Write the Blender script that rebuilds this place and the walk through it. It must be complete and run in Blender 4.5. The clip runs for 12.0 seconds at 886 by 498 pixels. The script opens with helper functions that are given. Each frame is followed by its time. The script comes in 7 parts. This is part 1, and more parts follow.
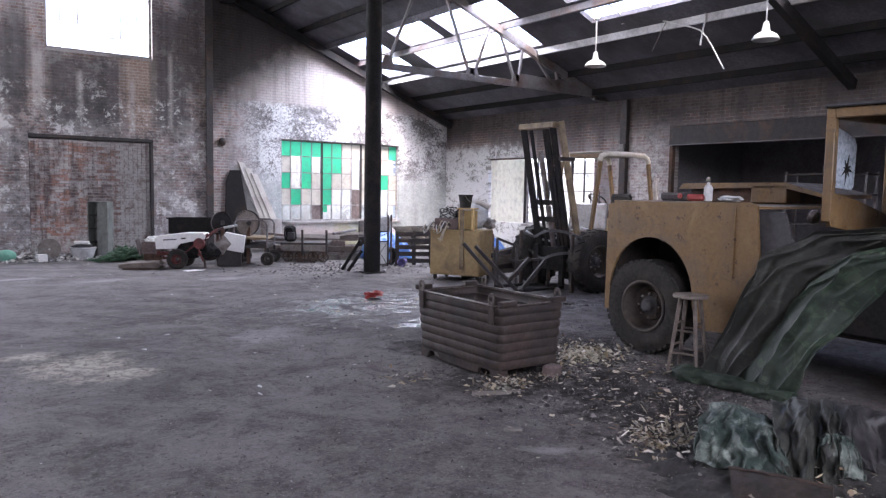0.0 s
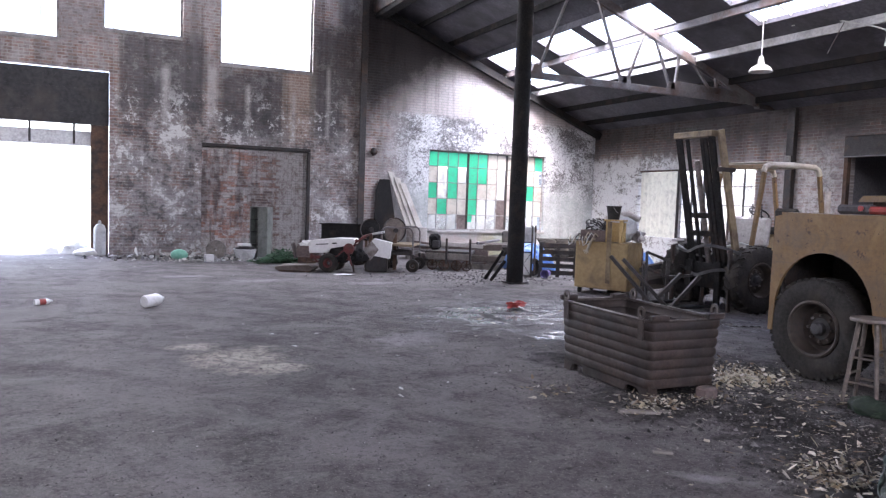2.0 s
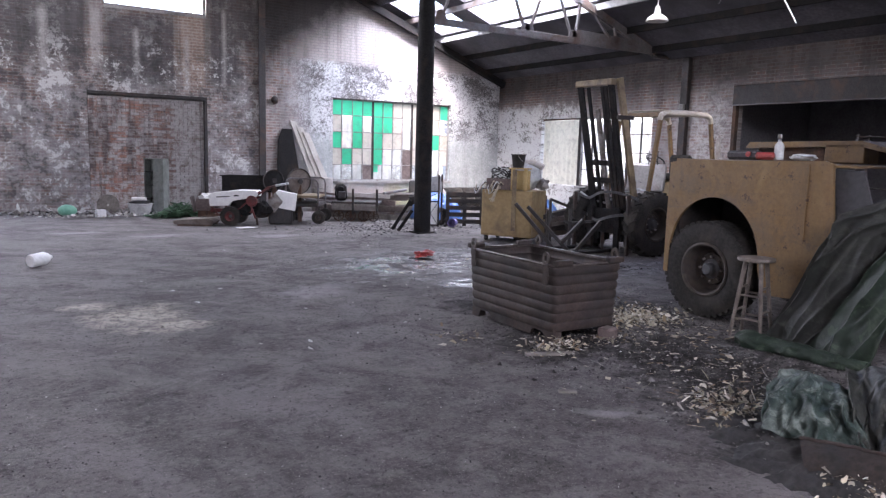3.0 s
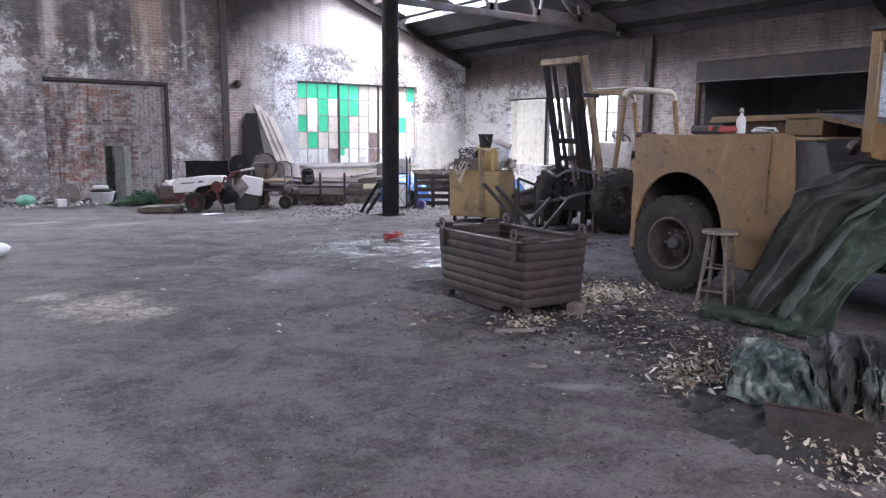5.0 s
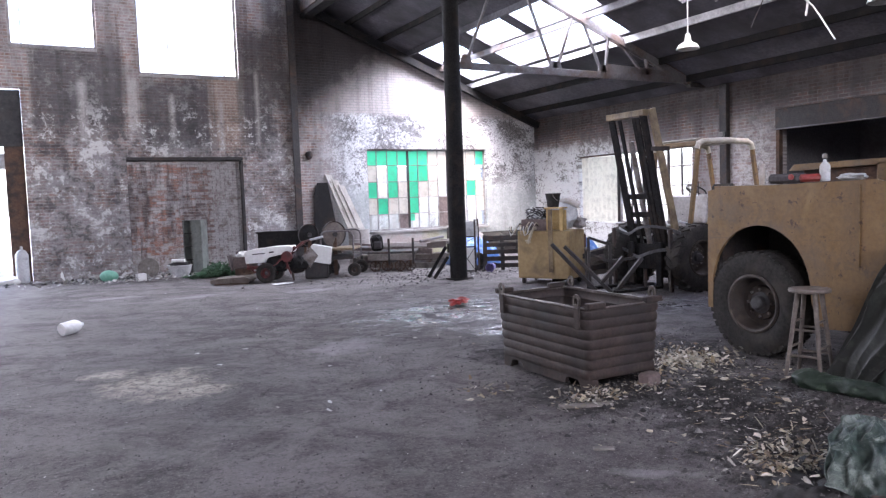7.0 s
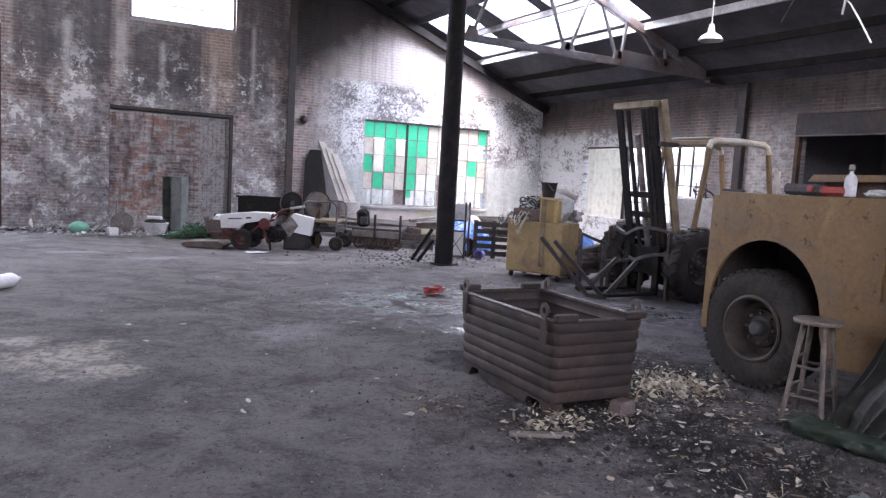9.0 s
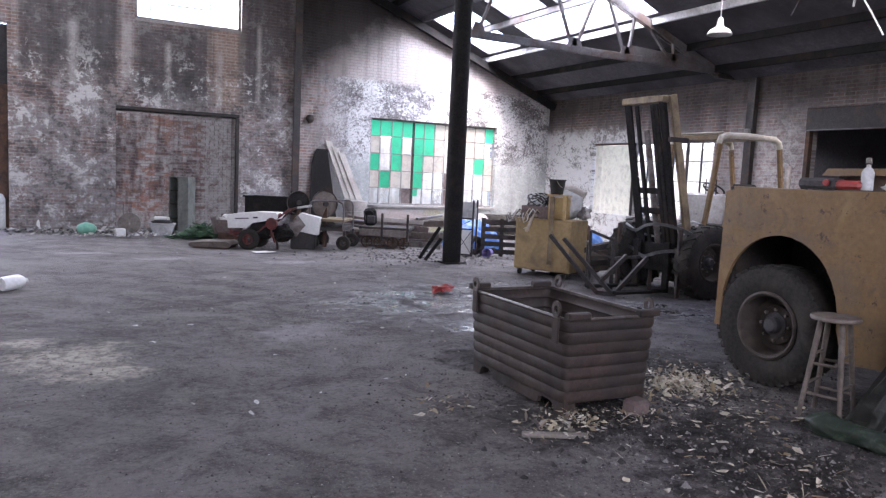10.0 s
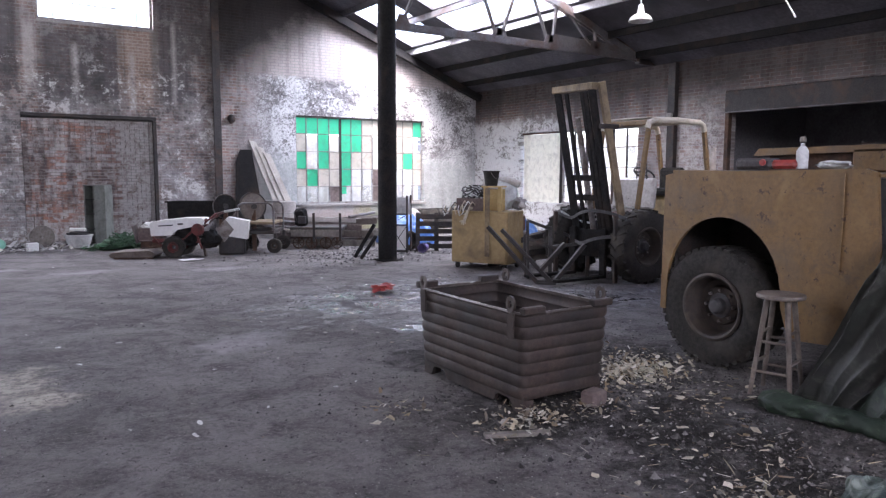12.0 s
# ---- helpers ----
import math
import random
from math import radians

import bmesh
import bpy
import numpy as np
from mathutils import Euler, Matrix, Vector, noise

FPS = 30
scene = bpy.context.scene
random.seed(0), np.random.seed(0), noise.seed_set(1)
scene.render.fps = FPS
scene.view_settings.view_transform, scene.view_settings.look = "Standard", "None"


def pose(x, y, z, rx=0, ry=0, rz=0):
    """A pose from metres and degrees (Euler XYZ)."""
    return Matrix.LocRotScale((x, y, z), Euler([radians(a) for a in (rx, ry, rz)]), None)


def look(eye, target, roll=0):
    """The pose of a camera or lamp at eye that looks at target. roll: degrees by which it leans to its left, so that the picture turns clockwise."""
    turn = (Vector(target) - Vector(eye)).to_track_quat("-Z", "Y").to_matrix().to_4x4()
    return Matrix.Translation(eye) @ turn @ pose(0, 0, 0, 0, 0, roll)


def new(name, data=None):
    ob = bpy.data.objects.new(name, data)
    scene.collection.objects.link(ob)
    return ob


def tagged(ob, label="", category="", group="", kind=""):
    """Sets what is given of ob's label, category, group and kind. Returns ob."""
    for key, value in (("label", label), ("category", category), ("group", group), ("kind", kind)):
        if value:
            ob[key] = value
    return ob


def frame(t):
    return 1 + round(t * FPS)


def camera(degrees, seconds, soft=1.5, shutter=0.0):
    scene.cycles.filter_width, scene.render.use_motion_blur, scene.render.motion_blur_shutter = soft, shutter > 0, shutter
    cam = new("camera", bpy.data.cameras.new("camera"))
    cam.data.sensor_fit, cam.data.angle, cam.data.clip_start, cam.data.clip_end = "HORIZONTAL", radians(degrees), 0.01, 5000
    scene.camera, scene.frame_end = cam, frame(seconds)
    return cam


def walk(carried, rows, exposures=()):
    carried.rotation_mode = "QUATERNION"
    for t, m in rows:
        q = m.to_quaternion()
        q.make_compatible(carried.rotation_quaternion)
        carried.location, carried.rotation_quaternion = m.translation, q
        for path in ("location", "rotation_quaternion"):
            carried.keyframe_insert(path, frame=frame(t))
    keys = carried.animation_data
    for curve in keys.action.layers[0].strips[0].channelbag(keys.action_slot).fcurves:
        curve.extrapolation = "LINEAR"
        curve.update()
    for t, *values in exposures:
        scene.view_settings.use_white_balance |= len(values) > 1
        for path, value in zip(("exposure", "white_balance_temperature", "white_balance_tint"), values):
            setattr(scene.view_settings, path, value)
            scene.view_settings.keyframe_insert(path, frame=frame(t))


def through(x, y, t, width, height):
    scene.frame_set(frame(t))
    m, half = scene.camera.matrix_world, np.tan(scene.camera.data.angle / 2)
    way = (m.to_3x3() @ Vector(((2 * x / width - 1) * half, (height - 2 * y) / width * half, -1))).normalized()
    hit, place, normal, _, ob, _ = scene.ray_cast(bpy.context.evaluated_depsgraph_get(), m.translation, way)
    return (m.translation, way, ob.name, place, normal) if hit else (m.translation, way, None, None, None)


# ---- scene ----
# Camera and its walk
cam = camera(62.9, 12.0, 1.3)
PATH = [
    (0, (-7.697, -12.762, 1.729), (-6.512, -11.159, 1.568), 1.0),
    (0.5, (-7.72, -12.765, 1.739), (-6.542, -11.157, 1.57), 0.8),
    (1, (-7.76, -12.716, 1.738), (-6.711, -11.021, 1.574), 2.0),
    (1.5, (-7.717, -12.649, 1.697), (-6.925, -10.814, 1.603), 1.4),
    (2, (-7.648, -12.635, 1.658), (-6.798, -10.829, 1.523), 2.0),
    (2.5, (-7.609, -12.592, 1.654), (-6.652, -10.851, 1.427), 1.5),
    (2.7, (-7.636, -12.602, 1.653), (-6.6, -10.909, 1.406), 1.7),
    (4.3, (-7.597, -12.604, 1.627), (-6.473, -10.976, 1.334), 1.3),
    (4.5, (-7.599, -12.634, 1.635), (-6.413, -11.051, 1.339), 2.4),
    (5, (-7.609, -12.606, 1.614), (-6.474, -10.988, 1.306), 0.5),
    (5.5, (-7.596, -12.592, 1.636), (-6.523, -10.933, 1.322), 2.7),
    (6, (-7.573, -12.581, 1.647), (-6.476, -10.927, 1.398), 2.0),
    (6.5, (-7.548, -12.54, 1.646), (-6.464, -10.873, 1.434), 0.3),
    (7, (-7.246, -12.424, 1.626), (-6.284, -10.676, 1.488), -2.0),
    (7.2, (-7.128, -12.411, 1.608), (-6.06, -10.73, 1.422), 0.5),
    (8.8, (-6.556, -11.867, 1.635), (-5.45, -10.21, 1.465), 4.2),
    (9, (-6.498, -11.838, 1.635), (-5.55, -10.088, 1.44), 3.2),
    (9.5, (-6.469, -11.81, 1.643), (-5.504, -10.069, 1.445), 4.9),
    (10, (-6.479, -11.761, 1.623), (-5.547, -10.002, 1.423), 2.7),
    (10.5, (-6.476, -11.764, 1.612), (-5.521, -10.027, 1.346), 2.4),
    (11, (-6.475, -11.73, 1.63), (-5.472, -10.016, 1.388), 1.9),
    (11.5, (-6.497, -11.657, 1.628), (-5.435, -9.975, 1.422), 0.8),
    (12, (-6.495, -11.533, 1.63), (-5.396, -9.875, 1.419), 0.2),
]
EXPOSURES = [(0.0, 3.78, 6250, 21), (1.0, 3.88, 6250, 21), (2.5, 3.78, 6250, 21), (4.5, 3.86, 6250, 21), (5.2, 3.96, 6250, 21), (6.6, 3.98, 6250, 21), (9.0, 3.78, 6250, 21), (12.0, 3.76, 6250, 21)]
walk(cam, [(t, look(eye, target, roll)) for t, eye, target, roll in PATH], EXPOSURES)

# World, sun and large lights: a bright, thinly overcast day
world = bpy.data.worlds.new("world")
scene.world = world
world.use_nodes = True
wn = world.node_tree.nodes
sky = wn.new("ShaderNodeTexSky")
sky.sky_type, sky.sun_disc = "NISHITA", False
sky.sun_elevation, sky.sun_rotation = radians(54), radians(-149)
sky.dust_density = 3.0
wn["Background"].inputs["Strength"].default_value = 0.15
world.node_tree.links.new(sky.outputs["Color"], wn["Background"].inputs["Color"])
sun = new("sun", bpy.data.lights.new("sun", "SUN"))
sun.data.energy, sun.data.angle, sun.data.color = 1.2, radians(30), (1.0, 0.97, 0.92)
sun.matrix_world = look((0, 0, 0), (0.30, 0.50, -0.81))

# The plan: back wall at y = YB, right wall at x = XR, nave left of the column line, aisle right of it
YB, XR, XL, YS = 7.19, 7.13, -14.0, -19.0
NAVE_Z = 8.0


def roof_z(x):
    """Underside of the aisle's lean-to roof."""
    return 6.94 - 0.3954 * x


def window_light(name, m, sx, sy, power, colour=(0.93, 0.96, 1.0)):
    """Daylight standing in an opening; the lamp's -Z looks into the hall."""
    lamp = new(name, bpy.data.lights.new(name, "AREA"))
    lamp.data.shape, lamp.data.size, lamp.data.size_y = "RECTANGLE", sx, sy
    lamp.data.energy, lamp.data.color = power, colour
    lamp.matrix_world = m
    return lamp


SKYLIGHTS = [  # x0, x1, y0, y1 in the aisle roof
    (2.53, 3.40, 4.80, 6.62), (2.53, 3.40, 2.35, 3.90), (2.62, 3.40, -0.45, 1.95),
    (3.50, 4.45, 4.92, 6.62), (3.50, 4.45, -0.15, 4.13),
    (2.72, 3.36, -9.5, -1.95), (3.69, 4.10, -9.5, -1.98)]
HIGH_WINDOWS = [(-4.92, -2.45, 5.0, 7.5), (-7.68, -5.82, 5.53, 7.6), (-11.4, -8.61, 5.18, 7.6)]

# unseen openings behind the camera, added to light the end wall and floor
UNSEEN_SOUTH_WINDOWS = [(-12.6, -9.6, 4.4, 7.4), (-8.8, -5.8, 4.4, 7.4), (-5.0, -2.0, 4.4, 7.4)]
for x0, x1, z0, z1 in HIGH_WINDOWS:
    window_light("window_daylight", look(((x0 + x1) / 2, YB + 0.33, (z0 + z1) / 2), ((x0 + x1) / 2, 0, (z0 + z1) / 2)), x1 - x0, z1 - z0, 9 * (x1 - x0) * (z1 - z0))
window_light("clerestory_daylight", look((-0.3, -9.5, 7.62), (-1.1, -9.5, 6.9)), 17.0, 0.45, 400)
for x0, x1, y0, y1 in SKYLIGHTS[:5]:
    xm, ym = (x0 + x1) / 2, (y0 + y1) / 2
    window_light("skylight_daylight", look((xm + 0.09, ym, roof_z(xm) + 0.22), (xm + 0.09 - 0.3954, ym, roof_z(xm) - 0.78)), y1 - y0, x1 - x0, 8.0 * (x1 - x0) * (y1 - y0))
# fill lamps in the added south openings
for x0, x1, z0, z1 in UNSEEN_SOUTH_WINDOWS:
    window_light("window_daylight", look(((x0 + x1) / 2, YS - 0.33, (z0 + z1) / 2), ((x0 + x1) / 2, 0, (z0 + z1) / 2 - 1.5)), x1 - x0, z1 - z0, 2.4 * (x1 - x0) * (z1 - z0))
window_light("bay_daylight", look((-10.2, YB + 1.6, 1.6), (-10.2, 0, 1.2)), 4.4, 2.4, 32)


# ---------------------------------------------------------------- materials
class Nodes:
    """A short way to write node trees."""

    def __init__(self, name):
        self.mat = bpy.data.materials.new(name)
        self.mat.use_nodes = True
        self.t = self.mat.node_tree
        self.b = self.t.nodes["Principled BSDF"]

    def put(self, socket, value):
        if isinstance(value, bpy.types.NodeSocket):
            self.t.links.new(value, socket)
        elif isinstance(value, (tuple, list)) and len(value) == 3 and socket.type == "RGBA":
            socket.default_value = (*value, 1)
        elif socket.type == "RGBA":
            socket.default_value = (value, value, value, 1)
        else:
            socket.default_value = value

    def node(self, kind, **values):
        n = self.t.nodes.new(kind)
        for k, v in values.items():
            self.put(n.inputs[k.replace("_", " ")], v)
        return n

    def place(self):
        return self.t.nodes.new("ShaderNodeNewGeometry").outputs["Position"]

    def local(self):
        return self.t.nodes.new("ShaderNodeTexCoord").outputs["Object"]

    def random(self):
        return self.t.nodes.new("ShaderNodeObjectInfo").outputs["Random"]

    def stretch(self, vec, scale, shift=(0, 0, 0)):
        n = self.node("ShaderNodeMapping", Vector=vec, Scale=scale, Location=shift)
        return n.outputs[0]

    def noise(self, vec, scale, detail=4.0, rough=0.55, twist=0.0):
        return self.node("ShaderNodeTexNoise", Vector=vec, Scale=scale, Detail=detail, Roughness=rough, Distortion=twist).outputs[0]

    def step(self, fac, a, b, lo=0.0, hi=1.0):
        n = self.t.nodes.new("ShaderNodeMapRange")
        for k, v in (("Value", fac), ("From Min", a), ("From Max", b), ("To Min", lo), ("To Max", hi)):
            self.put(n.inputs[k], v)
        return n.outputs[0]

    def math(self, op, a, b=0.0):
        n = self.t.nodes.new("ShaderNodeMath")
        n.operation = op
        self.put(n.inputs[0], a), self.put(n.inputs[1], b)
        return n.outputs[0]

    def mix(self, fac, a, b, mode="MIX"):
        n = self.t.nodes.new("ShaderNodeMix")
        n.data_type, n.blend_type = "RGBA", mode
        self.put(n.inputs[0], fac), self.put(n.inputs[6], a), self.put(n.inputs[7], b)
        return n.outputs[2]

    def axes(self, vec):
        return self.node("ShaderNodeSeparateXYZ", Vector=vec).outputs

    def join(self, x, y, z):
        return self.node("ShaderNodeCombineXYZ", X=x, Y=y, Z=z).outputs[0]

    def bump(self, height, strength=0.3, distance=0.01):
        n = self.node("ShaderNodeBump", Height=height, Strength=strength, Distance=distance)
        self.put(self.b.inputs["Normal"], n.outputs[0])

    def done(self, colour, rough=0.8, metal=0.0):
        self.put(self.b.inputs["Base Color"], colour)
        self.put(self.b.inputs["Roughness"], rough)
        self.put(self.b.inputs["Metallic"], metal)
        return self.mat


def surface(name, c1, c2, stain=None, amount=0.5, size=1.5, grain=25.0, rough=0.75, metal=0.0, bump=0.25, spread=0.12, gloss=0.5):
    """Two-tone grain, larger stains and fine relief, in the thing's own space."""
    n = Nodes(name)
    v = n.local()
    fine, wide = n.noise(v, grain, 5.0, 0.65), n.noise(v, size, 5.0, 0.6, 0.4)
    col = n.mix(n.step(fine, 0.35, 0.65), c1, c2)
    if stain:
        col = n.mix(n.step(wide, 1 - amount - spread, 1 - amount + spread), col, stain)
    n.bump(fine, bump, 0.006)
    n.put(n.b.inputs["Specular IOR Level"], gloss)
    return n.done(col, n.step(n.noise(v, size * 3, 3.0), 0.3, 0.7, max(rough - 0.15, 0.05), min(rough + 0.12, 1)), metal)


def masonry(name, along, kind):
    """Old brickwork under soot, limewash and plaster. kind: nave, aisle (plaster past the post), side (plaster near the corner) or plain."""
    n = Nodes(name)
    p = n.place()
    x, y, z = n.axes(p)
    u = x if along == "x" else y
    flat = n.join(u, z, 0.0)
    wob = n.noise(flat, 1.3, 2.0)
    bricks = n.node("ShaderNodeTexBrick", Vector=n.join(u, n.math("ADD", z, n.math("MULTIPLY", wob, 0.02)), 0.0), Color1=(0.29, 0.18, 0.145), Color2=(0.17, 0.128, 0.117),
                    Mortar=(0.36, 0.34, 0.32), Scale=1.0, Mortar_Size=0.011, Mortar_Smooth=0.25, Bias=0.0, Brick_Width=0.225, Row_Height=0.0775)
    brick, joint = bricks.outputs["Color"], bricks.outputs["Fac"]
    fine = n.noise(flat, 22.0, 6.0, 0.7)
    flake = n.noise(flat, 4.2, 9.0, 0.72, 0.6)
    crumb = n.noise(flat, 6.0, 12.0, 0.86, 0.25)
    patch = n.noise(flat, 0.75, 4.0, 0.6, 0.3)
    ragged = n.noise(flat, 2.3, 8.0, 0.74, 0.4)
    run = n.noise(n.join(n.math("MULTIPLY", u, 5.5), n.math("MULTIPLY", z, 0.16), 8.0), 1.0, 5.0, 0.6)
    streak = n.noise(n.join(n.math("MULTIPLY", u, 2.6), n.math("MULTIPLY", z, 0.22), 3.0), 1.0, 5.0, 0.62)

    def times(a, b):
        return n.math("MULTIPLY", a, b)

    def field(u0, u1, z0, z1, soft=0.12, rough=0.5):
        """A stain with ragged edges over a stretch of the wall."""
        su = n.math("ADD", u, times(n.math("SUBTRACT", run, 0.5), rough))
        sz = n.math("ADD", z, times(n.math("SUBTRACT", ragged, 0.5), rough * 1.6))
        f = times(n.step(su, u0 - soft, u0 + soft), n.step(su, u1 + soft, u1 - soft))
        return times(f, times(n.step(sz, z0 - 2 * soft, z0 + 2 * soft), n.step(sz, z1 + 2 * soft, z1 - 2 * soft)))

    # limewash worn thin, brick by brick
    lime = n.step(n.math("ADD", flake, times(n.math("SUBTRACT", patch, 0.5), 0.5)), 0.40, 0.62, 0.0, 0.8)
    col = n.mix(lime, brick, n.mix(times(joint, 0.5), (0.40, 0.385, 0.375), (0.30, 0.29, 0.285)))
    smoke = n.mix(1.0, col, (0.50, 0.485, 0.50), "MULTIPLY")
    black = n.mix(0.7, n.mix(1.0, col, (0.20, 0.19, 0.195), "MULTIPLY"), n.mix(n.step(run, 0.42, 0.58), (0.050, 0.050, 0.053), (0.085, 0.084, 0.088)))
    col = n.mix(times(n.math("MAXIMUM", n.step(streak, 0.42, 0.58), n.step(patch, 0.42, 0.60)), 0.85), col, smoke)
    flecks = n.math("ADD", crumb, times(n.math("SUBTRACT", n.noise(flat, 1.4, 5.0, 0.65), 0.5), 0.7))
    if kind == "nave":
        # red brick laid bare, black fields of soot and pale runs below the high windows
        for f in ((-3.18, -2.44, 3.2, 5.4), (-4.95, -4.1, 0.0, 2.5)):
            col = n.mix(times(field(*f), 0.85), col, n.mix(times(joint, 0.6), n.mix(n.step(fine, 0.42, 0.58), (0.24, 0.165, 0.13), (0.36, 0.27, 0.215)), (0.42, 0.39, 0.36)))
        for f in ((-4.9, -3.2, 3.05, 4.95), (-2.42, -1.62, 3.1, 6.3), (-1.7, -1.1, 4.3, 9.0), (-7.3, -5.3, 3.6, 5.6), (-3.6, -3.1, 1.2, 2.2)):
            col = n.mix(times(field(*f), n.step(crumb, 0.30, 0.66, 0.98, 0.70)), col, black)
        for f in ((-5.20, -4.98, 3.5, 4.9), (-4.25, -4.12, 3.4, 4.5), (-3.02, -2.90, 3.0, 4.4), (-2.05, -1.95, 3.2, 5.2), (-6.3, -6.15, 3.3, 4.8)):
            col = n.mix(times(field(*f, 0.05, 0.12), n.step(fine, 0.3, 0.6, 0.35, 0.85)), col, (0.40, 0.375, 0.36))
        low = n.step(n.math("ADD", z, times(n.math("SUBTRACT", ragged, 0.5), 1.4)), 3.6, 2.9)
        veil = times(low, n.step(n.noise(flat, 1.1, 7.0, 0.7, 0.6), 0.44, 0.60))
        col = n.mix(times(veil, 0.55), col, n.mix(n.step(fine, 0.35, 0.65), (0.30, 0.29, 0.295), (0.42, 0.405, 0.40)))
        col = n.mix(times(n.step(flecks, 0.555, 0.585), n.step(z, 4.4, 3.6, 0.12, 0.85)), col, (0.60, 0.59, 0.58))
        col = n.mix(times(n.step(flecks, 0.455, 0.415), n.step(z, 4.4, 3.6, 0.1, 0.7)), col, (0.05, 0.048, 0.05))
    elif kind == "aisle":
        pale = n.mix(times(joint, 0.55), n.mix(n.step(fine, 0.3, 0.75), n.mix(0.60, brick, (0.42, 0.395, 0.385)), (0.40, 0.375, 0.37)), (0.20, 0.185, 0.18))
        pale = n.mix(n.step(streak, 0.50, 0.62, 0.0, 0.5), pale, n.mix(1.0, pale, (0.42, 0.40, 0.41), "MULTIPLY"))
        edge = n.step(n.math("ADD", u, times(n.math("SUBTRACT", ragged, 0.5), 1.5)), -0.5, 0.5)
        col = n.mix(edge, col, pale)
        # darker towards the upper left, along a ragged slope under the roof
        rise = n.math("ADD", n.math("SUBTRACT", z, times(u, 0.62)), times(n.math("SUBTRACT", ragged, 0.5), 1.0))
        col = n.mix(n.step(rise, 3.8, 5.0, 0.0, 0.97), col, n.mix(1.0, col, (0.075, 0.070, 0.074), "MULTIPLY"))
        # whitewash flaking off blackened plaster, then smoother grey-green plaster below
        low = n.step(n.math("ADD", z, times(n.math("SUBTRACT", flake, 0.5), 0.6)), 4.22, 4.06)
        skin = n.mix(n.step(fine, 0.35, 0.7), (0.56, 0.56, 0.565), (0.43, 0.44, 0.455))
        bare = n.step(n.math("ADD", crumb, times(n.math("SUBTRACT", patch, 0.5), 0.5)), 0.50, 0.535)
        chip = n.step(n.math("ADD", n.noise(flat, 15.0, 9.0, 0.78, 0.2), times(n.math("SUBTRACT", patch, 0.5), 0.35)), 0.505, 0.53)
        skin = n.mix(n.math("MAXIMUM", bare, times(chip, 0.85)), skin, n.mix(n.step(fine, 0.45, 0.55), (0.055, 0.053, 0.056), (0.19, 0.18, 0.18)))
        smooth_part = n.step(n.math("ADD", z, times(n.math("SUBTRACT", ragged, 0.5), 2.6)), 2.35, 1.75)
        skin = n.mix(times(smooth_part, 0.85), skin, n.mix(n.step(flake, 0.40, 0.62), (0.25, 0.275, 0.27), (0.36, 0.375, 0.37)))
        skin = n.mix(times(smooth_part, n.step(crumb, 0.56, 0.60, 0.0, 0.7)), skin, (0.55, 0.55, 0.54))
        skin = n.mix(n.step(streak, 0.54, 0.66, 0.0, 0.4), skin, (0.12, 0.12, 0.12))
        skin = n.mix(times(field(1.0, 3.4, -0.3, 0.62, 0.1, 0.6), 0.7), skin, n.mix(n.step(fine, 0.4, 0.6), (0.30, 0.225, 0.20), (0.40, 0.33, 0.30)))
        skin = n.mix(times(field(2.9, 4.3, -0.3, 0.60, 0.15, 0.8), 0.7), skin, n.mix(n.step(fine, 0.4, 0.6), (0.16, 0.17, 0.075), (0.30, 0.30, 0.17)))
        skin = n.mix(n.step(u, 0.9, -0.5, 0.0, 0.45), skin, (0.14, 0.135, 0.14))
        col = n.mix(times(edge, low), col, skin)
    elif kind == "side":
        # sooty brick higher up, darkened further in colour for the weak light there
        dim_soot_band = n.step(n.math("ADD", z, times(flake, 1.2)), 3.5, 4.3, 0.0, 0.85)
        col = n.mix(dim_soot_band, col, n.mix(1.0, col, (0.10, 0.088, 0.085), "MULTIPLY"))
        edge = n.step(n.math("ADD", u, times(n.math("SUBTRACT", patch, 0.5), 1.6)), 2.6, 3.6)
        low = n.step(n.math("ADD", z, times(n.math("SUBTRACT", flake, 0.5), 0.9)), 3.22, 2.96)
        skin = n.mix(n.step(fine, 0.35, 0.7), (0.60, 0.60, 0.585), (0.44, 0.455, 0.46))
        bare = n.step(n.math("ADD", crumb, times(n.math("SUBTRACT", patch, 0.5), 0.4)), 0.52, 0.555)
        skin = n.mix(bare, skin, n.mix(n.step(fine, 0.4, 0.6), (0.10, 0.095, 0.09), (0.24, 0.225, 0.21)))
        col = n.mix(times(edge, low), col, skin)
        white = times(field(-1.75, -0.3, 0.4, 3.05, 0.2, 0.7), n.step(crumb, 0.46, 0.54, 0.1, 0.75))
        col = n.mix(white, col, (0.52, 0.50, 0.48))
    else:
        col = n.mix(n.step(flecks, 0.62, 0.68, 0.0, 0.5), col, (0.45, 0.44, 0.43))
    laid = n.math("SUBTRACT", 1.0, times(edge, low)) if kind in ("aisle", "side") else 1.0
    relief = n.math("ADD", times(times(joint, -0.9), laid), n.math("ADD", times(fine, 0.5), flake))
    n.bump(relief, 0.6, 0.016)
    return n.done(col, n.step(fine, 0.2, 0.8, 0.78, 0.97))


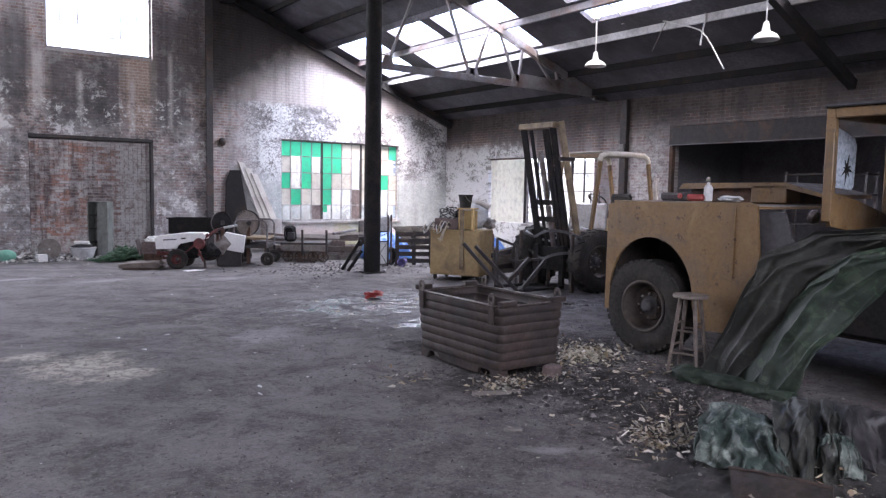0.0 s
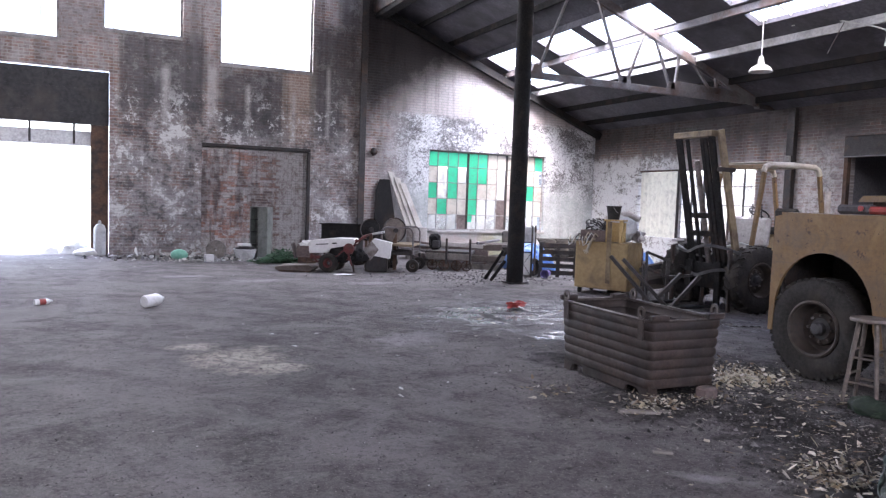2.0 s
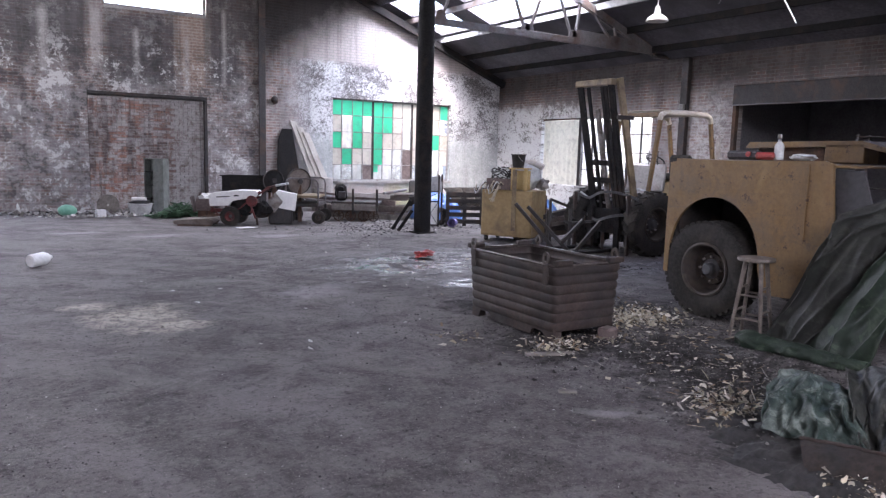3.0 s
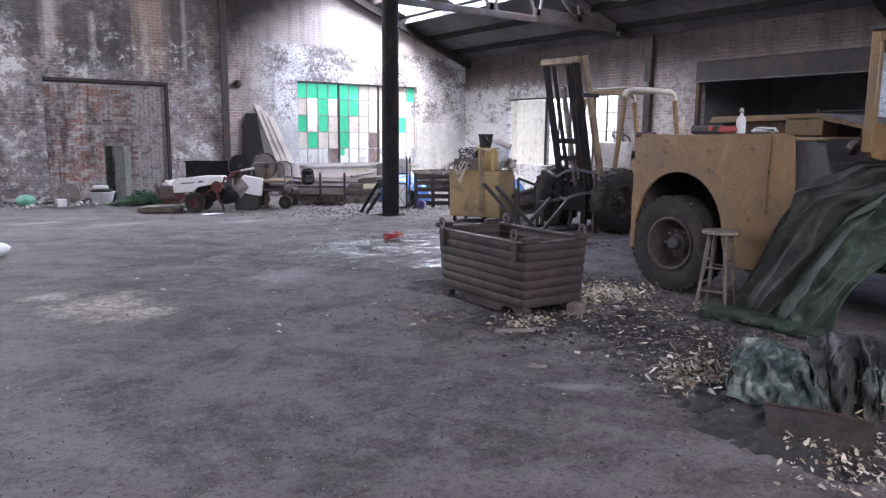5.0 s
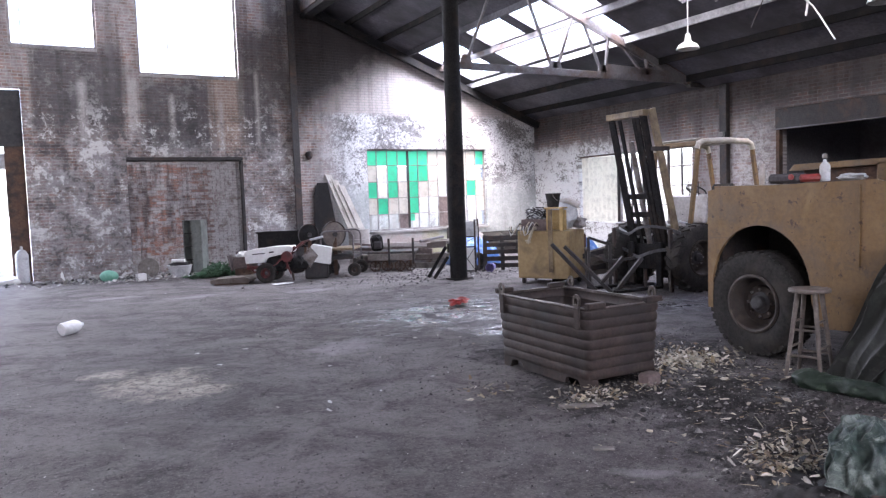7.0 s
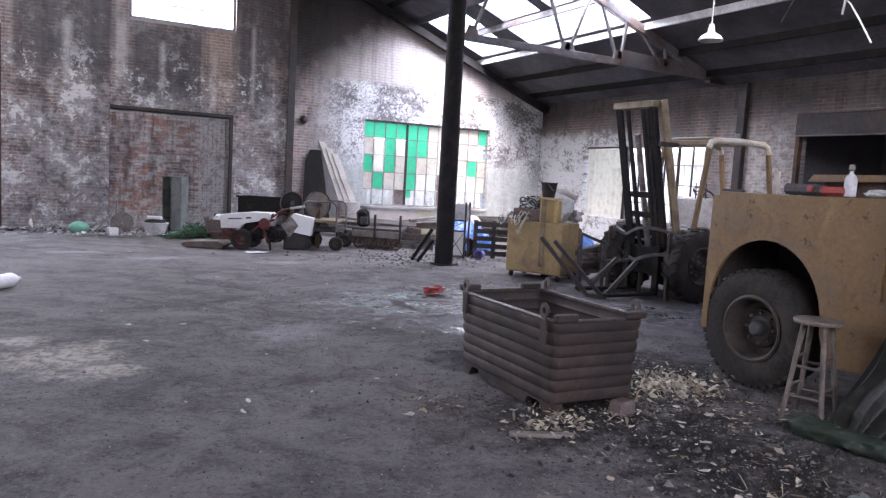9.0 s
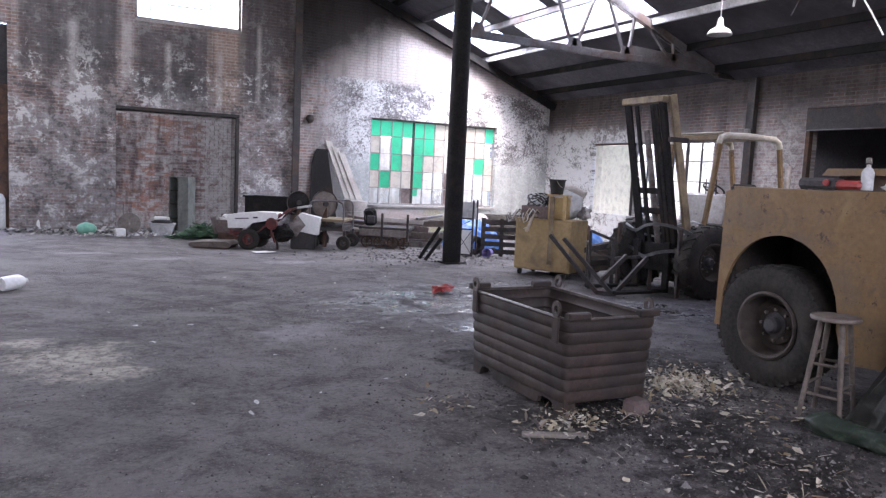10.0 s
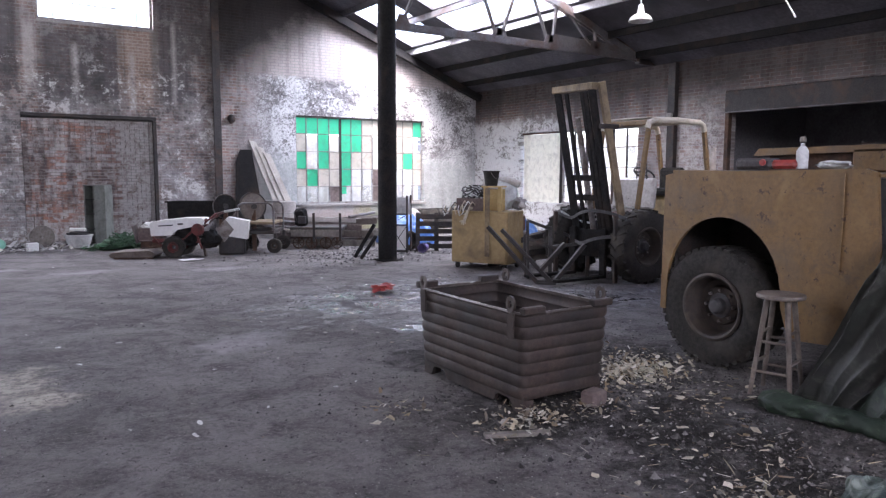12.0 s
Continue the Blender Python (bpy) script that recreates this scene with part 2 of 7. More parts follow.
def dirt_floor():
    n = Nodes("sooty dirt floor")
    p = n.place()
    x, y, z = n.axes(p)
    wide, mid, fine = n.noise(p, 0.35, 5.0, 0.6, 0.5), n.noise(p, 2.6, 9.0, 0.74, 0.3), n.noise(p, 70.0, 6.0, 0.8)
    clod, speck, blotch = n.noise(p, 11.0, 9.0, 0.78), n.noise(p, 30.0, 8.0, 0.82), n.noise(p, 1.15, 8.0, 0.68, 1.0)
    col = n.mix(n.step(mid, 0.40, 0.60), (0.088, 0.080, 0.079), (0.175, 0.163, 0.160))
    col = n.mix(n.step(wide, 0.44, 0.62, 0.0, 0.55), col, (0.175, 0.163, 0.158))
    col = n.mix(n.step(blotch, 0.50, 0.60, 0.0, 0.6), col, (0.215, 0.20, 0.197))
    col = n.mix(n.step(blotch, 0.47, 0.38, 0.0, 0.55), col, (0.060, 0.055, 0.054))
    col = n.mix(n.step(clod, 0.535, 0.60, 0.0, 0.40), col, (0.19, 0.172, 0.162))
    col = n.mix(n.step(clod, 0.465, 0.40, 0.0, 0.45), col, (0.030, 0.028, 0.028))
    col = n.mix(n.step(speck, 0.545, 0.585, 0.0, 0.35), col, (0.25, 0.232, 0.22))
    col = n.mix(n.step(speck, 0.455, 0.415, 0.0, 0.45), col, (0.016, 0.015, 0.015))
    col = n.mix(n.step(fine, 0.59, 0.62, 0.0, 0.8), col, (0.34, 0.32, 0.30))
    # wheel tracks swung across the floor towards the bay, and scuffs
    swing = n.math("SQRT", n.math("ADD", n.math("POWER", n.math("ADD", x, 16.0), 2.0), n.math("POWER", n.math("ADD", y, 15.0), 2.0)))
    lane = n.noise(n.join(n.math("MULTIPLY", swing, 1.7), n.math("MULTIPLY", n.math("ADD", x, y), 0.45), 0.0), 1.0, 5.0, 0.6)
    col = n.mix(n.step(lane, 0.53, 0.64, 0.0, 0.30), col, (0.20, 0.187, 0.18))
    col = n.mix(n.step(lane, 0.44, 0.36, 0.0, 0.25), col, (0.055, 0.051, 0.050))

    def blot(cx, cy, r, stretch_x=1.0, turn=0.0):
        ax, ay = n.math("SUBTRACT", x, cx), n.math("SUBTRACT", y, cy)
        ca, sa = math.cos(radians(turn)), math.sin(radians(turn))
        dx = n.math("MULTIPLY", n.math("ADD", n.math("MULTIPLY", ax, ca), n.math("MULTIPLY", ay, sa)), 1 / stretch_x)
        dy = n.math("SUBTRACT", n.math("MULTIPLY", ay, ca), n.math("MULTIPLY", ax, sa))
        d = n.math("SQRT", n.math("ADD", n.math("MULTIPLY", dx, dx), n.math("MULTIPLY", dy, dy)))
        d = n.math("ADD", d, n.math("MULTIPLY", n.math("SUBTRACT", n.noise(p, 3.2, 9.0, 0.76, 0.4), 0.5), 3.0 * r))
        return n.step(d, r, r * 0.35)
    for cx, cy, r, sx in ((-6.40, -5.25, 0.58, 1.0), (-6.12, -5.80, 0.26, 1.4), (-6.75, -4.6, 0.2, 1.6)):
        col = n.mix(n.math("MULTIPLY", blot(cx, cy, r, sx), n.step(clod, 0.44, 0.54, 0.25, 0.95)), col, (0.44, 0.405, 0.34))
    for cx, cy, r, sx, a in ((-4.38, -4.78, 0.42, 1.4, 30), (-4.24, -9.41, 0.085, 4.0, -40), (-4.9, 1.3, 0.3, 2.2, 0), (-2.9, 0.6, 0.3, 2.0, 0), (-6.2, 2.2, 0.25, 2.4, 0), (-2.15, -8.7, 0.32, 1.3, 0)):
        col = n.mix(n.math("MULTIPLY", blot(cx, cy, r, sx, a), n.step(clod, 0.36, 0.56, 0.35, 0.7)), col, (0.31, 0.295, 0.30))
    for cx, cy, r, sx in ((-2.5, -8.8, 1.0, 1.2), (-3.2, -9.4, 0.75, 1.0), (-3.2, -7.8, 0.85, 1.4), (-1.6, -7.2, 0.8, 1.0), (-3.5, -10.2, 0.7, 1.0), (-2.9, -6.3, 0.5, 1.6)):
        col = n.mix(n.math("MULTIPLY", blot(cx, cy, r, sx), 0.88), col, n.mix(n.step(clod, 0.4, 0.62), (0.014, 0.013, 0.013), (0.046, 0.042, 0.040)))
    wet = n.math("MAXIMUM", blot(-2.0, -3.3, 1.45, 1.5, 20), n.math("MAXIMUM", blot(0.3, -4.8, 0.9, 1.3), n.math("MAXIMUM", blot(-2.4, -5.0, 0.5, 1.4), blot(-2.15, -8.75, 0.3, 1.3))))
    col = n.mix(n.math("MULTIPLY", wet, 0.7), col, (0.030, 0.029, 0.031))
    shine = n.math("MULTIPLY", wet, n.step(mid, 0.58, 0.47))
    rough = n.mix(shine, n.step(fine, 0.3, 0.7, 0.80, 0.98), 0.16)
    n.bump(n.math("ADD", n.math("ADD", n.math("MULTIPLY", mid, 1.3), n.math("MULTIPLY", clod, 1.1)), n.math("MULTIPLY", speck, 0.7)), n.step(shine, 0.0, 1.0, 1.0, 0.25), 0.026)
    n.put(n.b.inputs["Specular IOR Level"], n.step(shine, 0.0, 1.0, 0.10, 0.6))
    return n.done(col, rough)


M = {}
M["brick_back"] = masonry("sooty brick of the nave", "x", "nave")
M["brick_aisle"] = masonry("whitewashed and plastered brick", "x", "aisle")
M["brick_right"] = masonry("brick of the side wall", "y", "side")
M["brick_dark"] = masonry("soot-black brick", "y", "plain")
M["floor"] = dirt_floor()
M["steel_dark"] = surface("black painted steel", (0.018, 0.017, 0.018), (0.045, 0.040, 0.038), (0.075, 0.042, 0.028), 0.38, 3.0, 40, 0.62, 0.3)
M["roof"] = surface("soot-dark roof boards", (0.058, 0.056, 0.066), (0.105, 0.102, 0.118), (0.034, 0.032, 0.037), 0.5, 0.7, 14, 0.9)
M["soot_steel"] = surface("soot-black dull steel", (0.009, 0.009, 0.0095), (0.020, 0.019, 0.019), (0.036, 0.026, 0.021), 0.36, 2.4, 34, 0.92, gloss=0.12)
M["timber_pale"] = surface("pale painted purlin", (0.42, 0.42, 0.43), (0.62, 0.62, 0.62), (0.20, 0.19, 0.19), 0.4, 2.0, 20, 0.8)
M["truss"] = surface("grey painted truss steel", (0.10, 0.098, 0.105), (0.17, 0.16, 0.165), (0.09, 0.055, 0.04), 0.42, 2.5, 30, 0.6, 0.3)


def machine_paint():
    """Old yellow paint: grime runs, chips down to rust, polished and dulled spots."""
    n = Nodes("worn yellow machine paint")
    v = n.local()
    x, y, z = n.axes(v)
    fine, wide = n.noise(v, 26.0, 6.0, 0.7), n.noise(v, 1.6, 6.0, 0.62, 0.5)
    col = n.mix(n.step(fine, 0.3, 0.7), (0.185, 0.110, 0.040), (0.125, 0.075, 0.030))
    run = n.noise(n.join(n.math("MULTIPLY", y, 3.6), n.math("MULTIPLY", x, 3.6), n.math("MULTIPLY", z, 0.9)), 1.0, 5.0, 0.65)
    col = n.mix(n.step(run, 0.50, 0.68, 0.0, 0.4), col, (0.085, 0.058, 0.035))
    col = n.mix(n.step(wide, 0.52, 0.70, 0.0, 0.7), col, (0.10, 0.075, 0.050))
    col = n.mix(n.step(wide, 0.40, 0.30, 0.0, 0.35), col, (0.31, 0.21, 0.09))
    scuff = n.noise(n.join(n.math("MULTIPLY", y, 1.2), n.math("MULTIPLY", x, 1.2), n.math("MULTIPLY", z, 16.0)), 1.0, 7.0, 0.7, 0.3)
    col = n.mix(n.step(scuff, 0.56, 0.70, 0.0, 0.55), col, (0.10, 0.070, 0.042))
    col = n.mix(n.step(n.noise(v, 3.4, 8.0, 0.72, 0.8), 0.54, 0.66, 0.0, 0.6), col, (0.075, 0.055, 0.038))
    chip = n.noise(v, 9.0, 9.0, 0.75)
    col = n.mix(n.step(chip, 0.59, 0.62), col, (0.055, 0.030, 0.020))
    n.bump(n.math("ADD", n.math("MULTIPLY", wide, 1.5), n.math("MULTIPLY", fine, 0.25)), 0.35, 0.012)
    return n.done(col, n.step(n.noise(v, 5.0, 4.0), 0.3, 0.7, 0.42, 0.78))


M["yellow"] = machine_paint()
M["yellow_pale"] = surface("faded yellow paint", (0.29, 0.21, 0.10), (0.235, 0.165, 0.075), (0.12, 0.082, 0.05), 0.36, 2.6, 16, 0.65)
M["grey_panel"] = surface("dark grey worn sheet steel", (0.040, 0.040, 0.043), (0.068, 0.068, 0.070), (0.12, 0.085, 0.048), 0.26, 2.0, 20, 0.55, 0.2)
M["rubber"] = surface("dusty black rubber", (0.017, 0.016, 0.015), (0.034, 0.031, 0.028), (0.058, 0.050, 0.041), 0.38, 2.4, 30, 0.88, gloss=0.25)
M["bin"] = surface("rust-brown steel", (0.030, 0.0215, 0.018), (0.054, 0.036, 0.029), (0.022, 0.019, 0.018), 0.46, 2.3, 34, 0.80, 0.1, 0.3)
M["rust"] = surface("dark rusted steel", (0.075, 0.042, 0.028), (0.125, 0.070, 0.045), (0.030, 0.025, 0.023), 0.45, 4.0, 40, 0.85, 0.1, 0.4)


# ---------------------------------------------------------------- building helpers
def part(name, bm, material, parent=None, label="", smooth=0.6):
    """Links a bmesh as one mesh object under a thing or a part."""
    me = bpy.data.meshes.new(name)
    bmesh.ops.recalc_face_normals(bm, faces=bm.faces)
    bm.to_mesh(me)
    bm.free()
    me.materials.append(material)
    me.set_sharp_from_angle(angle=smooth)
    ob = new(name, me)
    ob.parent = parent
    if label:
        tagged(ob, label)
    return ob


def thing(name, label, category, m=None, group=""):
    ob = new(name)
    ob.empty_display_size = 0.1
    ob.matrix_basis = m or Matrix()
    return tagged(ob, label, category, group)


def structure(name, bm, material, label="", category=""):
    return tagged(part(name, bm, material), label or name.replace("_", " "), category or name.split("_")[0], kind="structure")


def box(bm, c, s, m=None, bevel=0.0):
    """A box of centre c and size s, with rounded edges."""
    made = bmesh.ops.create_cube(bm, size=1.0, matrix=(m or Matrix()) @ Matrix.Translation(c) @ Matrix.Diagonal((*s, 1)))["verts"]
    if bevel:
        edges = list({e for v in made for e in v.link_edges})
        bmesh.ops.bevel(bm, geom=edges, offset=bevel, segments=1, affect="EDGES")
    return bm


def bar(bm, a, b, w, h=None, bevel=0.0):
    """A square bar from a to b."""
    a, b = Vector(a), Vector(b)
    d = b - a
    m = Matrix.Translation((a + b) / 2) @ d.to_track_quat("Z", "Y").to_matrix().to_4x4()
    return box(bm, (0, 0, 0), (w, h or w, d.length), m, bevel)


def rod(bm, a, b, r, r2=None, n=10):
    a, b = Vector(a), Vector(b)
    d = b - a
    m = Matrix.Translation((a + b) / 2) @ d.to_track_quat("Z", "Y").to_matrix().to_4x4()
    bmesh.ops.create_cone(bm, cap_ends=True, segments=n, radius1=r, radius2=r if r2 is None else r2, depth=d.length, matrix=m)
    return bm


def pipe(bm, pts, r, n=8):
    """A round pipe through the points, swept with one ring at each."""
    pts = [Vector(p) for p in pts]
    rings, side = [], None
    for i, p in enumerate(pts):
        d = (pts[min(i + 1, len(pts) - 1)] - pts[max(i - 1, 0)]).normalized()
        side = (side - d * side.dot(d)).normalized() if side else d.orthogonal().normalized()
        up = d.cross(side)
        rings.append([bm.verts.new(p + (side * math.cos(k * math.tau / n) + up * math.sin(k * math.tau / n)) * r) for k in range(n)])
    for a, b in zip(rings, rings[1:]):
        for k in range(n):
            bm.faces.new((a[k], a[(k + 1) % n], b[(k + 1) % n], b[k]))
    bm.faces.new(rings[0][::-1]), bm.faces.new(rings[-1])
    return bm


def lathe(bm, profile, m=None, n=28, closed=False, caps=True):
    """Turns (radius, height) pairs round Z."""
    m = m or Matrix()
    rings = [[bm.verts.new(m @ Vector((r * math.cos(k * math.tau / n), r * math.sin(k * math.tau / n), h))) for k in range(n)] for r, h in profile]
    pairs = list(zip(rings, rings[1:])) + ([(rings[-1], rings[0])] if closed else [])
    for a, b in pairs:
        for k in range(n):
            bm.faces.new((a[k], a[(k + 1) % n], b[(k + 1) % n], b[k]))
    if caps and not closed:
        if profile[0][0] > 1e-4:
            bm.faces.new(rings[0][::-1])
        if profile[-1][0] > 1e-4:
            bm.faces.new(rings[-1])
    return bm


def plate(bm, outline, depth, m=None, holes=None):
    """A flat outline in XY, given a thickness along Z."""
    m = m or Matrix()
    lo = [bm.verts.new(m @ Vector((x, y, 0))) for x, y in outline]
    hi = [bm.verts.new(m @ Vector((x, y, depth))) for x, y in outline]
    k = len(outline)
    for i in range(k):
        bm.faces.new((lo[i], lo[(i + 1) % k], hi[(i + 1) % k], hi[i]))
    bm.faces.new(lo[::-1]), bm.faces.new(hi)
    return bm


def panel(us, vs, holes, thick, place):
    """A thick sheet over the grid us x vs with rectangular holes; place(u, v, w) gives the point, w from 0 (inner face) to thick."""
    bm = bmesh.new()
    us = sorted({*us, *(h[0] for h in holes), *(h[1] for h in holes)})
    vs = sorted({*vs, *(h[2] for h in holes), *(h[3] for h in holes)})

    def solid(i, j):
        if not (0 <= i < len(us) - 1 and 0 <= j < len(vs) - 1):
            return False
        u, v = (us[i] + us[i + 1]) / 2, (vs[j] + vs[j + 1]) / 2
        return not any(h[0] < u < h[1] and h[2] < v < h[3] for h in holes)
    seen = {}

    def vert(i, j, k):
        if (i, j, k) not in seen:
            seen[i, j, k] = bm.verts.new(place(us[i], vs[j], k * thick))
        return seen[i, j, k]
    for i in range(len(us) - 1):
        for j in range(len(vs) - 1):
            if not solid(i, j):
                continue
            for k in (0, 1):
                bm.faces.new([vert(*q, k) for q in ((i, j), (i + 1, j), (i + 1, j + 1), (i, j + 1))])
            for a, b, di, dj in (((i, j), (i + 1, j), 0, -1), ((i + 1, j), (i + 1, j + 1), 1, 0), ((i + 1, j + 1), (i, j + 1), 0, 1), ((i, j + 1), (i, j), -1, 0)):
                if not solid(i + di, j + dj):
                    bm.faces.new((vert(*a, 0), vert(*b, 0), vert(*b, 1), vert(*a, 1)))
    return bm


# ---------------------------------------------------------------- the hall
DOOR = (-5.33, -2.46, 0.0, 2.93)
BAY = (-12.6, -7.52, 0.0, 4.55)
GREEN = (1.13, 5.22, 0.74, 3.15)
structure("wall_north_nave", panel([XL, -1.0], [-0.3, NAVE_Z], [DOOR, BAY, *HIGH_WINDOWS], 0.38, lambda u, v, w: (u, YB + w, v)), M["brick_back"],
          "soot-blackened brick end wall with vertical white runs", "wall")
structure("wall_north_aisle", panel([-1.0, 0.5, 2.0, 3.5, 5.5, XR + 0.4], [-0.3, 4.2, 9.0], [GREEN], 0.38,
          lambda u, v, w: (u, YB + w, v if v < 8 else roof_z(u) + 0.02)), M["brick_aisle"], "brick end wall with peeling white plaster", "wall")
RWIN = (0.55, 4.95, 0.78, 2.76)
GATE = (-8.6, -1.82, 0.0, 3.36)
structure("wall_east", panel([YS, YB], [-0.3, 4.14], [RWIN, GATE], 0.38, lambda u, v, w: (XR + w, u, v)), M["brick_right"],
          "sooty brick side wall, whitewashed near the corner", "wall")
structure("wall_west", panel([YS, YB], [-0.3, NAVE_Z], [], 0.38, lambda u, v, w: (XL - w, u, v)), M["brick_dark"], "soot-dark brick wall", "wall")
structure("wall_south", panel([XL, XR + 0.4], [-0.3, NAVE_Z], UNSEEN_SOUTH_WINDOWS, 0.38, lambda u, v, w: (u, YS - w, v)), M["brick_dark"], "soot-dark brick wall", "wall")
structure("wall_clerestory", panel([YS, YB], [roof_z(-0.6) - 0.35, NAVE_Z], [(-18, 6.6, 7.38, 7.85)], 0.25, lambda u, v, w: (-0.75 + w, u, v)), M["steel_dark"],
          "dark clerestory wall above the column line", "wall")
structure("ceiling_nave", panel([XL - 0.4, -0.4], [YS - 0.4, YB + 0.4], [], 0.2, lambda u, v, w: (u, v, NAVE_Z + w)), M["roof"], "dark boarded nave roof", "ceiling")
structure("ceiling_aisle", panel([-0.6, XR + 0.5], [YS - 0.4, YB + 0.4], SKYLIGHTS, 0.10, lambda u, v, w: (u + 0.37 * w, v, roof_z(u) + w)), M["roof"],
          "soot-dark lean-to roof with skylight openings", "ceiling")
fl = panel([XL - 0.3 + i * (XR - XL + 0.6) / 150 for i in range(151)], [YS + i * (YB - YS + 0.3) / 180 for i in range(181)], [], 0.2,
           lambda u, v, w: (u, v, -w if w else 0.012 * noise.noise((u * 1.1, v * 1.1, 0)) + 0.006 * noise.noise((u * 3.7, v * 3.7, 5))))
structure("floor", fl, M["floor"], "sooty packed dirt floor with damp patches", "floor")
M["yard"] = surface("pale dry yard", (0.42, 0.41, 0.39), (0.52, 0.51, 0.49), (0.3, 0.3, 0.29), 0.4, 0.4, 6, 0.9)
g = bmesh.new()
bmesh.ops.create_grid(g, x_segments=8, y_segments=8, size=600)
bmesh.ops.translate(g, vec=(0, 0, -0.22), verts=g.verts)
structure("ground", g, M["yard"], "pale concrete yard outside", "ground")

# ---------------------------------------------------------------- windows, doors and steelwork of the hall
def pane_material(name, colour, through, rough):
    n = Nodes(name)
    v = n.local()
    dirt = n.noise(v, 6.0, 6.0, 0.7, 0.5)
    col = n.mix(n.step(dirt, 0.46, 0.72), colour, tuple(0.55 * c + 0.05 for c in colour))
    n.put(n.b.inputs["Transmission Weight"], through)
    n.put(n.b.inputs["IOR"], 1.12)
    n.bump(dirt, 0.1, 0.004)
    return n.done(col, rough)


M["pane_green"] = pane_material("green translucent pane", (0.045, 0.44, 0.25), 0.34, 0.75)
M["pane_white"] = pane_material("dusty frosted pane", (0.44, 0.41, 0.355), 0.12, 0.8)
M["pane_clear"] = pane_material("dusty clear glass", (0.93, 0.95, 0.95), 0.97, 0.06)
M["pane_board"] = surface("brown board", (0.10, 0.075, 0.07), (0.16, 0.125, 0.115), (0.05, 0.04, 0.04), 0.4, 3.0, 20, 0.85)
M["mullion"] = surface("dirty white-grey window steel", (0.16, 0.155, 0.15), (0.28, 0.27, 0.26), (0.09, 0.06, 0.045), 0.4, 4.0, 30, 0.7)
M["sheet"] = pane_material("weathered pale fibreglass", (0.72, 0.71, 0.62), 0.22, 0.85)
M["fence"] = surface("dull grey sheet fence", (0.30, 0.30, 0.28), (0.38, 0.38, 0.35), (0.22, 0.21, 0.19), 0.4, 1.4, 10, 0.7)


def brick_piece_material():
    n = Nodes("old red infill brick")
    p = n.place()
    x, y, z = n.axes(p)
    r = n.random()
    fine = n.noise(p, 30.0, 5.0, 0.7)
    col = n.mix(r, (0.36, 0.19, 0.145), (0.20, 0.125, 0.105))
    worn = n.math("ADD", n.noise(p, 6.4, 9.0, 0.78, 0.3), n.math("MULTIPLY", n.math("SUBTRACT", r, 0.5), 0.16))
    col = n.mix(n.step(worn, 0.42, 0.57, 0.0, 0.85), col, (0.50, 0.48, 0.465))
    flat = n.join(n.math("MULTIPLY", x, 2.1), n.math("MULTIPLY", z, 0.35), 1.0)
    soot = n.math("MAXIMUM", n.step(n.noise(flat, 1.0, 6.0, 0.66), 0.48, 0.58), n.step(n.math("ADD", x, n.math("MULTIPLY", n.noise(p, 1.6, 7.0, 0.72), 2.4)), -2.9, -2.2, 0.0, 0.8))
    col = n.mix(n.math("MULTIPLY", soot, n.step(worn, 0.40, 0.60, 0.88, 0.45)), col, (0.075, 0.070, 0.072))
    n.bump(fine, 0.5, 0.006)
    return n.done(col, n.step(fine, 0.3, 0.7, 0.8, 0.97))


M["brick_old"] = brick_piece_material()
M["mortar"] = surface("grey mortar", (0.22, 0.21, 0.20), (0.33, 0.315, 0.30), (0.08, 0.077, 0.075), 0.45, 1.2, 40, 0.95)

# bricked-up doorway: mortar bed here, its bricks at the end of the file
infill = structure("wall_infill", box(bmesh.new(), ((DOOR[0] + DOOR[1]) / 2, YB + 0.22, DOOR[3] / 2), (DOOR[1] - DOOR[0] - 0.004, 0.16, DOOR[3] - 0.004)), M["mortar"],
                   "doorway closed with old red brick, stained black", "wall")
lint = thing("door_lintel", "black steel lintel over the bricked-up doorway", "lintel")
part("beam", box(bmesh.new(), ((DOOR[0] + DOOR[1]) / 2, YB + 0.03, DOOR[3] - 0.045), (DOOR[1] - DOOR[0] - 0.01, 0.12, 0.085), None, 0.006), M["steel_dark"], lint)
part("jamb", box(bmesh.new(), (DOOR[1] - 0.045, YB + 0.04, DOOR[3] / 2 - 0.05), (0.08, 0.13, DOOR[3] - 0.1), None, 0.006), M["steel_dark"], lint)

post = thing("wall_post", "dark steel post standing against the brick wall", "post", pose(-1.03, YB, 0))
part("web", box(bmesh.new(), (0, -0.09, 3.9), (0.03, 0.16, 7.8)), M["steel_dark"], post)
part("flange", box(bmesh.new(), (0, -0.18, 3.9), (0.19, 0.022, 7.8), None, 0.004), M["steel_dark"], post)
bell = thing("alarm_bell", "round black bell on a bracket on the wall", "bell", pose(-0.64, YB, 2.97))
part("dome", lathe(bmesh.new(), [(0.10, 0), (0.11, 0.03), (0.09, 0.08), (0.04, 0.115), (0.0, 0.12)], pose(0, -0.05, 0, 90), 18), M["steel_dark"], bell)
part("bracket", box(bmesh.new(), (0, -0.025, -0.02), (0.06, 0.05, 0.20), None, 0.006), M["rust"], bell)


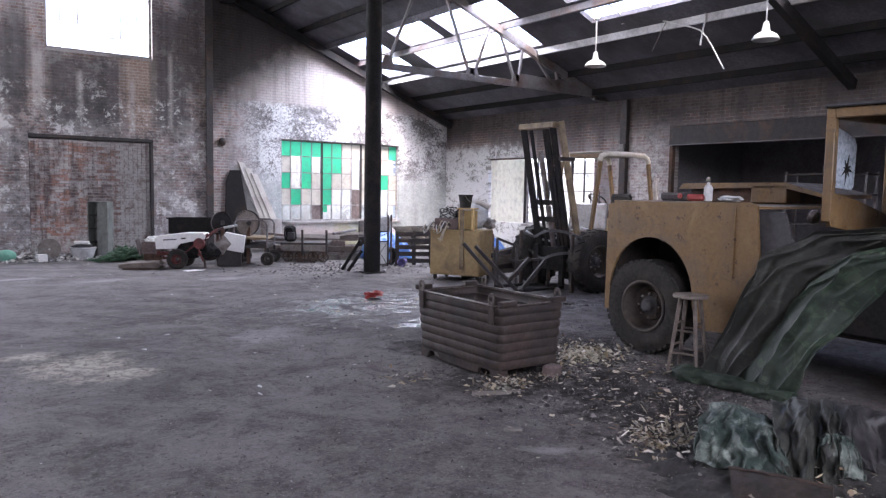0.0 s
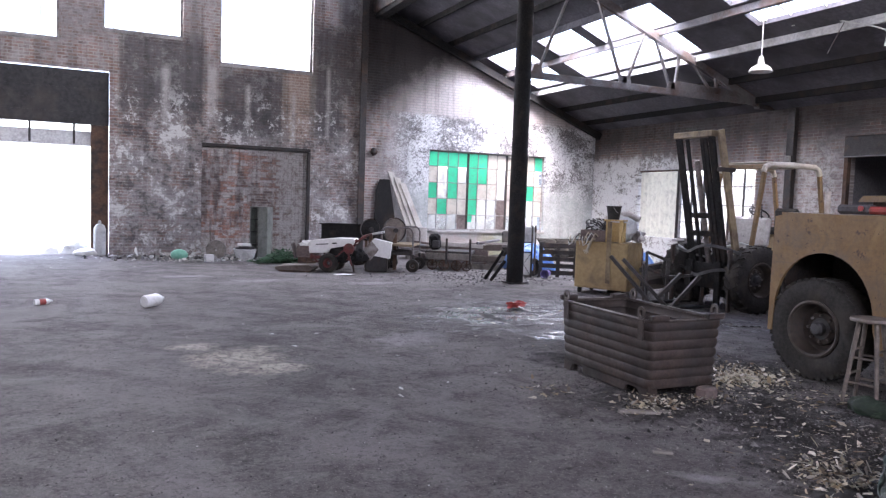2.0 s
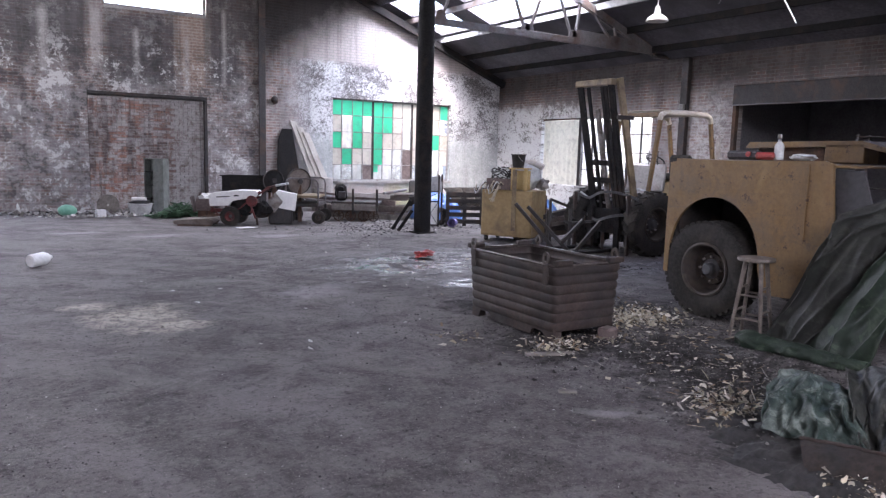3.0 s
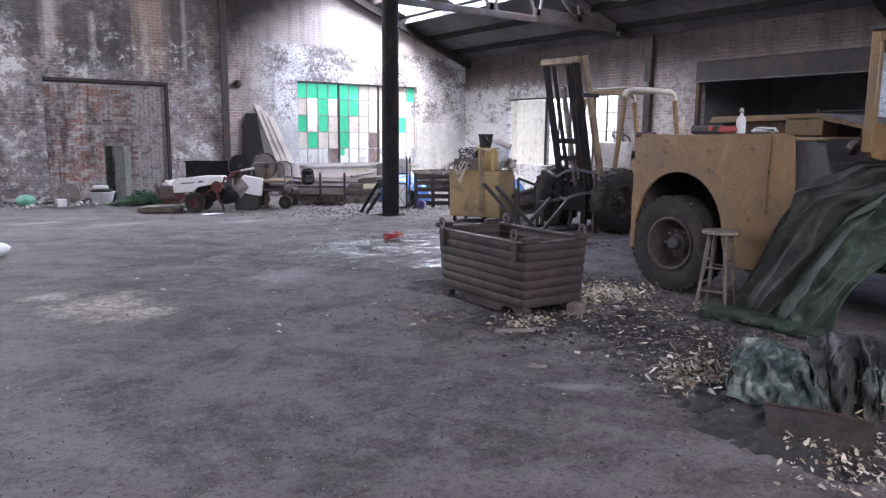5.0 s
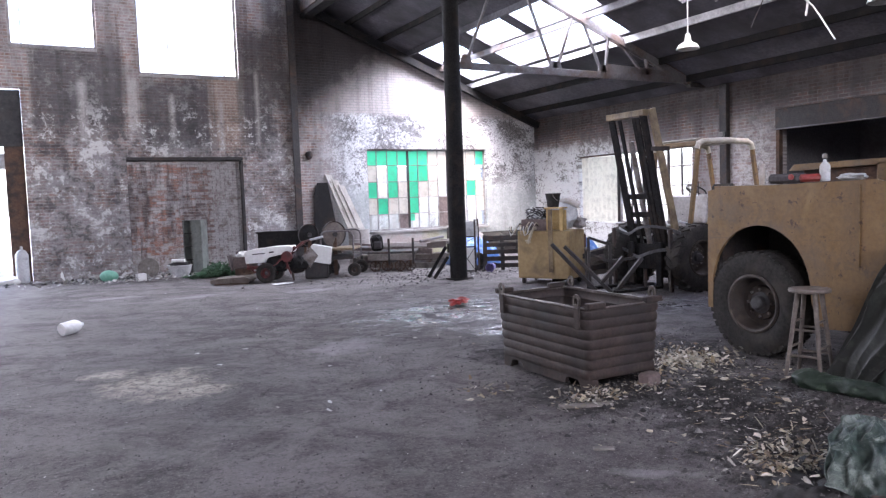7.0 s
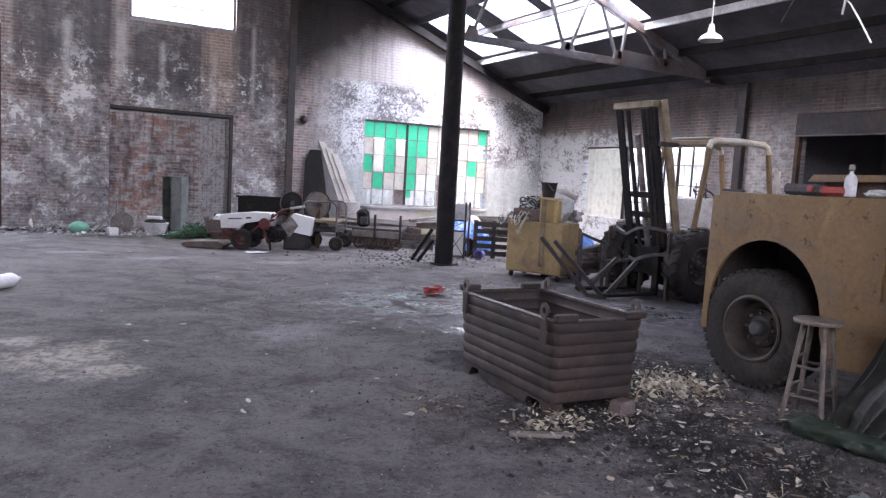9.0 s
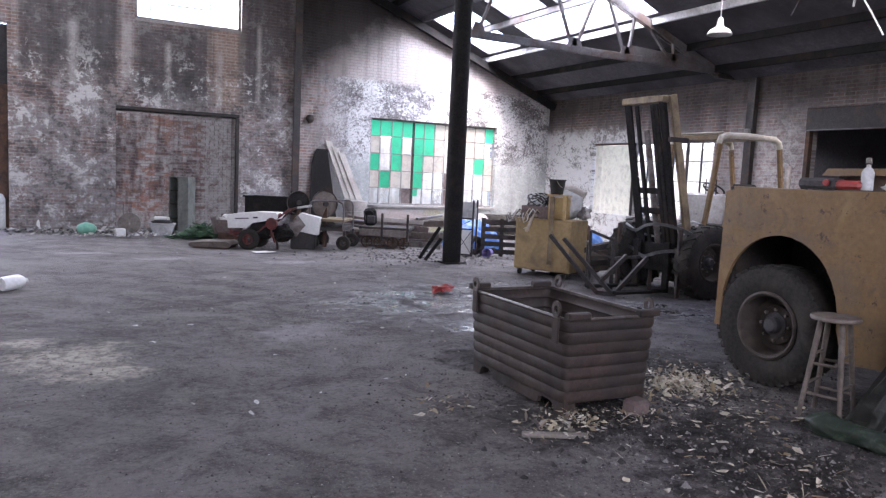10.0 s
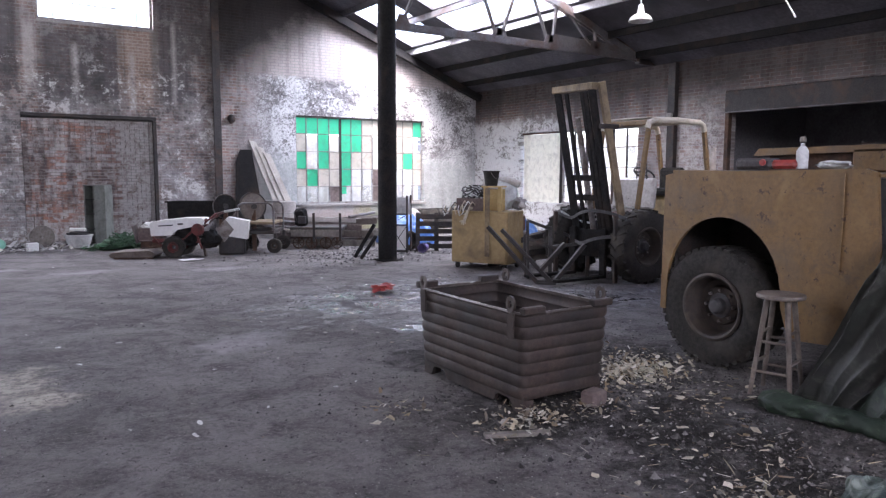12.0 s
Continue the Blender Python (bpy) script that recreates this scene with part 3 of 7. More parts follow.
def steel_window(name, label, cols, rows, u0, u1, z0, z1, put_at, kinds, groups=(), bars="mullion"):
    """A steel sash window: frame, glazing bars and one pane for each light; put_at(u, w, z) maps into the wall."""
    win = thing(name, label, "window")
    tagged(win, kind="structure")
    cu, cz = (u1 - u0) / cols, (z1 - z0) / rows
    fr = bmesh.new()

    def slab(bm, ua, ub, za, zb, wa, wb):
        pts = [bm.verts.new(put_at(u, w, z)) for w in (wa, wb) for u, z in ((ua, za), (ub, za), (ub, zb), (ua, zb))]
        for f in ((0, 1, 2, 3), (4, 5, 6, 7), (0, 1, 5, 4), (1, 2, 6, 5), (2, 3, 7, 6), (3, 0, 4, 7)):
            bm.faces.new([pts[i] for i in f])
        return bm
    for ua, ub, za, zb in ((u0, u0 + 0.05, z0, z1), (u1 - 0.05, u1, z0, z1), (u0 + 0.05, u1 - 0.05, z0, z0 + 0.05), (u0 + 0.05, u1 - 0.05, z1 - 0.05, z1)):
        slab(fr, ua, ub, za, zb, 0.10, 0.16)
    part("window_frame", fr, M["mullion"], win)
    for i in range(1, cols):
        h = 0.035 if i in groups else 0.014
        part("glazing_bar", slab(bmesh.new(), u0 + i * cu - h, u0 + i * cu + h, z0 + 0.05, z1 - 0.05, 0.108, 0.150), M[bars] if i not in groups else M["steel_dark"], win)
    for j in range(1, rows):
        part("glazing_bar", slab(bmesh.new(), u0 + 0.05, u1 - 0.05, z0 + j * cz - 0.011, z0 + j * cz + 0.011, 0.112, 0.146), M[bars], win)
    for j, line in enumerate(kinds):
        for i, k in enumerate(line):
            if k == ".":
                continue
            ua, ub = u0 + i * cu + (0.05 if i == 0 else 0.012), u0 + (i + 1) * cu - (0.05 if i == cols - 1 else 0.012)
            zb, za = z1 - j * cz - (0.05 if j == 0 else 0.012), z1 - (j + 1) * cz + (0.05 if j == rows - 1 else 0.012)
            if k == "g":  # a broken scrap left in the corner
                ub, za = ua + (ub - ua) * 0.55, zb - (zb - za) * 0.5
            o = part("pane", slab(bmesh.new(), ua, ub, za, zb, 0.125, 0.131), M[{"G": "pane_green", "g": "pane_green", "w": "pane_white", "c": "pane_clear", "d": "pane_board"}[k]], win)
            if k != "d":
                o.visible_shadow = False
    sill = slab(bmesh.new(), u0 - 0.03, u1 + 0.03, z0 - 0.07, z0 - 0.003, -0.05, 0.30)
    part("window_sill", sill, M["mortar"], win)
    return win


steel_window("window_1", "steel sash window with green, frosted and missing panes", 12, 5, *GREEN, lambda u, w, z: (u, YB + w, z),
             ["GGGGGGwwwwwG", "w.G.GGw.www.", "G.GwGww.wwGw", "wGwwG..dw..w", ".c.dg.cdc.c."], (4, 8))
steel_window("window_2", "steel sash window with dusty clear panes", 6, 4, 0.55, 3.28, 0.78, 2.76, lambda u, w, z: (XR + w, u, z), ["cccccc", "cc.ccc", "c.cccc", "cccc.c"], (2, 4), "steel_dark")


def ribbed(u0, u1, z0, z1, pitch, depth):
    """A ribbed sheet in XZ with a thickness."""
    bm = bmesh.new()
    k = int((u1 - u0) / pitch * 4)
    rows = []
    for off in (0.0, 0.006):
        for z in (z0, z1):
            rows.append([bm.verts.new((u0 + (u1 - u0) * i / k, off + (depth if i % 4 in (1, 2) else 0), z)) for i in range(k + 1)])
    for a, b in ((0, 1), (2, 3), (0, 2), (1, 3)):
        for i in range(k):
            bm.faces.new((rows[a][i], rows[a][i + 1], rows[b][i + 1], rows[b][i]))
    for i in (0, k):
        bm.faces.new((rows[0][i], rows[1][i], rows[3][i], rows[2][i]))
    return bm


sheet = thing("ribbed_sheet", "pale ribbed fibreglass sheet filling a window opening", "sheet", pose(XR + 0.12, 3.32, 0, 0, 0, 90))
part("sheet", ribbed(0.03, 1.60, 0.79, 2.70, 0.19, 0.02), M["sheet"], sheet)
part("frame_post", box(bmesh.new(), (0.0, 0.03, 1.77), (0.05, 0.07, 1.96), None, 0.004), M["steel_dark"], sheet)
part("head_beam", box(bmesh.new(), (0.82, 0.03, 2.73), (1.6, 0.07, 0.05), None, 0.004), M["rust"], sheet)
fence = thing("yard_fence", "pale ribbed sheet fence in the yard", "fence", pose(0, YB + 3.0, -0.22))
part("sheeting", ribbed(-1.0, 8.0, 0.0, 3.0, 0.22, 0.03), M["fence"], fence)
fence = thing("yard_fence", "pale ribbed sheet fence beside the hall", "fence", pose(XR + 3.2, 0, -0.22, 0, 0, 90))
part("sheeting", ribbed(-0.6, 7.0, 0.0, 3.0, 0.22, 0.03), M["fence"], fence)

for k, (x0, x1, z0, z1) in enumerate(HIGH_WINDOWS):
    hw = tagged(thing("window_%d" % (k + 3), "tall steel window high in the end wall, glaring white", "window"), kind="structure")
    fr = bmesh.new()
    for c, s in ((((x0 + x1) / 2, z0 + 0.03), (x1 - x0, 0.06)), (((x0 + x1) / 2, z1 - 0.03), (x1 - x0, 0.06)), ((x0 + 0.03, (z0 + z1) / 2), (0.06, z1 - z0)), ((x1 - 0.03, (z0 + z1) / 2), (0.06, z1 - z0))):
        box(fr, (c[0], YB + 0.14, c[1]), (s[0], 0.06, s[1]))
    part("window_frame", fr, M["mullion"], hw)
    for f in (0.14, 0.86):
        part("glazing_bar", box(bmesh.new(), (x0 + (x1 - x0) * f, YB + 0.14, (z0 + z1) / 2), (0.025, 0.04, z1 - z0 - 0.12)), M["mullion"], hw)
    if k == 0:
        for c, s in ((((x0 + x1) / 2, z0 + 0.42), (1.0, 0.03)), ((x0 + 0.74, z0 + 1.2), (0.03, 1.55)), ((x1 - 0.74, z0 + 1.2), (0.03, 1.55))):
            part("vent_bar", box(bmesh.new(), (c[0], YB + 0.14, c[1]), (s[0], 0.04, s[1])), M["mullion"], hw)
    part("window_sill", box(bmesh.new(), ((x0 + x1) / 2, YB + 0.12, z0 - 0.035), (x1 - x0 - 0.01, 0.30, 0.065)), M["mortar"], hw)

# vehicle bay: rolled-up door in its housing, track beam and frame
M["door_dark"] = surface("black corrugated door steel", (0.020, 0.020, 0.022), (0.040, 0.039, 0.041), (0.06, 0.05, 0.045), 0.35, 1.4, 12, 0.75, 0.2)
bay = tagged(thing("door_1", "dark steel bay door rolled up under its track beam", "door"), kind="structure")
hood = bmesh.new()
for i in range(9):
    box(hood, ((BAY[0] + BAY[1]) / 2, YB + 0.16 + 0.010 * (i % 2), 3.27 + i * 0.145), (BAY[1] - BAY[0] - 0.01, 0.09, 0.146))
part("door_leaf", hood, M["door_dark"], bay)
part("track_beam", box(bmesh.new(), ((BAY[0] + BAY[1]) / 2 - 0.2, YB + 0.30, 2.86), (BAY[1] - BAY[0] - 0.42, 0.14, 0.36), None, 0.01), M["timber_pale"], bay)
for i in range(4):
    part("hanger", box(bmesh.new(), (-8.3 - i * 0.95, YB + 0.24, 2.98), (0.05, 0.05, 0.52), None, 0.006), M["steel_dark"], bay)
part("frame_post", box(bmesh.new(), (BAY[1] - 0.21, YB + 0.20, 1.6), (0.40, 0.10, 3.2), None, 0.008), M["rust"], bay)

# wide gate in the side wall with a dark store behind
gate = tagged(thing("door_2", "wide black gateway with a deep steel head beam", "gate"), kind="structure")
part("head_beam", box(bmesh.new(), (XR + 0.12, (GATE[0] + GATE[1]) / 2, 3.13), (0.30, GATE[1] - GATE[0] - 0.01, 0.44), None, 0.006), M["steel_dark"], gate)
part("lip", box(bmesh.new(), (XR - 0.02, (GATE[0] + GATE[1]) / 2, 2.905), (0.16, GATE[1] - GATE[0] - 0.02, 0.02)), M["truss"], gate)
part("jamb", box(bmesh.new(), (XR + 0.05, GATE[1] - 0.05, 1.45), (0.12, 0.09, 2.9), None, 0.005), M["rust"], gate)
st = bmesh.new()
for c, s in (((XR + 4.5, -5.2, 1.7), (0.2, 8.4, 3.8)), ((XR + 2.4, -0.95, 1.7), (4.1, 0.2, 3.8)), ((XR + 2.4, -9.4, 1.7), (4.1, 0.2, 3.8)), ((XR + 2.4, -5.2, 3.7), (4.2, 8.6, 0.2)), ((XR + 2.4, -5.2, -0.08), (4.2, 8.6, 0.12))):
    box(st, c, s)
# dark wall colour stands in for the unlit gloom inside
M["store"] = surface("dark store plaster with gloom in its colour", (0.11, 0.105, 0.115), (0.17, 0.163, 0.172), (0.07, 0.065, 0.065), 0.35, 0.8, 18, 0.95)
structure("wall_store", st, M["store"], "unlit store room behind the gateway, gloom put into its wall colour", "wall")
rack = thing("store_shelf", "dark steel shelf standing in the store room", "shelf", pose(XR + 2.2, -4.6, 0))
for x in (-0.25, 0.25):
    for y in (-0.9, 0.9):
        part("upright", box(bmesh.new(), (x, y, 1.15), (0.05, 0.05, 2.3)), M["truss"], rack)
for z in (0.4, 1.1, 1.8, 2.25):
    part("shelf", box(bmesh.new(), (0, 0, z), (0.56, 1.86, 0.03)), M["steel_dark"], rack)
wp = thing("wall_pier", "dark brick pier with a junction box on the side wall", "pier", pose(XR, -0.5, 0))
part("pier", box(bmesh.new(), (-0.07, 0, 2.05), (0.14, 0.20, 4.1), None, 0.01), M["steel_dark"], wp)
part("box", box(bmesh.new(), (-0.17, 0.02, 2.85), (0.08, 0.17, 0.26), None, 0.01), M["mullion"], wp)

# column, roof truss, purlins, rafter
col = thing("column", "black round steel column with rust at its foot", "column", pose(0.03, 0.17, 0))
part("shaft", lathe(bmesh.new(), [(0.172, 0), (0.172, 2.55), (0.166, 2.6), (0.162, 7.0)], n=24), M["soot_steel"], col)
part("base_plate", box(bmesh.new(), (0, 0, 0.012), (0.40, 0.40, 0.03), None, 0.008), M["soot_steel"], col)
part("cap", box(bmesh.new(), (0, 0, 6.70), (0.42, 0.5, 0.06), None, 0.006), M["soot_steel"], col)
YT = 0.17
tr = thing("roof_truss", "grey riveted steel truss under the lean-to roof", "truss")
for w in (-0.05, 0.05):
    part("bottom_chord", box(bmesh.new(), (3.35, YT + w, 4.26), (6.55, 0.02, 0.13), None, 0.003), M["truss"], tr)
    part("top_chord", bar(bmesh.new(), (0.15, YT + w, roof_z(0.15) - 0.26), (6.6, YT + w, roof_z(6.6) - 0.10), 0.02, 0.16), M["truss"], tr)
for lo, hi in ((0.35, 1.2), (2.52, 1.75), (2.62, 3.12), (3.88, 3.35), (3.98, 4.10), (5.18, 4.42), (5.30, 5.20), (6.10, 5.45)):
    part("web", bar(bmesh.new(), (lo, YT, 4.30), (hi, YT, roof_z(hi) - 0.16), 0.06, 0.045), M["truss"], tr)
    part("node_plate", plate(bmesh.new(), [(lo - 0.14, 4.31), (lo + 0.14, 4.31), (lo + 0.08, 4.48), (lo - 0.08, 4.48)], 0.014, Matrix(((1, 0, 0, 0), (0, 0, 1, YT - 0.034), (0, 1, 0, 0), (0, 0, 0, 1)))), M["truss"], tr)
for k in range(28):
    part("rivet", lathe(bmesh.new(), [(0.016, 0.0), (0.012, 0.008), (0.0, 0.011)], pose(0.5 + 0.215 * k, YT - 0.06, 4.27, 90), 8), M["truss"], tr)
part("gusset", plate(bmesh.new(), [(4.0, 4.30), (6.6, 4.24), (6.45, 4.36), (6.15, 4.46), (4.05, 4.52)], 0.012, Matrix(((1, 0, 0, 0), (0, 0, 1, YT - 0.006), (0, 1, 0, 0), (0, 0, 0, 1)))), M["truss"], tr)
part("end_brace", bar(bmesh.new(), (6.42, YT, 4.36), (5.35, YT, roof_z(5.35) - 0.12), 0.10, 0.14), M["rust"], tr)
part("wall_shoe", box(bmesh.new(), (6.86, YT, 4.16), (0.54, 0.16, 0.10), None, 0.01), M["steel_dark"], tr)
for x, mat in ((0.6, "soot_steel"), (1.6, "soot_steel"), (2.44, "roof"), (3.45, "truss"), (4.56, "timber_pale"), (5.6, "soot_steel"), (6.5, "soot_steel")):
    pr = thing("purlin", "timber purlin under the lean-to roof" if mat != "timber_pale" else "white-painted purlin under the lean-to roof", "purlin", group="roof purlins")
    part("beam", box(bmesh.new(), (x, (YS + YB) / 2, roof_z(x) - 0.075), (0.07, YB - YS - 0.1, 0.15), None, 0.006), M[mat], pr)
# the one at y = 6.9 is added where the end wall has a shadow edge
for y in (-6.0, 6.9):
    rf = thing("rafter", "dark beam under the lean-to roof: a rafter, and a shadow-edge stand-in", "rafter", group="roof rafters")
    part("beam", bar(bmesh.new(), (-0.4, y, roof_z(-0.4) - 0.26), (XR - 0.05, y, roof_z(XR - 0.05) - 0.24), 0.14, 0.20), M["soot_steel"], rf)
eb = thing("column_beam", "dark steel beam along the column line", "beam")
part("beam", box(bmesh.new(), (-0.55, (YS + YB) / 2, 6.83), (0.3, YB - YS - 0.1, 0.24), None, 0.01), M["soot_steel"], eb)
for k, (x0, x1, y0, y1) in enumerate(SKYLIGHTS):
    sk = tagged(thing("skylight", "translucent skylight sheet glaring white", "skylight", group="roof skylights"), kind="structure")
    for f in range(1, max(2, int((y1 - y0) / 0.75))):
        y = y0 + (y1 - y0) * f / max(2, int((y1 - y0) / 0.75))
        part("glazing_bar", bar(bmesh.new(), (x0, y, roof_z(x0) + 0.05), (x1, y, roof_z(x1) + 0.05), 0.02, 0.035), M["mullion"], sk)


M["enamel"] = surface("chipped white enamel", (0.40, 0.40, 0.38), (0.52, 0.52, 0.50), (0.20, 0.175, 0.15), 0.30, 6.0, 30, 0.4)


def pendant(x, y, z, top):
    lp = thing("pendant_lamp", "white enamel factory lamp hanging on a rod, unlit", "lamp", pose(x, y, z), "pendant lamps")
    shade = lathe(bmesh.new(), [(0.215, 0.0), (0.22, 0.018), (0.175, 0.085), (0.11, 0.125), (0.075, 0.14), (0.06, 0.20), (0.045, 0.29), (0.02, 0.31),
                                (0.015, 0.30), (0.05, 0.14), (0.10, 0.11), (0.165, 0.075), (0.205, 0.012)], n=28, closed=True)
    part("shade", shade, M["enamel"], lp)
    part("rod", rod(bmesh.new(), (0, 0, 0.29), (0, 0, top - z), 0.012), M["enamel"], lp)
    part("rose", lathe(bmesh.new(), [(0.06, top - z - 0.05), (0.05, top - z - 0.005), (0.0, top - z)], n=14), M["enamel"], lp)
    part("bulb", lathe(bmesh.new(), [(0.0, 0.03), (0.03, 0.04), (0.04, 0.07), (0.02, 0.13), (0.0, 0.14)], n=12), M["enamel"], lp)


pendant(3.94, -2.25, 4.36, roof_z(3.94) - 0.01)
pendant(3.94, -5.99, 4.33, roof_z(3.94) - 0.01)
hc = thing("loose_conduit", "bent white conduit hanging loose from the roof", "conduit")
part("conduit", pipe(bmesh.new(), [(4.3, -2.6, roof_z(4.3) - 0.02), (4.5, -2.9, 5.36), (4.5, -3.56, 5.14), (4.5, -4.15, 4.93), (4.5, -4.34, 4.84), (4.5, -4.48, 4.70), (4.5, -4.63, 4.47), (4.5, -4.88, 4.05)], 0.014), M["enamel"], hc)
hc = thing("loose_conduit", "short white strap hanging from the roof", "conduit")
part("strap", pipe(bmesh.new(), [(4.5, -4.44, roof_z(4.5) - 0.02), (4.5, -4.44, 5.0), (4.5, -4.40, 4.85), (4.5, -4.355, 4.56)], 0.018), M["enamel"], hc)
hc = thing("loose_conduit", "thin grey cable dangling from the purlin", "cable")
part("cable", pipe(bmesh.new(), [(4.45, -3.7, roof_z(4.45) - 0.02), (4.5, -3.6, 5.2), (4.5, -3.25, 4.61)], 0.008), M["truss"], hc)

# ---------------------------------------------------------------- things near the walk
YZX = Matrix(((0, 0, 1, 0), (1, 0, 0, 0), (0, 1, 0, 0), (0, 0, 0, 1)))  # outline in (y, z), thickness along x
XZY = Matrix(((1, 0, 0, 0), (0, 0, 1, 0), (0, 1, 0, 0), (0, 0, 0, 1)))  # outline in (x, z), thickness along y
M["rim"] = surface("dirty brown wheel steel", (0.028, 0.023, 0.020), (0.052, 0.040, 0.032), (0.075, 0.058, 0.044), 0.36, 5.0, 30, 0.75, 0.1)
M["steel_bare"] = surface("scuffed bare steel edge", (0.20, 0.19, 0.18), (0.32, 0.30, 0.29), (0.09, 0.065, 0.05), 0.45, 5.0, 40, 0.45, 0.6)
M["wood_grey"] = surface("grey weathered wood", (0.14, 0.125, 0.11), (0.22, 0.20, 0.18), (0.07, 0.06, 0.055), 0.4, 3.0, 24, 0.85)
M["wood_stool"] = surface("scuffed grey-brown painted wood", (0.10, 0.082, 0.070), (0.16, 0.132, 0.112), (0.05, 0.04, 0.034), 0.45, 5.0, 30, 0.6)


def rounded_ring(w, l, z, r, k=5):
    """A rounded rectangle of size w x l at height z."""
    pts = []
    for cx, cy, a0 in ((1, 1, 0), (-1, 1, 90), (-1, -1, 180), (1, -1, 270)):
        for i in range(k + 1):
            a = radians(a0 + 90 * i / k)
            pts.append((cx * (w / 2 - r) + r * math.cos(a), cy * (l / 2 - r) + r * math.sin(a), z))
    return pts


def ring_shell(rings):
    """Skins a closed stack of rings, first joined to last."""
    bm = bmesh.new()
    vs = [[bm.verts.new(q) for q in r] for r in rings]
    for a, b in zip(vs, vs[1:] + vs[:1]):
        for i in range(len(a)):
            bm.faces.new((a[i], a[(i + 1) % len(a)], b[(i + 1) % len(a)], b[i]))
    return bm


def steel_bin(m):
    """A pressed steel stillage with swaged ribs on a slotted skirt, an eye plate at each corner."""
    t = thing("steel_bin", "rust-brown ribbed steel stillage bin, empty, on slotted feet", "bin", m)
    W, L, Z0, Z1, RIBS = 0.72, 1.28, 0.10, 0.69, 7
    outer, inner = [], []
    for i in range(RIBS * 8 + 1):
        f = i / (RIBS * 8)
        swell = 0.012 * abs(math.sin(f * RIBS * math.pi)) ** 0.55
        grow = 2 * (0.030 * f + swell)
        z = Z0 + (Z1 - Z0) * f
        outer.append(rounded_ring(W + grow, L + grow, z, 0.055))
        inner.append(rounded_ring(W + grow - 0.012, L + grow - 0.012, z, 0.050))
    part("shell", ring_shell(outer + inner[::-1]), M["bin"], t)
    rw, rl = W + 0.06, L + 0.06
    part("rim", ring_shell([rounded_ring(rw + 0.012, rl + 0.012, Z1 - 0.012, 0.055), rounded_ring(rw + 0.03, rl + 0.03, Z1 + 0.004, 0.058), rounded_ring(rw + 0.012, rl + 0.012, Z1 + 0.016, 0.055),
                            rounded_ring(rw - 0.016, rl - 0.016, Z1 + 0.014, 0.045), rounded_ring(rw - 0.016, rl - 0.016, Z1 - 0.008, 0.045)]), M["bin_edge"], t)
    part("base", box(bmesh.new(), (0, 0, Z0 + 0.008), (W - 0.02, L - 0.02, 0.016)), M["bin"], t)
    for sx in (-1, 1):
        sk = bmesh.new()
        slot = [(0.12, 0.030), (0.14, 0.070), (0.17, 0.082), (0.28, 0.082), (0.31, 0.068), (0.325, 0.026)]
        half = [(0.0, 0.0), (0.10, 0.0)] + slot + [(0.36, 0.018)]
        outline = [(-L / 2 + a, b) for a, b in half] + [(L / 2 - a, b) for a, b in half[::-1]] + [(L / 2, Z0 + 0.03), (-L / 2, Z0 + 0.03)]
        plate(sk, outline, 0.03, Matrix.Translation((sx * (W / 2 - 0.02) - 0.015, 0, 0)) @ YZX)
        part("skirt", sk, M["bin"], t)
        for sy in (-1, 1):
            part("foot", box(bmesh.new(), (sx * (W / 2 - 0.06), sy * (L / 2 - 0.05), 0.05), (0.10, 0.09, 0.10), None, 0.01), M["bin"], t)
            ep = bmesh.new()
            k, x0 = 14, sx * (W / 2 + 0.044)
            ro, ri = 0.046, 0.022
            for off in (0.0, 0.016):
                for i in range(k):
                    a = math.tau * i / k
                    for r in (ro, ri):
                        ep.verts.new((x0 + sx * off, sy * (L / 2 - 0.075) + r * math.cos(a), Z1 + 0.065 + r * 1.25 * math.sin(a)))
            ep.verts.ensure_lookup_table()

            def at(o, i, q):
                return ep.verts[o * 2 * k + (i % k) * 2 + q]
            for i in range(k):
                ep.faces.new((at(0, i, 0), at(0, i + 1, 0), at(0, i + 1, 1), at(0, i, 1))), ep.faces.new((at(1, i, 0), at(1, i, 1), at(1, i + 1, 1), at(1, i + 1, 0)))
                ep.faces.new((at(0, i, 0), at(1, i, 0), at(1, i + 1, 0), at(0, i + 1, 0))), ep.faces.new((at(0, i, 1), at(0, i + 1, 1), at(1, i + 1, 1), at(1, i, 1)))
            part("eye_plate", ep, M["bin_edge"], t)
            part("eye_shank", box(bmesh.new(), (x0 + sx * 0.008, sy * (L / 2 - 0.075), Z1 - 0.08), (0.014, 0.075, 0.18), None, 0.005), M["bin"], t)
            part("stacking_lug", box(bmesh.new(), (sx * (W / 2 - 0.05), sy * (L / 2 + 0.035), Z1 + 0.03), (0.19, 0.055, 0.05), None, 0.008), M["bin"], t)
    return t


M["bin_edge"] = surface("rubbed brown steel edge", (0.075, 0.062, 0.055), (0.12, 0.10, 0.09), (0.045, 0.034, 0.028), 0.5, 6.0, 40, 0.55, 0.3)
steel_bin(pose(-3.06, -7.25, 0.0, 0, 0, -1))
blk = thing("wood_block", "grey wooden block wedged beside the bin's foot", "block", pose(-2.86, -7.98, 0, 0, 0, 12))
part("block", box(bmesh.new(), (0, 0, 0.055), (0.17, 0.13, 0.11), None, 0.02), M["pane_board"], blk)


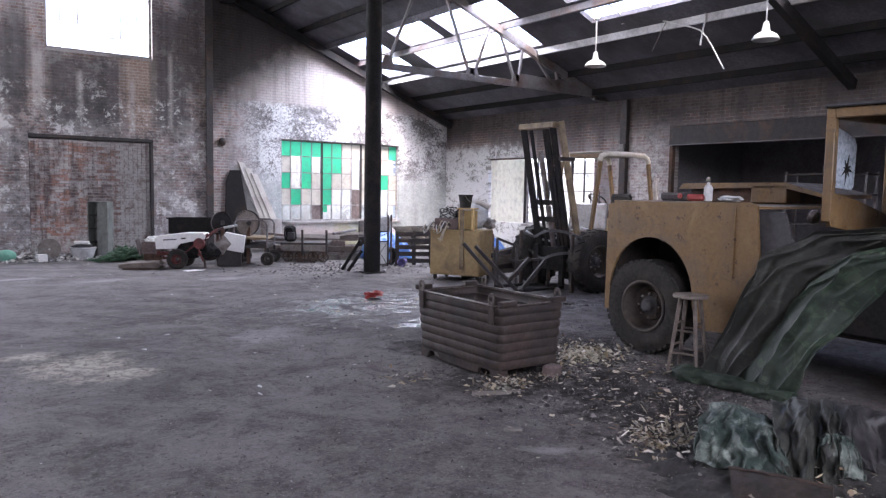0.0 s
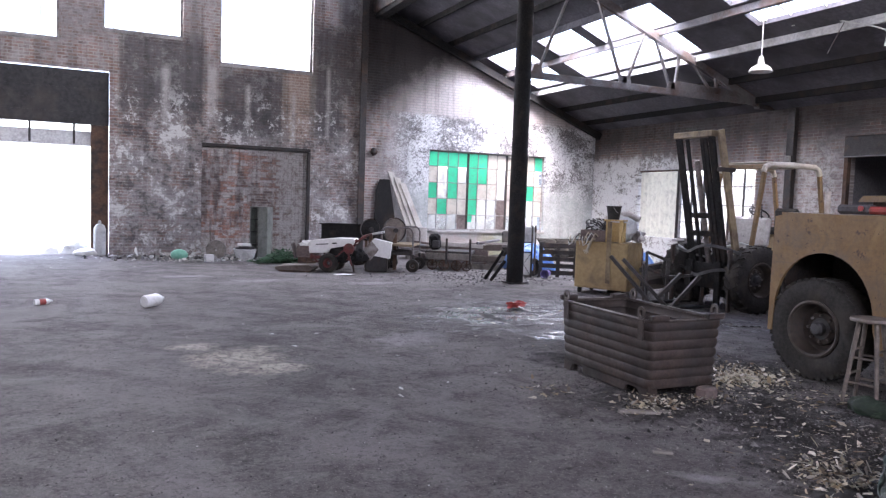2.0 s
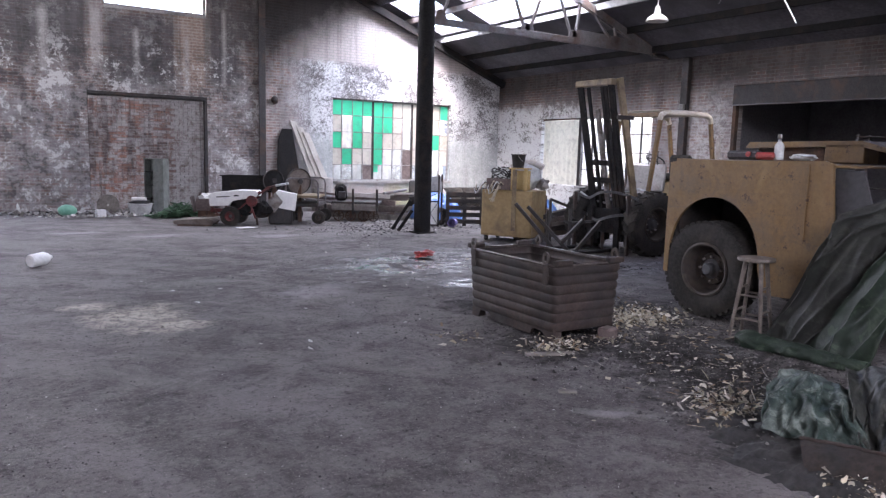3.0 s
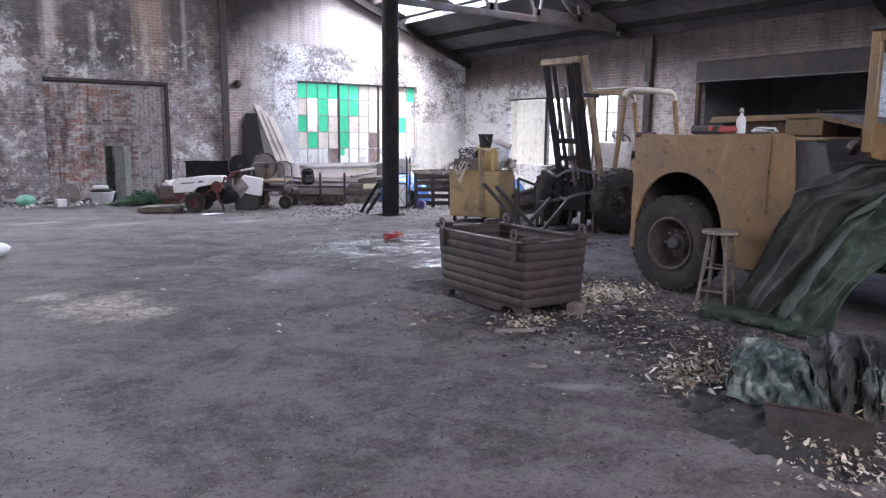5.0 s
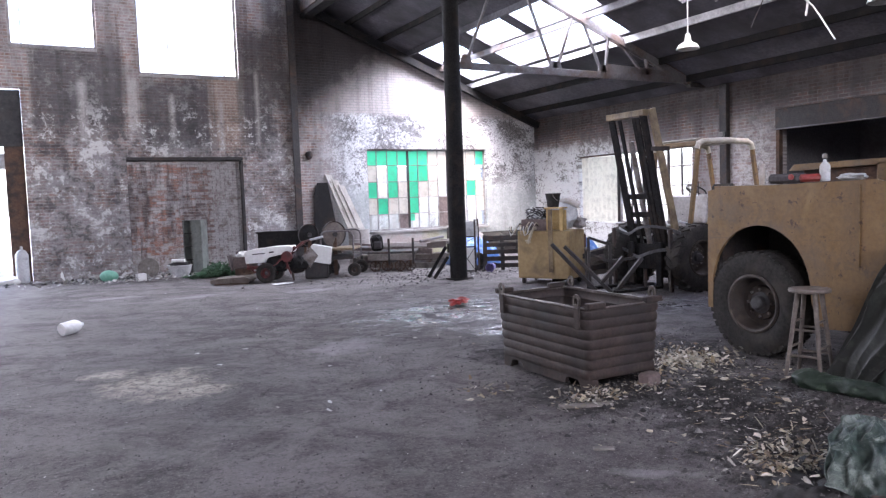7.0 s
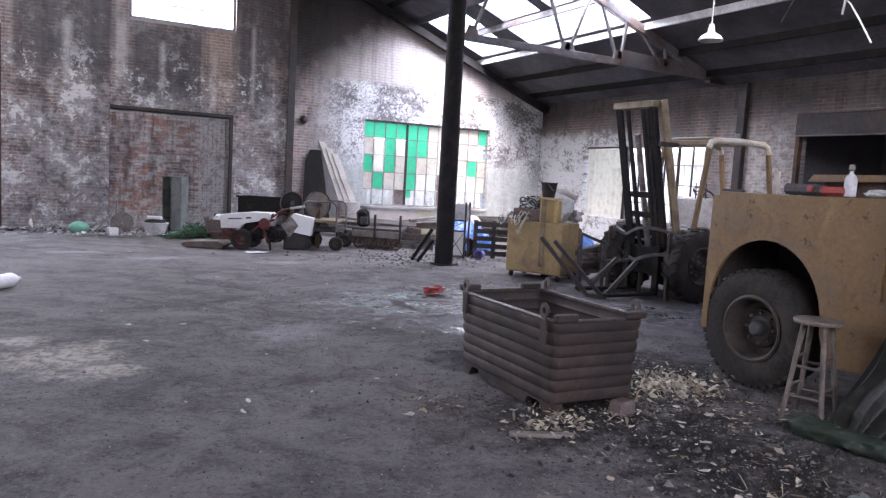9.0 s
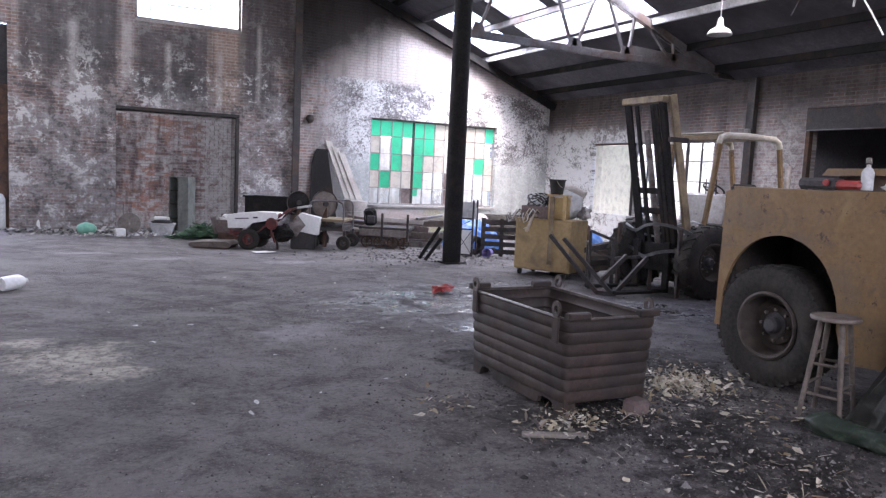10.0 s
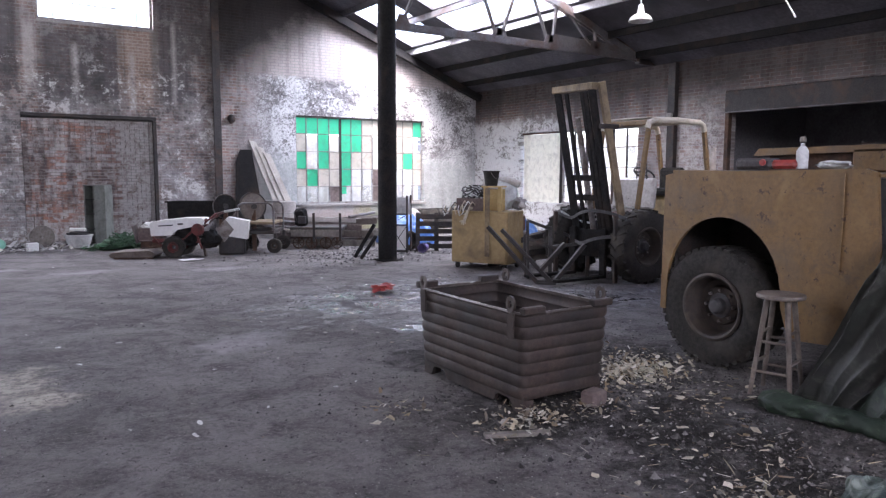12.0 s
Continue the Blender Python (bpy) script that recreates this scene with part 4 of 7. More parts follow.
def tyre(t, c, r, width, axis_m, lugs=34, rim_r=None, rim_mat="grey_panel", heavy=False):
    """A pneumatic tyre with tread blocks, a dished rim and a hub with nuts; its axle is local Z, the outer face at +Z."""
    rim_r = rim_r or r * 0.53
    w = width / 2
    m = Matrix.Translation(c) @ axis_m
    wheel = part("wheel", lathe(bmesh.new(), [(rim_r, -w * 0.8), (rim_r * 1.15, -w * 0.95), (r * 0.86, -w), (r * 0.955, -w * 0.86), (r * 0.985, -w * 0.5), (r * 0.985, w * 0.5),
                                              (r * 0.955, w * 0.86), (r * 0.86, w), (rim_r * 1.15, w * 0.95), (rim_r, w * 0.8)], m, 44, closed=True), M["rubber"], t)
    tread = bmesh.new()
    for k in range(lugs):
        for side in (-1, 1):
            a = (k + (0.5 if side > 0 else 0)) * math.tau / lugs
            mm = m @ Matrix.Rotation(a, 4, "Z") @ Matrix.Translation((r * (0.965 if heavy else 0.962), 0, side * w * 0.50)) @ Matrix.Rotation(side * (0.5 if heavy else 0.2), 4, "X")
            box(tread, (0, 0, 0), (r * (0.09 if heavy else 0.055), r * (0.085 if heavy else 0.105), w * 0.86), mm)
    part("tread", tread, M["rubber"], wheel)
    part("rim", lathe(bmesh.new(), [(rim_r * 1.02, w * 0.70), (rim_r * 1.05, w * 0.93), (rim_r * 0.98, w * 0.97), (rim_r * 0.92, w * 0.90), (rim_r * 0.86, w * 0.20), (rim_r * 0.80, -w * 0.05),
                                    (rim_r * 0.62, -w * 0.12), (rim_r * 0.58, w * 0.05), (rim_r * 0.38, w * 0.10)], m, 36, caps=False), M[rim_mat], wheel)
    part("hub", lathe(bmesh.new(), [(rim_r * 0.40, w * 0.0), (rim_r * 0.38, w * 0.16), (rim_r * 0.26, w * 0.22), (rim_r * 0.24, w * 0.55), (rim_r * 0.18, w * 0.66), (rim_r * 0.02, w * 0.68)], m, 24), M["grey_panel"], wheel)
    for k in range(8 if r > 0.3 else 0):
        a = k * math.tau / 8
        p = m @ Vector((rim_r * 0.48 * math.cos(a), rim_r * 0.48 * math.sin(a), w * 0.05))
        part("wheel_nut", rod(bmesh.new(), p, p + m.to_3x3() @ Vector((0, 0, w * 0.2)), r * 0.026, None, 6), M["steel_bare"], wheel)
    return wheel


M["cab_glass"] = surface("milky crazed glass", (0.34, 0.40, 0.45), (0.46, 0.52, 0.56), (0.24, 0.28, 0.32), 0.4, 6.0, 40, 0.3)


def wheel_loader():
    """The yellow machine: rear flank with its arch, wheel, hood, cab frame. Origin: foot of the flank's outer corner; x into the machine, -y along it."""
    t = thing("wheel_loader", "worn yellow wheel loader with dented panels and a broken cab window", "loader", pose(-1.28, -7.25, 0))
    arch = [(-0.58 + 0.545 * math.cos(a), 0.60 + 0.67 * math.sin(a) ** 0.9) for a in [math.pi * k / 18 for k in range(19)]]
    outline = [(0.02, 0.42), (0.018, 1.0), (0.010, 1.61), (-0.10, 1.635), (-1.70, 1.665), (-1.78, 1.64), (-1.84, 0.92), (-1.84, 0.40), (-1.20, 0.36), (-1.14, 0.55)] + \
              [(y, z) for y, z in sorted(arch, key=lambda q: q[0])] + [(-0.032, 0.42)]
    outline = [q for q in outline if q[0] < 0.05]
    part("flank", plate(bmesh.new(), outline, 0.035, YZX), M["yellow"], t)
    part("end_panel", box(bmesh.new(), (0.95, 0.0, 1.25), (1.85, 0.03, 0.74), None, 0.008), M["yellow"], t)
    part("deck", box(bmesh.new(), (0.9, -0.9, 1.645), (1.78, 1.74, 0.025), pose(0, 0, 0, 0.9), 0.005), M["yellow"], t)
    well = bmesh.new()
    box(well, (0.62, -0.54, 1.34), (0.9, 1.10, 0.04)), box(well, (0.72, -1.12, 0.95), (1.3, 0.04, 0.8)), box(well, (0.85, -0.55, 0.85), (0.04, 1.1, 1.0)), box(well, (0.9, -0.06, 0.95), (1.6, 0.04, 0.8))
    part("wheel_well", well, M["steel_dark"], t)
    part("seam", box(bmesh.new(), (-0.004, -1.56, 1.28), (0.012, 0.012, 0.70)), M["yellow"], t)
    part("grey_panel", plate(bmesh.new(), [(-1.76, 1.60), (-2.02, 1.58), (-2.22, 0.95), (-2.24, 0.42), (-1.86, 0.42), (-1.85, 0.92)], 0.03, Matrix.Translation((0.06, 0, 0)) @ YZX), M["grey_panel"], t)
    tyre(t, (0.155, -0.50, 0.505), 0.515, 0.31, pose(0, 0, 0, 0, -90, 0), 40, 0.275, "rim")
    tyre(t, (1.85, -0.50, 0.505), 0.515, 0.31, pose(0, 0, 0, 0, 90, 0), 40, 0.275, "rust")
    part("axle", rod(bmesh.new(), (0.28, -0.5, 0.50), (1.75, -0.5, 0.50), 0.09), M["rust"], t)
    part("chassis", box(bmesh.new(), (0.95, -2.5, 0.72), (1.3, 3.0, 0.5), None, 0.02), M["steel_dark"], t)
    part("rear_body", box(bmesh.new(), (0.95, -3.6, 0.95), (1.7, 2.6, 0.85), None, 0.03), M["soot_steel"], t)
    tyre(t, (0.17, -3.75, 0.505), 0.515, 0.31, pose(0, 0, 0, 0, -90, 0), 40, 0.275, "rust")
    # hood beam above the deck, with a block under its end
    hood_top = bmesh.new()
    plate(hood_top, [(0.06, 1.80), (0.0, 1.87), (-1.30, 1.885), (-1.74, 1.76), (-1.74, 1.72), (-1.26, 1.83), (-0.02, 1.80)], 1.1, Matrix.Translation((1.35, 0, 0)) @ YZX)
    part("hood", hood_top, M["yellow"], t)
    part("hood_block", box(bmesh.new(), (1.5, -1.12, 1.75), (0.3, 0.42, 0.20), None, 0.01), M["yellow"], t)
    part("hood_side", box(bmesh.new(), (1.9, -0.65, 1.73), (0.9, 1.2, 0.17), None, 0.01), M["rust"], t)
    # cab: posts, roof rails, front sheet, cracked pane
    Y, X = -2.24, 0.40
    cabf = [((X, Y, 1.50), (X, Y, 2.52)), ((X + 1.25, Y, 1.50), (X + 1.25, Y, 2.55)), ((X, Y - 1.5, 1.3), (X, Y - 1.5, 2.52)), ((X + 1.25, Y - 1.5, 1.3), (X + 1.25, Y - 1.5, 2.55))]
    for a, b in cabf:
        part("cab_post", bar(bmesh.new(), a, b, 0.075, 0.085, 0.008), M["yellow"], t)
    for a, b in (((X - 0.04, Y, 2.49), (X + 1.29, Y, 2.51)), ((X, Y - 0.04, 2.49), (X, Y - 1.54, 2.49)), ((X + 1.25, Y, 2.51), (X + 1.25, Y - 1.54, 2.51)), ((X, Y - 1.5, 2.49), (X + 1.25, Y - 1.5, 2.51))):
        part("roof_rail", bar(bmesh.new(), a, b, 0.08, 0.09, 0.008), M["yellow"], t)
    part("cab_roof", box(bmesh.new(), (X + 0.62, Y - 0.75, 2.555), (1.4, 1.6, 0.03), None, 0.01), M["grey_panel"], t)
    part("cab_front", plate(bmesh.new(), [(X - 0.03, 1.78), (X + 0.03, 1.46), (X + 1.25, 1.30), (X + 1.25, 1.55), (X + 0.55, 1.70)], 0.04, Matrix.Translation((0, Y - 0.02, 0)) @ XZY), M["yellow"], t)
    part("cab_back", box(bmesh.new(), (X + 0.62, Y - 1.5, 1.85), (1.2, 0.03, 1.2)), M["steel_dark"], t)
    part("window_pane", plate(bmesh.new(), [(X + 0.09, 1.86), (X + 0.07, 2.34), (X + 0.11, 2.38), (X + 0.47, 2.29), (X + 0.52, 2.23), (X + 0.50, 1.84), (X + 0.46, 1.80), (X + 0.13, 1.82)][::-1], 0.006,
                              Matrix.Translation((0, Y + 0.01, 0)) @ XZY), M["cab_glass"], t, "cracked milky blue cab window pane")
    for a, r in ((20, 0.09), (75, 0.14), (118, 0.10), (170, 0.07), (215, 0.12), (262, 0.16), (305, 0.10), (345, 0.13)):
        ca, sa = math.cos(radians(a)), math.sin(radians(a))
        part("crack", plate(bmesh.new(), [(X + 0.33 - 0.022 * sa, 2.0 + 0.022 * ca), (X + 0.33 + r * ca, 2.0 + r * sa), (X + 0.33 + 0.022 * sa, 2.0 - 0.022 * ca)], 0.003, Matrix.Translation((0, Y + 0.004, 0)) @ XZY), M["rubber"], t)
    part("seat_back", box(bmesh.new(), (X + 0.5, Y - 0.6, 1.80), (0.45, 0.12, 0.5), None, 0.05), M["rubber"], t)
    part("head_lamp", lathe(bmesh.new(), [(0.0, 0.0), (0.06, 0.0), (0.075, 0.03), (0.06, 0.06), (0.0, 0.075)], pose(0.52, -2.08, 1.53, -70, 20, 0), 16), M["steel_bare"], t)
    return t


wheel_loader()


def bottle(bm, r, h, m=None, n=18):
    return lathe(bm, [(r * 0.9, 0), (r, 0.02 * h), (r, 0.68 * h), (r * 0.75, 0.80 * h), (r * 0.35, 0.88 * h), (r * 0.35, 0.97 * h), (0.0, h)], m, n)


M["plastic_white"] = surface("scuffed white plastic", (0.62, 0.62, 0.60), (0.74, 0.74, 0.72), (0.42, 0.41, 0.39), 0.3, 5.0, 20, 0.45)
M["red"] = surface("faded red paint", (0.30, 0.035, 0.028), (0.22, 0.028, 0.024), (0.10, 0.04, 0.035), 0.35, 5.0, 20, 0.5)
M["red_dull"] = surface("grimy dark red paint", (0.13, 0.022, 0.020), (0.085, 0.018, 0.017), (0.03, 0.02, 0.018), 0.42, 6.0, 24, 0.7)
M["cloth_pale"] = surface("pale grey cloth", (0.40, 0.41, 0.41), (0.52, 0.53, 0.52), (0.26, 0.26, 0.26), 0.4, 6.0, 30, 0.9)
M["cloth_tan"] = surface("soiled cream leather", (0.34, 0.29, 0.22), (0.44, 0.39, 0.31), (0.16, 0.13, 0.10), 0.4, 8.0, 30, 0.85)
M["cloth_dark"] = surface("dark cloth", (0.035, 0.033, 0.035), (0.065, 0.06, 0.062), (0.10, 0.09, 0.09), 0.3, 5.0, 30, 0.95)


def lump(bm, size, seed, rough=0.35, m=None, sub=3):
    """A crumpled lump with its foot on z = 0."""
    made = bmesh.ops.create_icosphere(bm, subdivisions=sub, radius=1.0)["verts"]
    for v in made:
        d = v.co.normalized()
        k = 1 + rough * noise.noise(d * 1.7 + Vector((seed, 0, 0))) + rough * 0.6 * noise.noise(d * 4.3 + Vector((0, seed, 0)))
        v.co = Vector((d.x * size[0] * k, d.y * size[1] * k, max(0.0, (d.z * k * 0.5 + 0.5)) * size[2]))
    if m:
        bmesh.ops.transform(bm, matrix=m, verts=made)
    return bm


DECK = 1.665
o = thing("spray_bottle", "dusty white plastic bottle on the loader's deck", "bottle", pose(-1.06, -8.36, DECK))
part("body", bottle(bmesh.new(), 0.044, 0.20), M["cloth_pale"], o)
part("cap", lathe(bmesh.new(), [(0.02, 0.205), (0.024, 0.21), (0.02, 0.245), (0.0, 0.25)], n=12), M["wood_grey"], o)
o = thing("chainsaw_case", "dark red tool case lying on the loader's deck", "tool case", pose(-1.05, -7.98, DECK - 0.004, 0, 0, 88))
part("body", box(bmesh.new(), (0, 0, 0.045), (0.34, 0.16, 0.09), None, 0.025), M["cloth_dark"], o)
part("red_end", box(bmesh.new(), (-0.26, 0, 0.04), (0.22, 0.13, 0.07), None, 0.022), M["red"], o)
part("button", lathe(bmesh.new(), [(0.028, 0), (0.026, 0.012), (0, 0.014)], pose(-0.1, 0.08, 0.055, -90), 12), M["red"], o)
o = thing("work_glove", "pale crumpled work glove on the loader's deck", "glove", pose(-1.06, -8.62, DECK, 0, 0, 70))
part("glove", lump(bmesh.new(), (0.17, 0.07, 0.06), 3.1, 0.4), M["cloth_pale"], o)
o = thing("crumpled_rag", "pale rag lying on the loader's deck", "rag", pose(-0.80, -8.48, DECK, 0, 0, 30))
part("rag", lump(bmesh.new(), (0.11, 0.09, 0.05), 8.2, 0.45), M["cloth_pale"], o)

def stool(m):
    t = thing("wooden_stool", "tall scuffed wooden stool with a round seat", "stool", m)
    part("seat", lathe(bmesh.new(), [(0.0, 0.715), (0.13, 0.715), (0.165, 0.722), (0.17, 0.735), (0.165, 0.752), (0.13, 0.757), (0.0, 0.752)], n=30), M["wood_stool"], t)
    feet = [Vector((0.20 * math.cos(a), 0.20 * math.sin(a), 0)) for a in (math.pi / 4 + k * math.pi / 2 for k in range(4))]
    tops = [Vector((f.x * 0.5, f.y * 0.5, 0.72)) for f in feet]
    for f, q in zip(feet, tops):
        part("leg", rod(bmesh.new(), f, q, 0.016, 0.021, 12), M["wood_stool"], t)
    for k in range(4):
        for z in ((0.18, 0.40) if k % 2 else (0.25, 0.47)):
            a, b = feet[k].lerp(tops[k], z / 0.72), feet[(k + 1) % 4].lerp(tops[(k + 1) % 4], z / 0.72)
            part("rung", rod(bmesh.new(), a, b, 0.011, None, 10), M["wood_stool"], t)


stool(pose(-1.53, -8.53, 0.0, 0, 0, 14))


# green tarpaulins
def tarp_material(name, dark, light, dusty, amount):
    n = Nodes(name)
    v = n.local()
    crease = n.noise(v, 3.0, 8.0, 0.70, 0.6)
    dust = n.noise(v, 1.7, 6.0, 0.65, 0.8)
    rub = n.noise(v, 7.0, 9.0, 0.75, 1.0)
    col = n.mix(n.step(crease, 0.38, 0.64), dark, light)
    # pale patches: dust, and fold highlights put into the colour
    col = n.mix(n.math("MULTIPLY", n.step(dust, 0.50, 0.60), n.math("MULTIPLY", n.step(rub, 0.42, 0.56), amount)), col, dusty)
    col = n.mix(n.step(rub, 0.54, 0.60, 0.0, amount), col, dusty)
    weave = n.noise(v, 160.0, 2.0)
    line = n.node("ShaderNodeTexVoronoi", Vector=v, Scale=7.0).outputs["Distance"]
    n.bump(n.math("ADD", n.math("MULTIPLY", line, 0.9), n.math("ADD", n.math("MULTIPLY", rub, 0.5), n.math("MULTIPLY", weave, 0.03))), 0.45, 0.04)
    return n.done(col, n.step(rub, 0.35, 0.65, 0.46, 0.70))


M["tarp"] = tarp_material("dark olive woven tarpaulin", (0.008, 0.009, 0.008), (0.017, 0.019, 0.015), (0.060, 0.064, 0.053), 0.5)
M["tarp_green"] = tarp_material("green woven tarpaulin", (0.006, 0.015, 0.009), (0.013, 0.029, 0.016), (0.070, 0.10, 0.062), 0.5)
M["tarp_inside"] = tarp_material("silvery green tarpaulin lining", (0.010, 0.022, 0.017), (0.026, 0.045, 0.037), (0.17, 0.20, 0.18), 0.7)
M["tarp_grey"] = tarp_material("dusty grey sheet", (0.012, 0.012, 0.013), (0.026, 0.025, 0.026), (0.075, 0.071, 0.071), 0.5)


def cloth(name, nu, nv, place, mat, parent, thick=0.006):
    """A sheet with thickness over a grid, place(u, v) in 0..1."""
    bm = bmesh.new()
    g0 = [[bm.verts.new(place(i / nu, j / nv)) for j in range(nv + 1)] for i in range(nu + 1)]
    for i in range(nu):
        for j in range(nv):
            bm.faces.new((g0[i][j], g0[i + 1][j], g0[i + 1][j + 1], g0[i][j + 1]))
    bm.normal_update()
    g1 = [[bm.verts.new(v.co - v.normal * thick) for v in row] for row in g0]
    for i in range(nu):
        for j in range(nv):
            bm.faces.new((g1[i][j], g1[i][j + 1], g1[i + 1][j + 1], g1[i + 1][j]))
    edge = [(i, 0) for i in range(nu)] + [(nu, j) for j in range(nv)] + [(i, nv) for i in range(nu, 0, -1)] + [(0, j) for j in range(nv, 0, -1)]
    for (a, b), (c, d) in zip(edge, edge[1:] + edge[:1]):
        bm.faces.new((g0[a][b], g0[c][d], g1[c][d], g1[a][b]))
    return part(name, bm, mat, parent, smooth=1.2)


def facet(u, v, seed):
    """Flat facets between straight creases, about -0.5 to 0.5."""
    return noise.voronoi((u, v, seed))[0][0] - 0.45


def ridge(q):
    """A narrow crest once in every unit of q."""
    return (1 - min(1.0, abs(2 * (q - math.floor(q)) - 1) * 2.2)) ** 1.5 if abs(2 * (q - math.floor(q)) - 1) < 0.4545 else 0.0


def along(pts, s):
    k = min(int(s * (len(pts) - 1)), len(pts) - 2)
    return Vector(pts[k]).lerp(Vector(pts[k + 1]), s * (len(pts) - 1) - k)


t1 = thing("draped_tarpaulin", "dark green tarpaulin draped over the loader down to the floor", "tarpaulin")
LEFT = [(-1.50, -8.68, 0.02), (-1.46, -9.00, 0.62), (-1.40, -9.34, 1.20), (-1.33, -9.72, 1.42), (-1.25, -10.25, 1.48), (-1.2, -11.0, 1.52)]
RIGHT = [(-1.80, -9.72, 0.02), (-1.66, -9.90, 0.42), (-1.55, -10.12, 0.78), (-1.46, -10.40, 1.12), (-1.36, -10.80, 1.30), (-1.3, -11.3, 1.40)]


def drape(u, v, pull=0.0, seed=0.0):
    p = along(LEFT, v).lerp(along(RIGHT, v), u)
    fold = 0.035 * math.sin(u * 7 + 2.0 * v + 1.8 * noise.noise((u * 2, v * 2, 7 + seed))) 
    crumple = 0.018 * (1 - 2.4 * abs(noise.noise((u * 4.5, v * 5, 3 + seed)))) + 0.10 * facet(u * 2.0, v * 3.6, seed) + 0.035 * facet(u * 4.4, v * 9, seed + 2) 
    crumple += 0.055 * ridge(u * 3.1 + 0.7 * v + 0.5 * noise.noise((u * 2, v * 3, seed))) + 0.03 * ridge(u * 5.3 - 1.6 * v + 0.8 * noise.noise((u * 3, v * 4, seed + 4)))
    d = fold * (0.4 + 0.6 * (1 - v)) + crumple + pull * min(1.0, 0.35 + 1.3 * v, 2.6 * (1.02 - v) + 0.2)
    return p + Vector((-d, 0.35 * d, 0.10 * max(0, d) if p.z > 0.1 else 0.05 * abs(d)))


def back_sheet(u, v):
    return drape(0.60 * u, v, 0.05 - 0.24 * max(0.0, (u - 0.40) / 0.60) ** 0.8)


def front_sheet(u, v):
    return drape(0.50 + 0.52 * u, v, 0.15 * math.sin(math.pi * min(1.0, 0.22 + 0.8 * u)), 11.0)


cloth("back_sheet", 70, 90, back_sheet, M["tarp"], t1)
cloth("front_sheet", 70, 90, front_sheet, M["tarp_green"], t1, 0.008)
t2 = thing("tarpaulin_tail", "rolled edge of the green tarpaulin trailing on the floor", "tarpaulin")


def tail(u, v):
    p = Vector((-1.84, -8.66, 0)).lerp(Vector((-1.74, -9.75, 0)), u)
    a = math.pi * (1.18 - 1.36 * v)
    r = 0.078 * min(1.0, 0.70 + 3.0 * u) * (1 - 0.30 * u) * (1 + 0.30 * noise.noise((u * 5, v * 2, 0)) + 0.22 * (1 - 3 * abs(noise.noise((u * 9, v * 5, 3)))))
    return p + Vector((-0.05 + 1.15 * r * math.cos(a) + 0.05 * noise.noise((u * 3, 0, 2)), 0.0, max(0.008, 0.055 * (1 - 0.3 * u) + r * math.sin(a))))


cloth("sheet", 60, 24, tail, M["tarp_green"], t2)
t3 = thing("tarpaulin_heap", "crumpled green and silver tarpaulin heaped on dark soil", "tarpaulin")


def curve_through(pts, s):
    """Catmull-Rom through the points."""
    n = len(pts) - 1
    k = min(int(s * n), n - 1)
    f = s * n - k
    a, b, c, d = (Vector(pts[min(max(q, 0), n)]) for q in (k - 1, k, k + 1, k + 2))
    return 0.5 * ((2 * b) + (c - a) * f + (2 * a - 5 * b + 4 * c - d) * f * f + (3 * b - a - 3 * c + d) * f ** 3)


def crumpled(rows, seed, folds=0.03, waves=9.0, crease=0.035):
    """A slack sheet hung over a few rows of supports, with folds running down it."""
    def place(u, v):
        p = curve_through([curve_through(r, u) for r in rows], v)
        d = folds * math.sin(u * waves + 2.0 * noise.noise((u * 2, v * 1.5, seed))) * (1 - 0.5 * v)
        d += 0.5 * crease * (1 - 2.6 * abs(noise.noise((u * 2.6, v * 3.0, seed)))) + 1.9 * crease * facet(u * 4.0, v * 3.6, seed + 3) + 0.8 * crease * facet(u * 9.0, v * 8.0, seed + 4) + 0.3 * crease * (1 - 3.0 * abs(noise.noise((u * 12, v * 12, seed + 5))))
        d += 0.9 * crease * ridge(u * 2.6 + 1.1 * v + 0.7 * noise.noise((u * 3, v * 3, seed))) + 0.6 * crease * ridge(u * 4.2 - 2.3 * v + 0.9 * noise.noise((u * 3, v * 4, seed + 9)))
        side = 0.4 * crease * noise.noise((u * 9, v * 9, seed + 7))
        return Vector((p.x - 0.75 * d + side, p.y - 0.30 * d - side, max(0.015, p.z + 0.55 * d)))
    return place


cloth("grey_sheet", 70, 70, crumpled([[(-3.10, -10.80, 0.08), (-3.05, -10.98, 0.05), (-2.9, -11.25, 0.04)], [(-2.76, -10.36, 0.30), (-2.64, -10.70, 0.29), (-2.5, -11.05, 0.24)], [(-2.35, -10.2, 0.22), (-2.2, -10.6, 0.2), (-2.1, -11.0, 0.15)], [(-2.05, -10.15, 0.02), (-1.95, -10.6, 0.02), (-1.9, -11.0, 0.02)]], 2.0, 0.03, 6.0, 0.05), M["tarp_grey"], t3)
cloth("dark_folds", 90, 70, crumpled([[(-3.74, -10.70, 0.11), (-3.66, -10.82, 0.11), (-3.48, -10.92, 0.08)], [(-3.46, -10.50, 0.27), (-3.38, -10.68, 0.29), (-3.24, -10.78, 0.28)], [(-3.02, -10.22, 0.33), (-2.87, -10.42, 0.37), (-2.72, -10.52, 0.30)], [(-2.65, -10.08, 0.10), (-2.45, -10.2, 0.1), (-2.35, -10.4, 0.1)]], 4.0, 0.035, 19.0, 0.045), M["tarp"], t3)
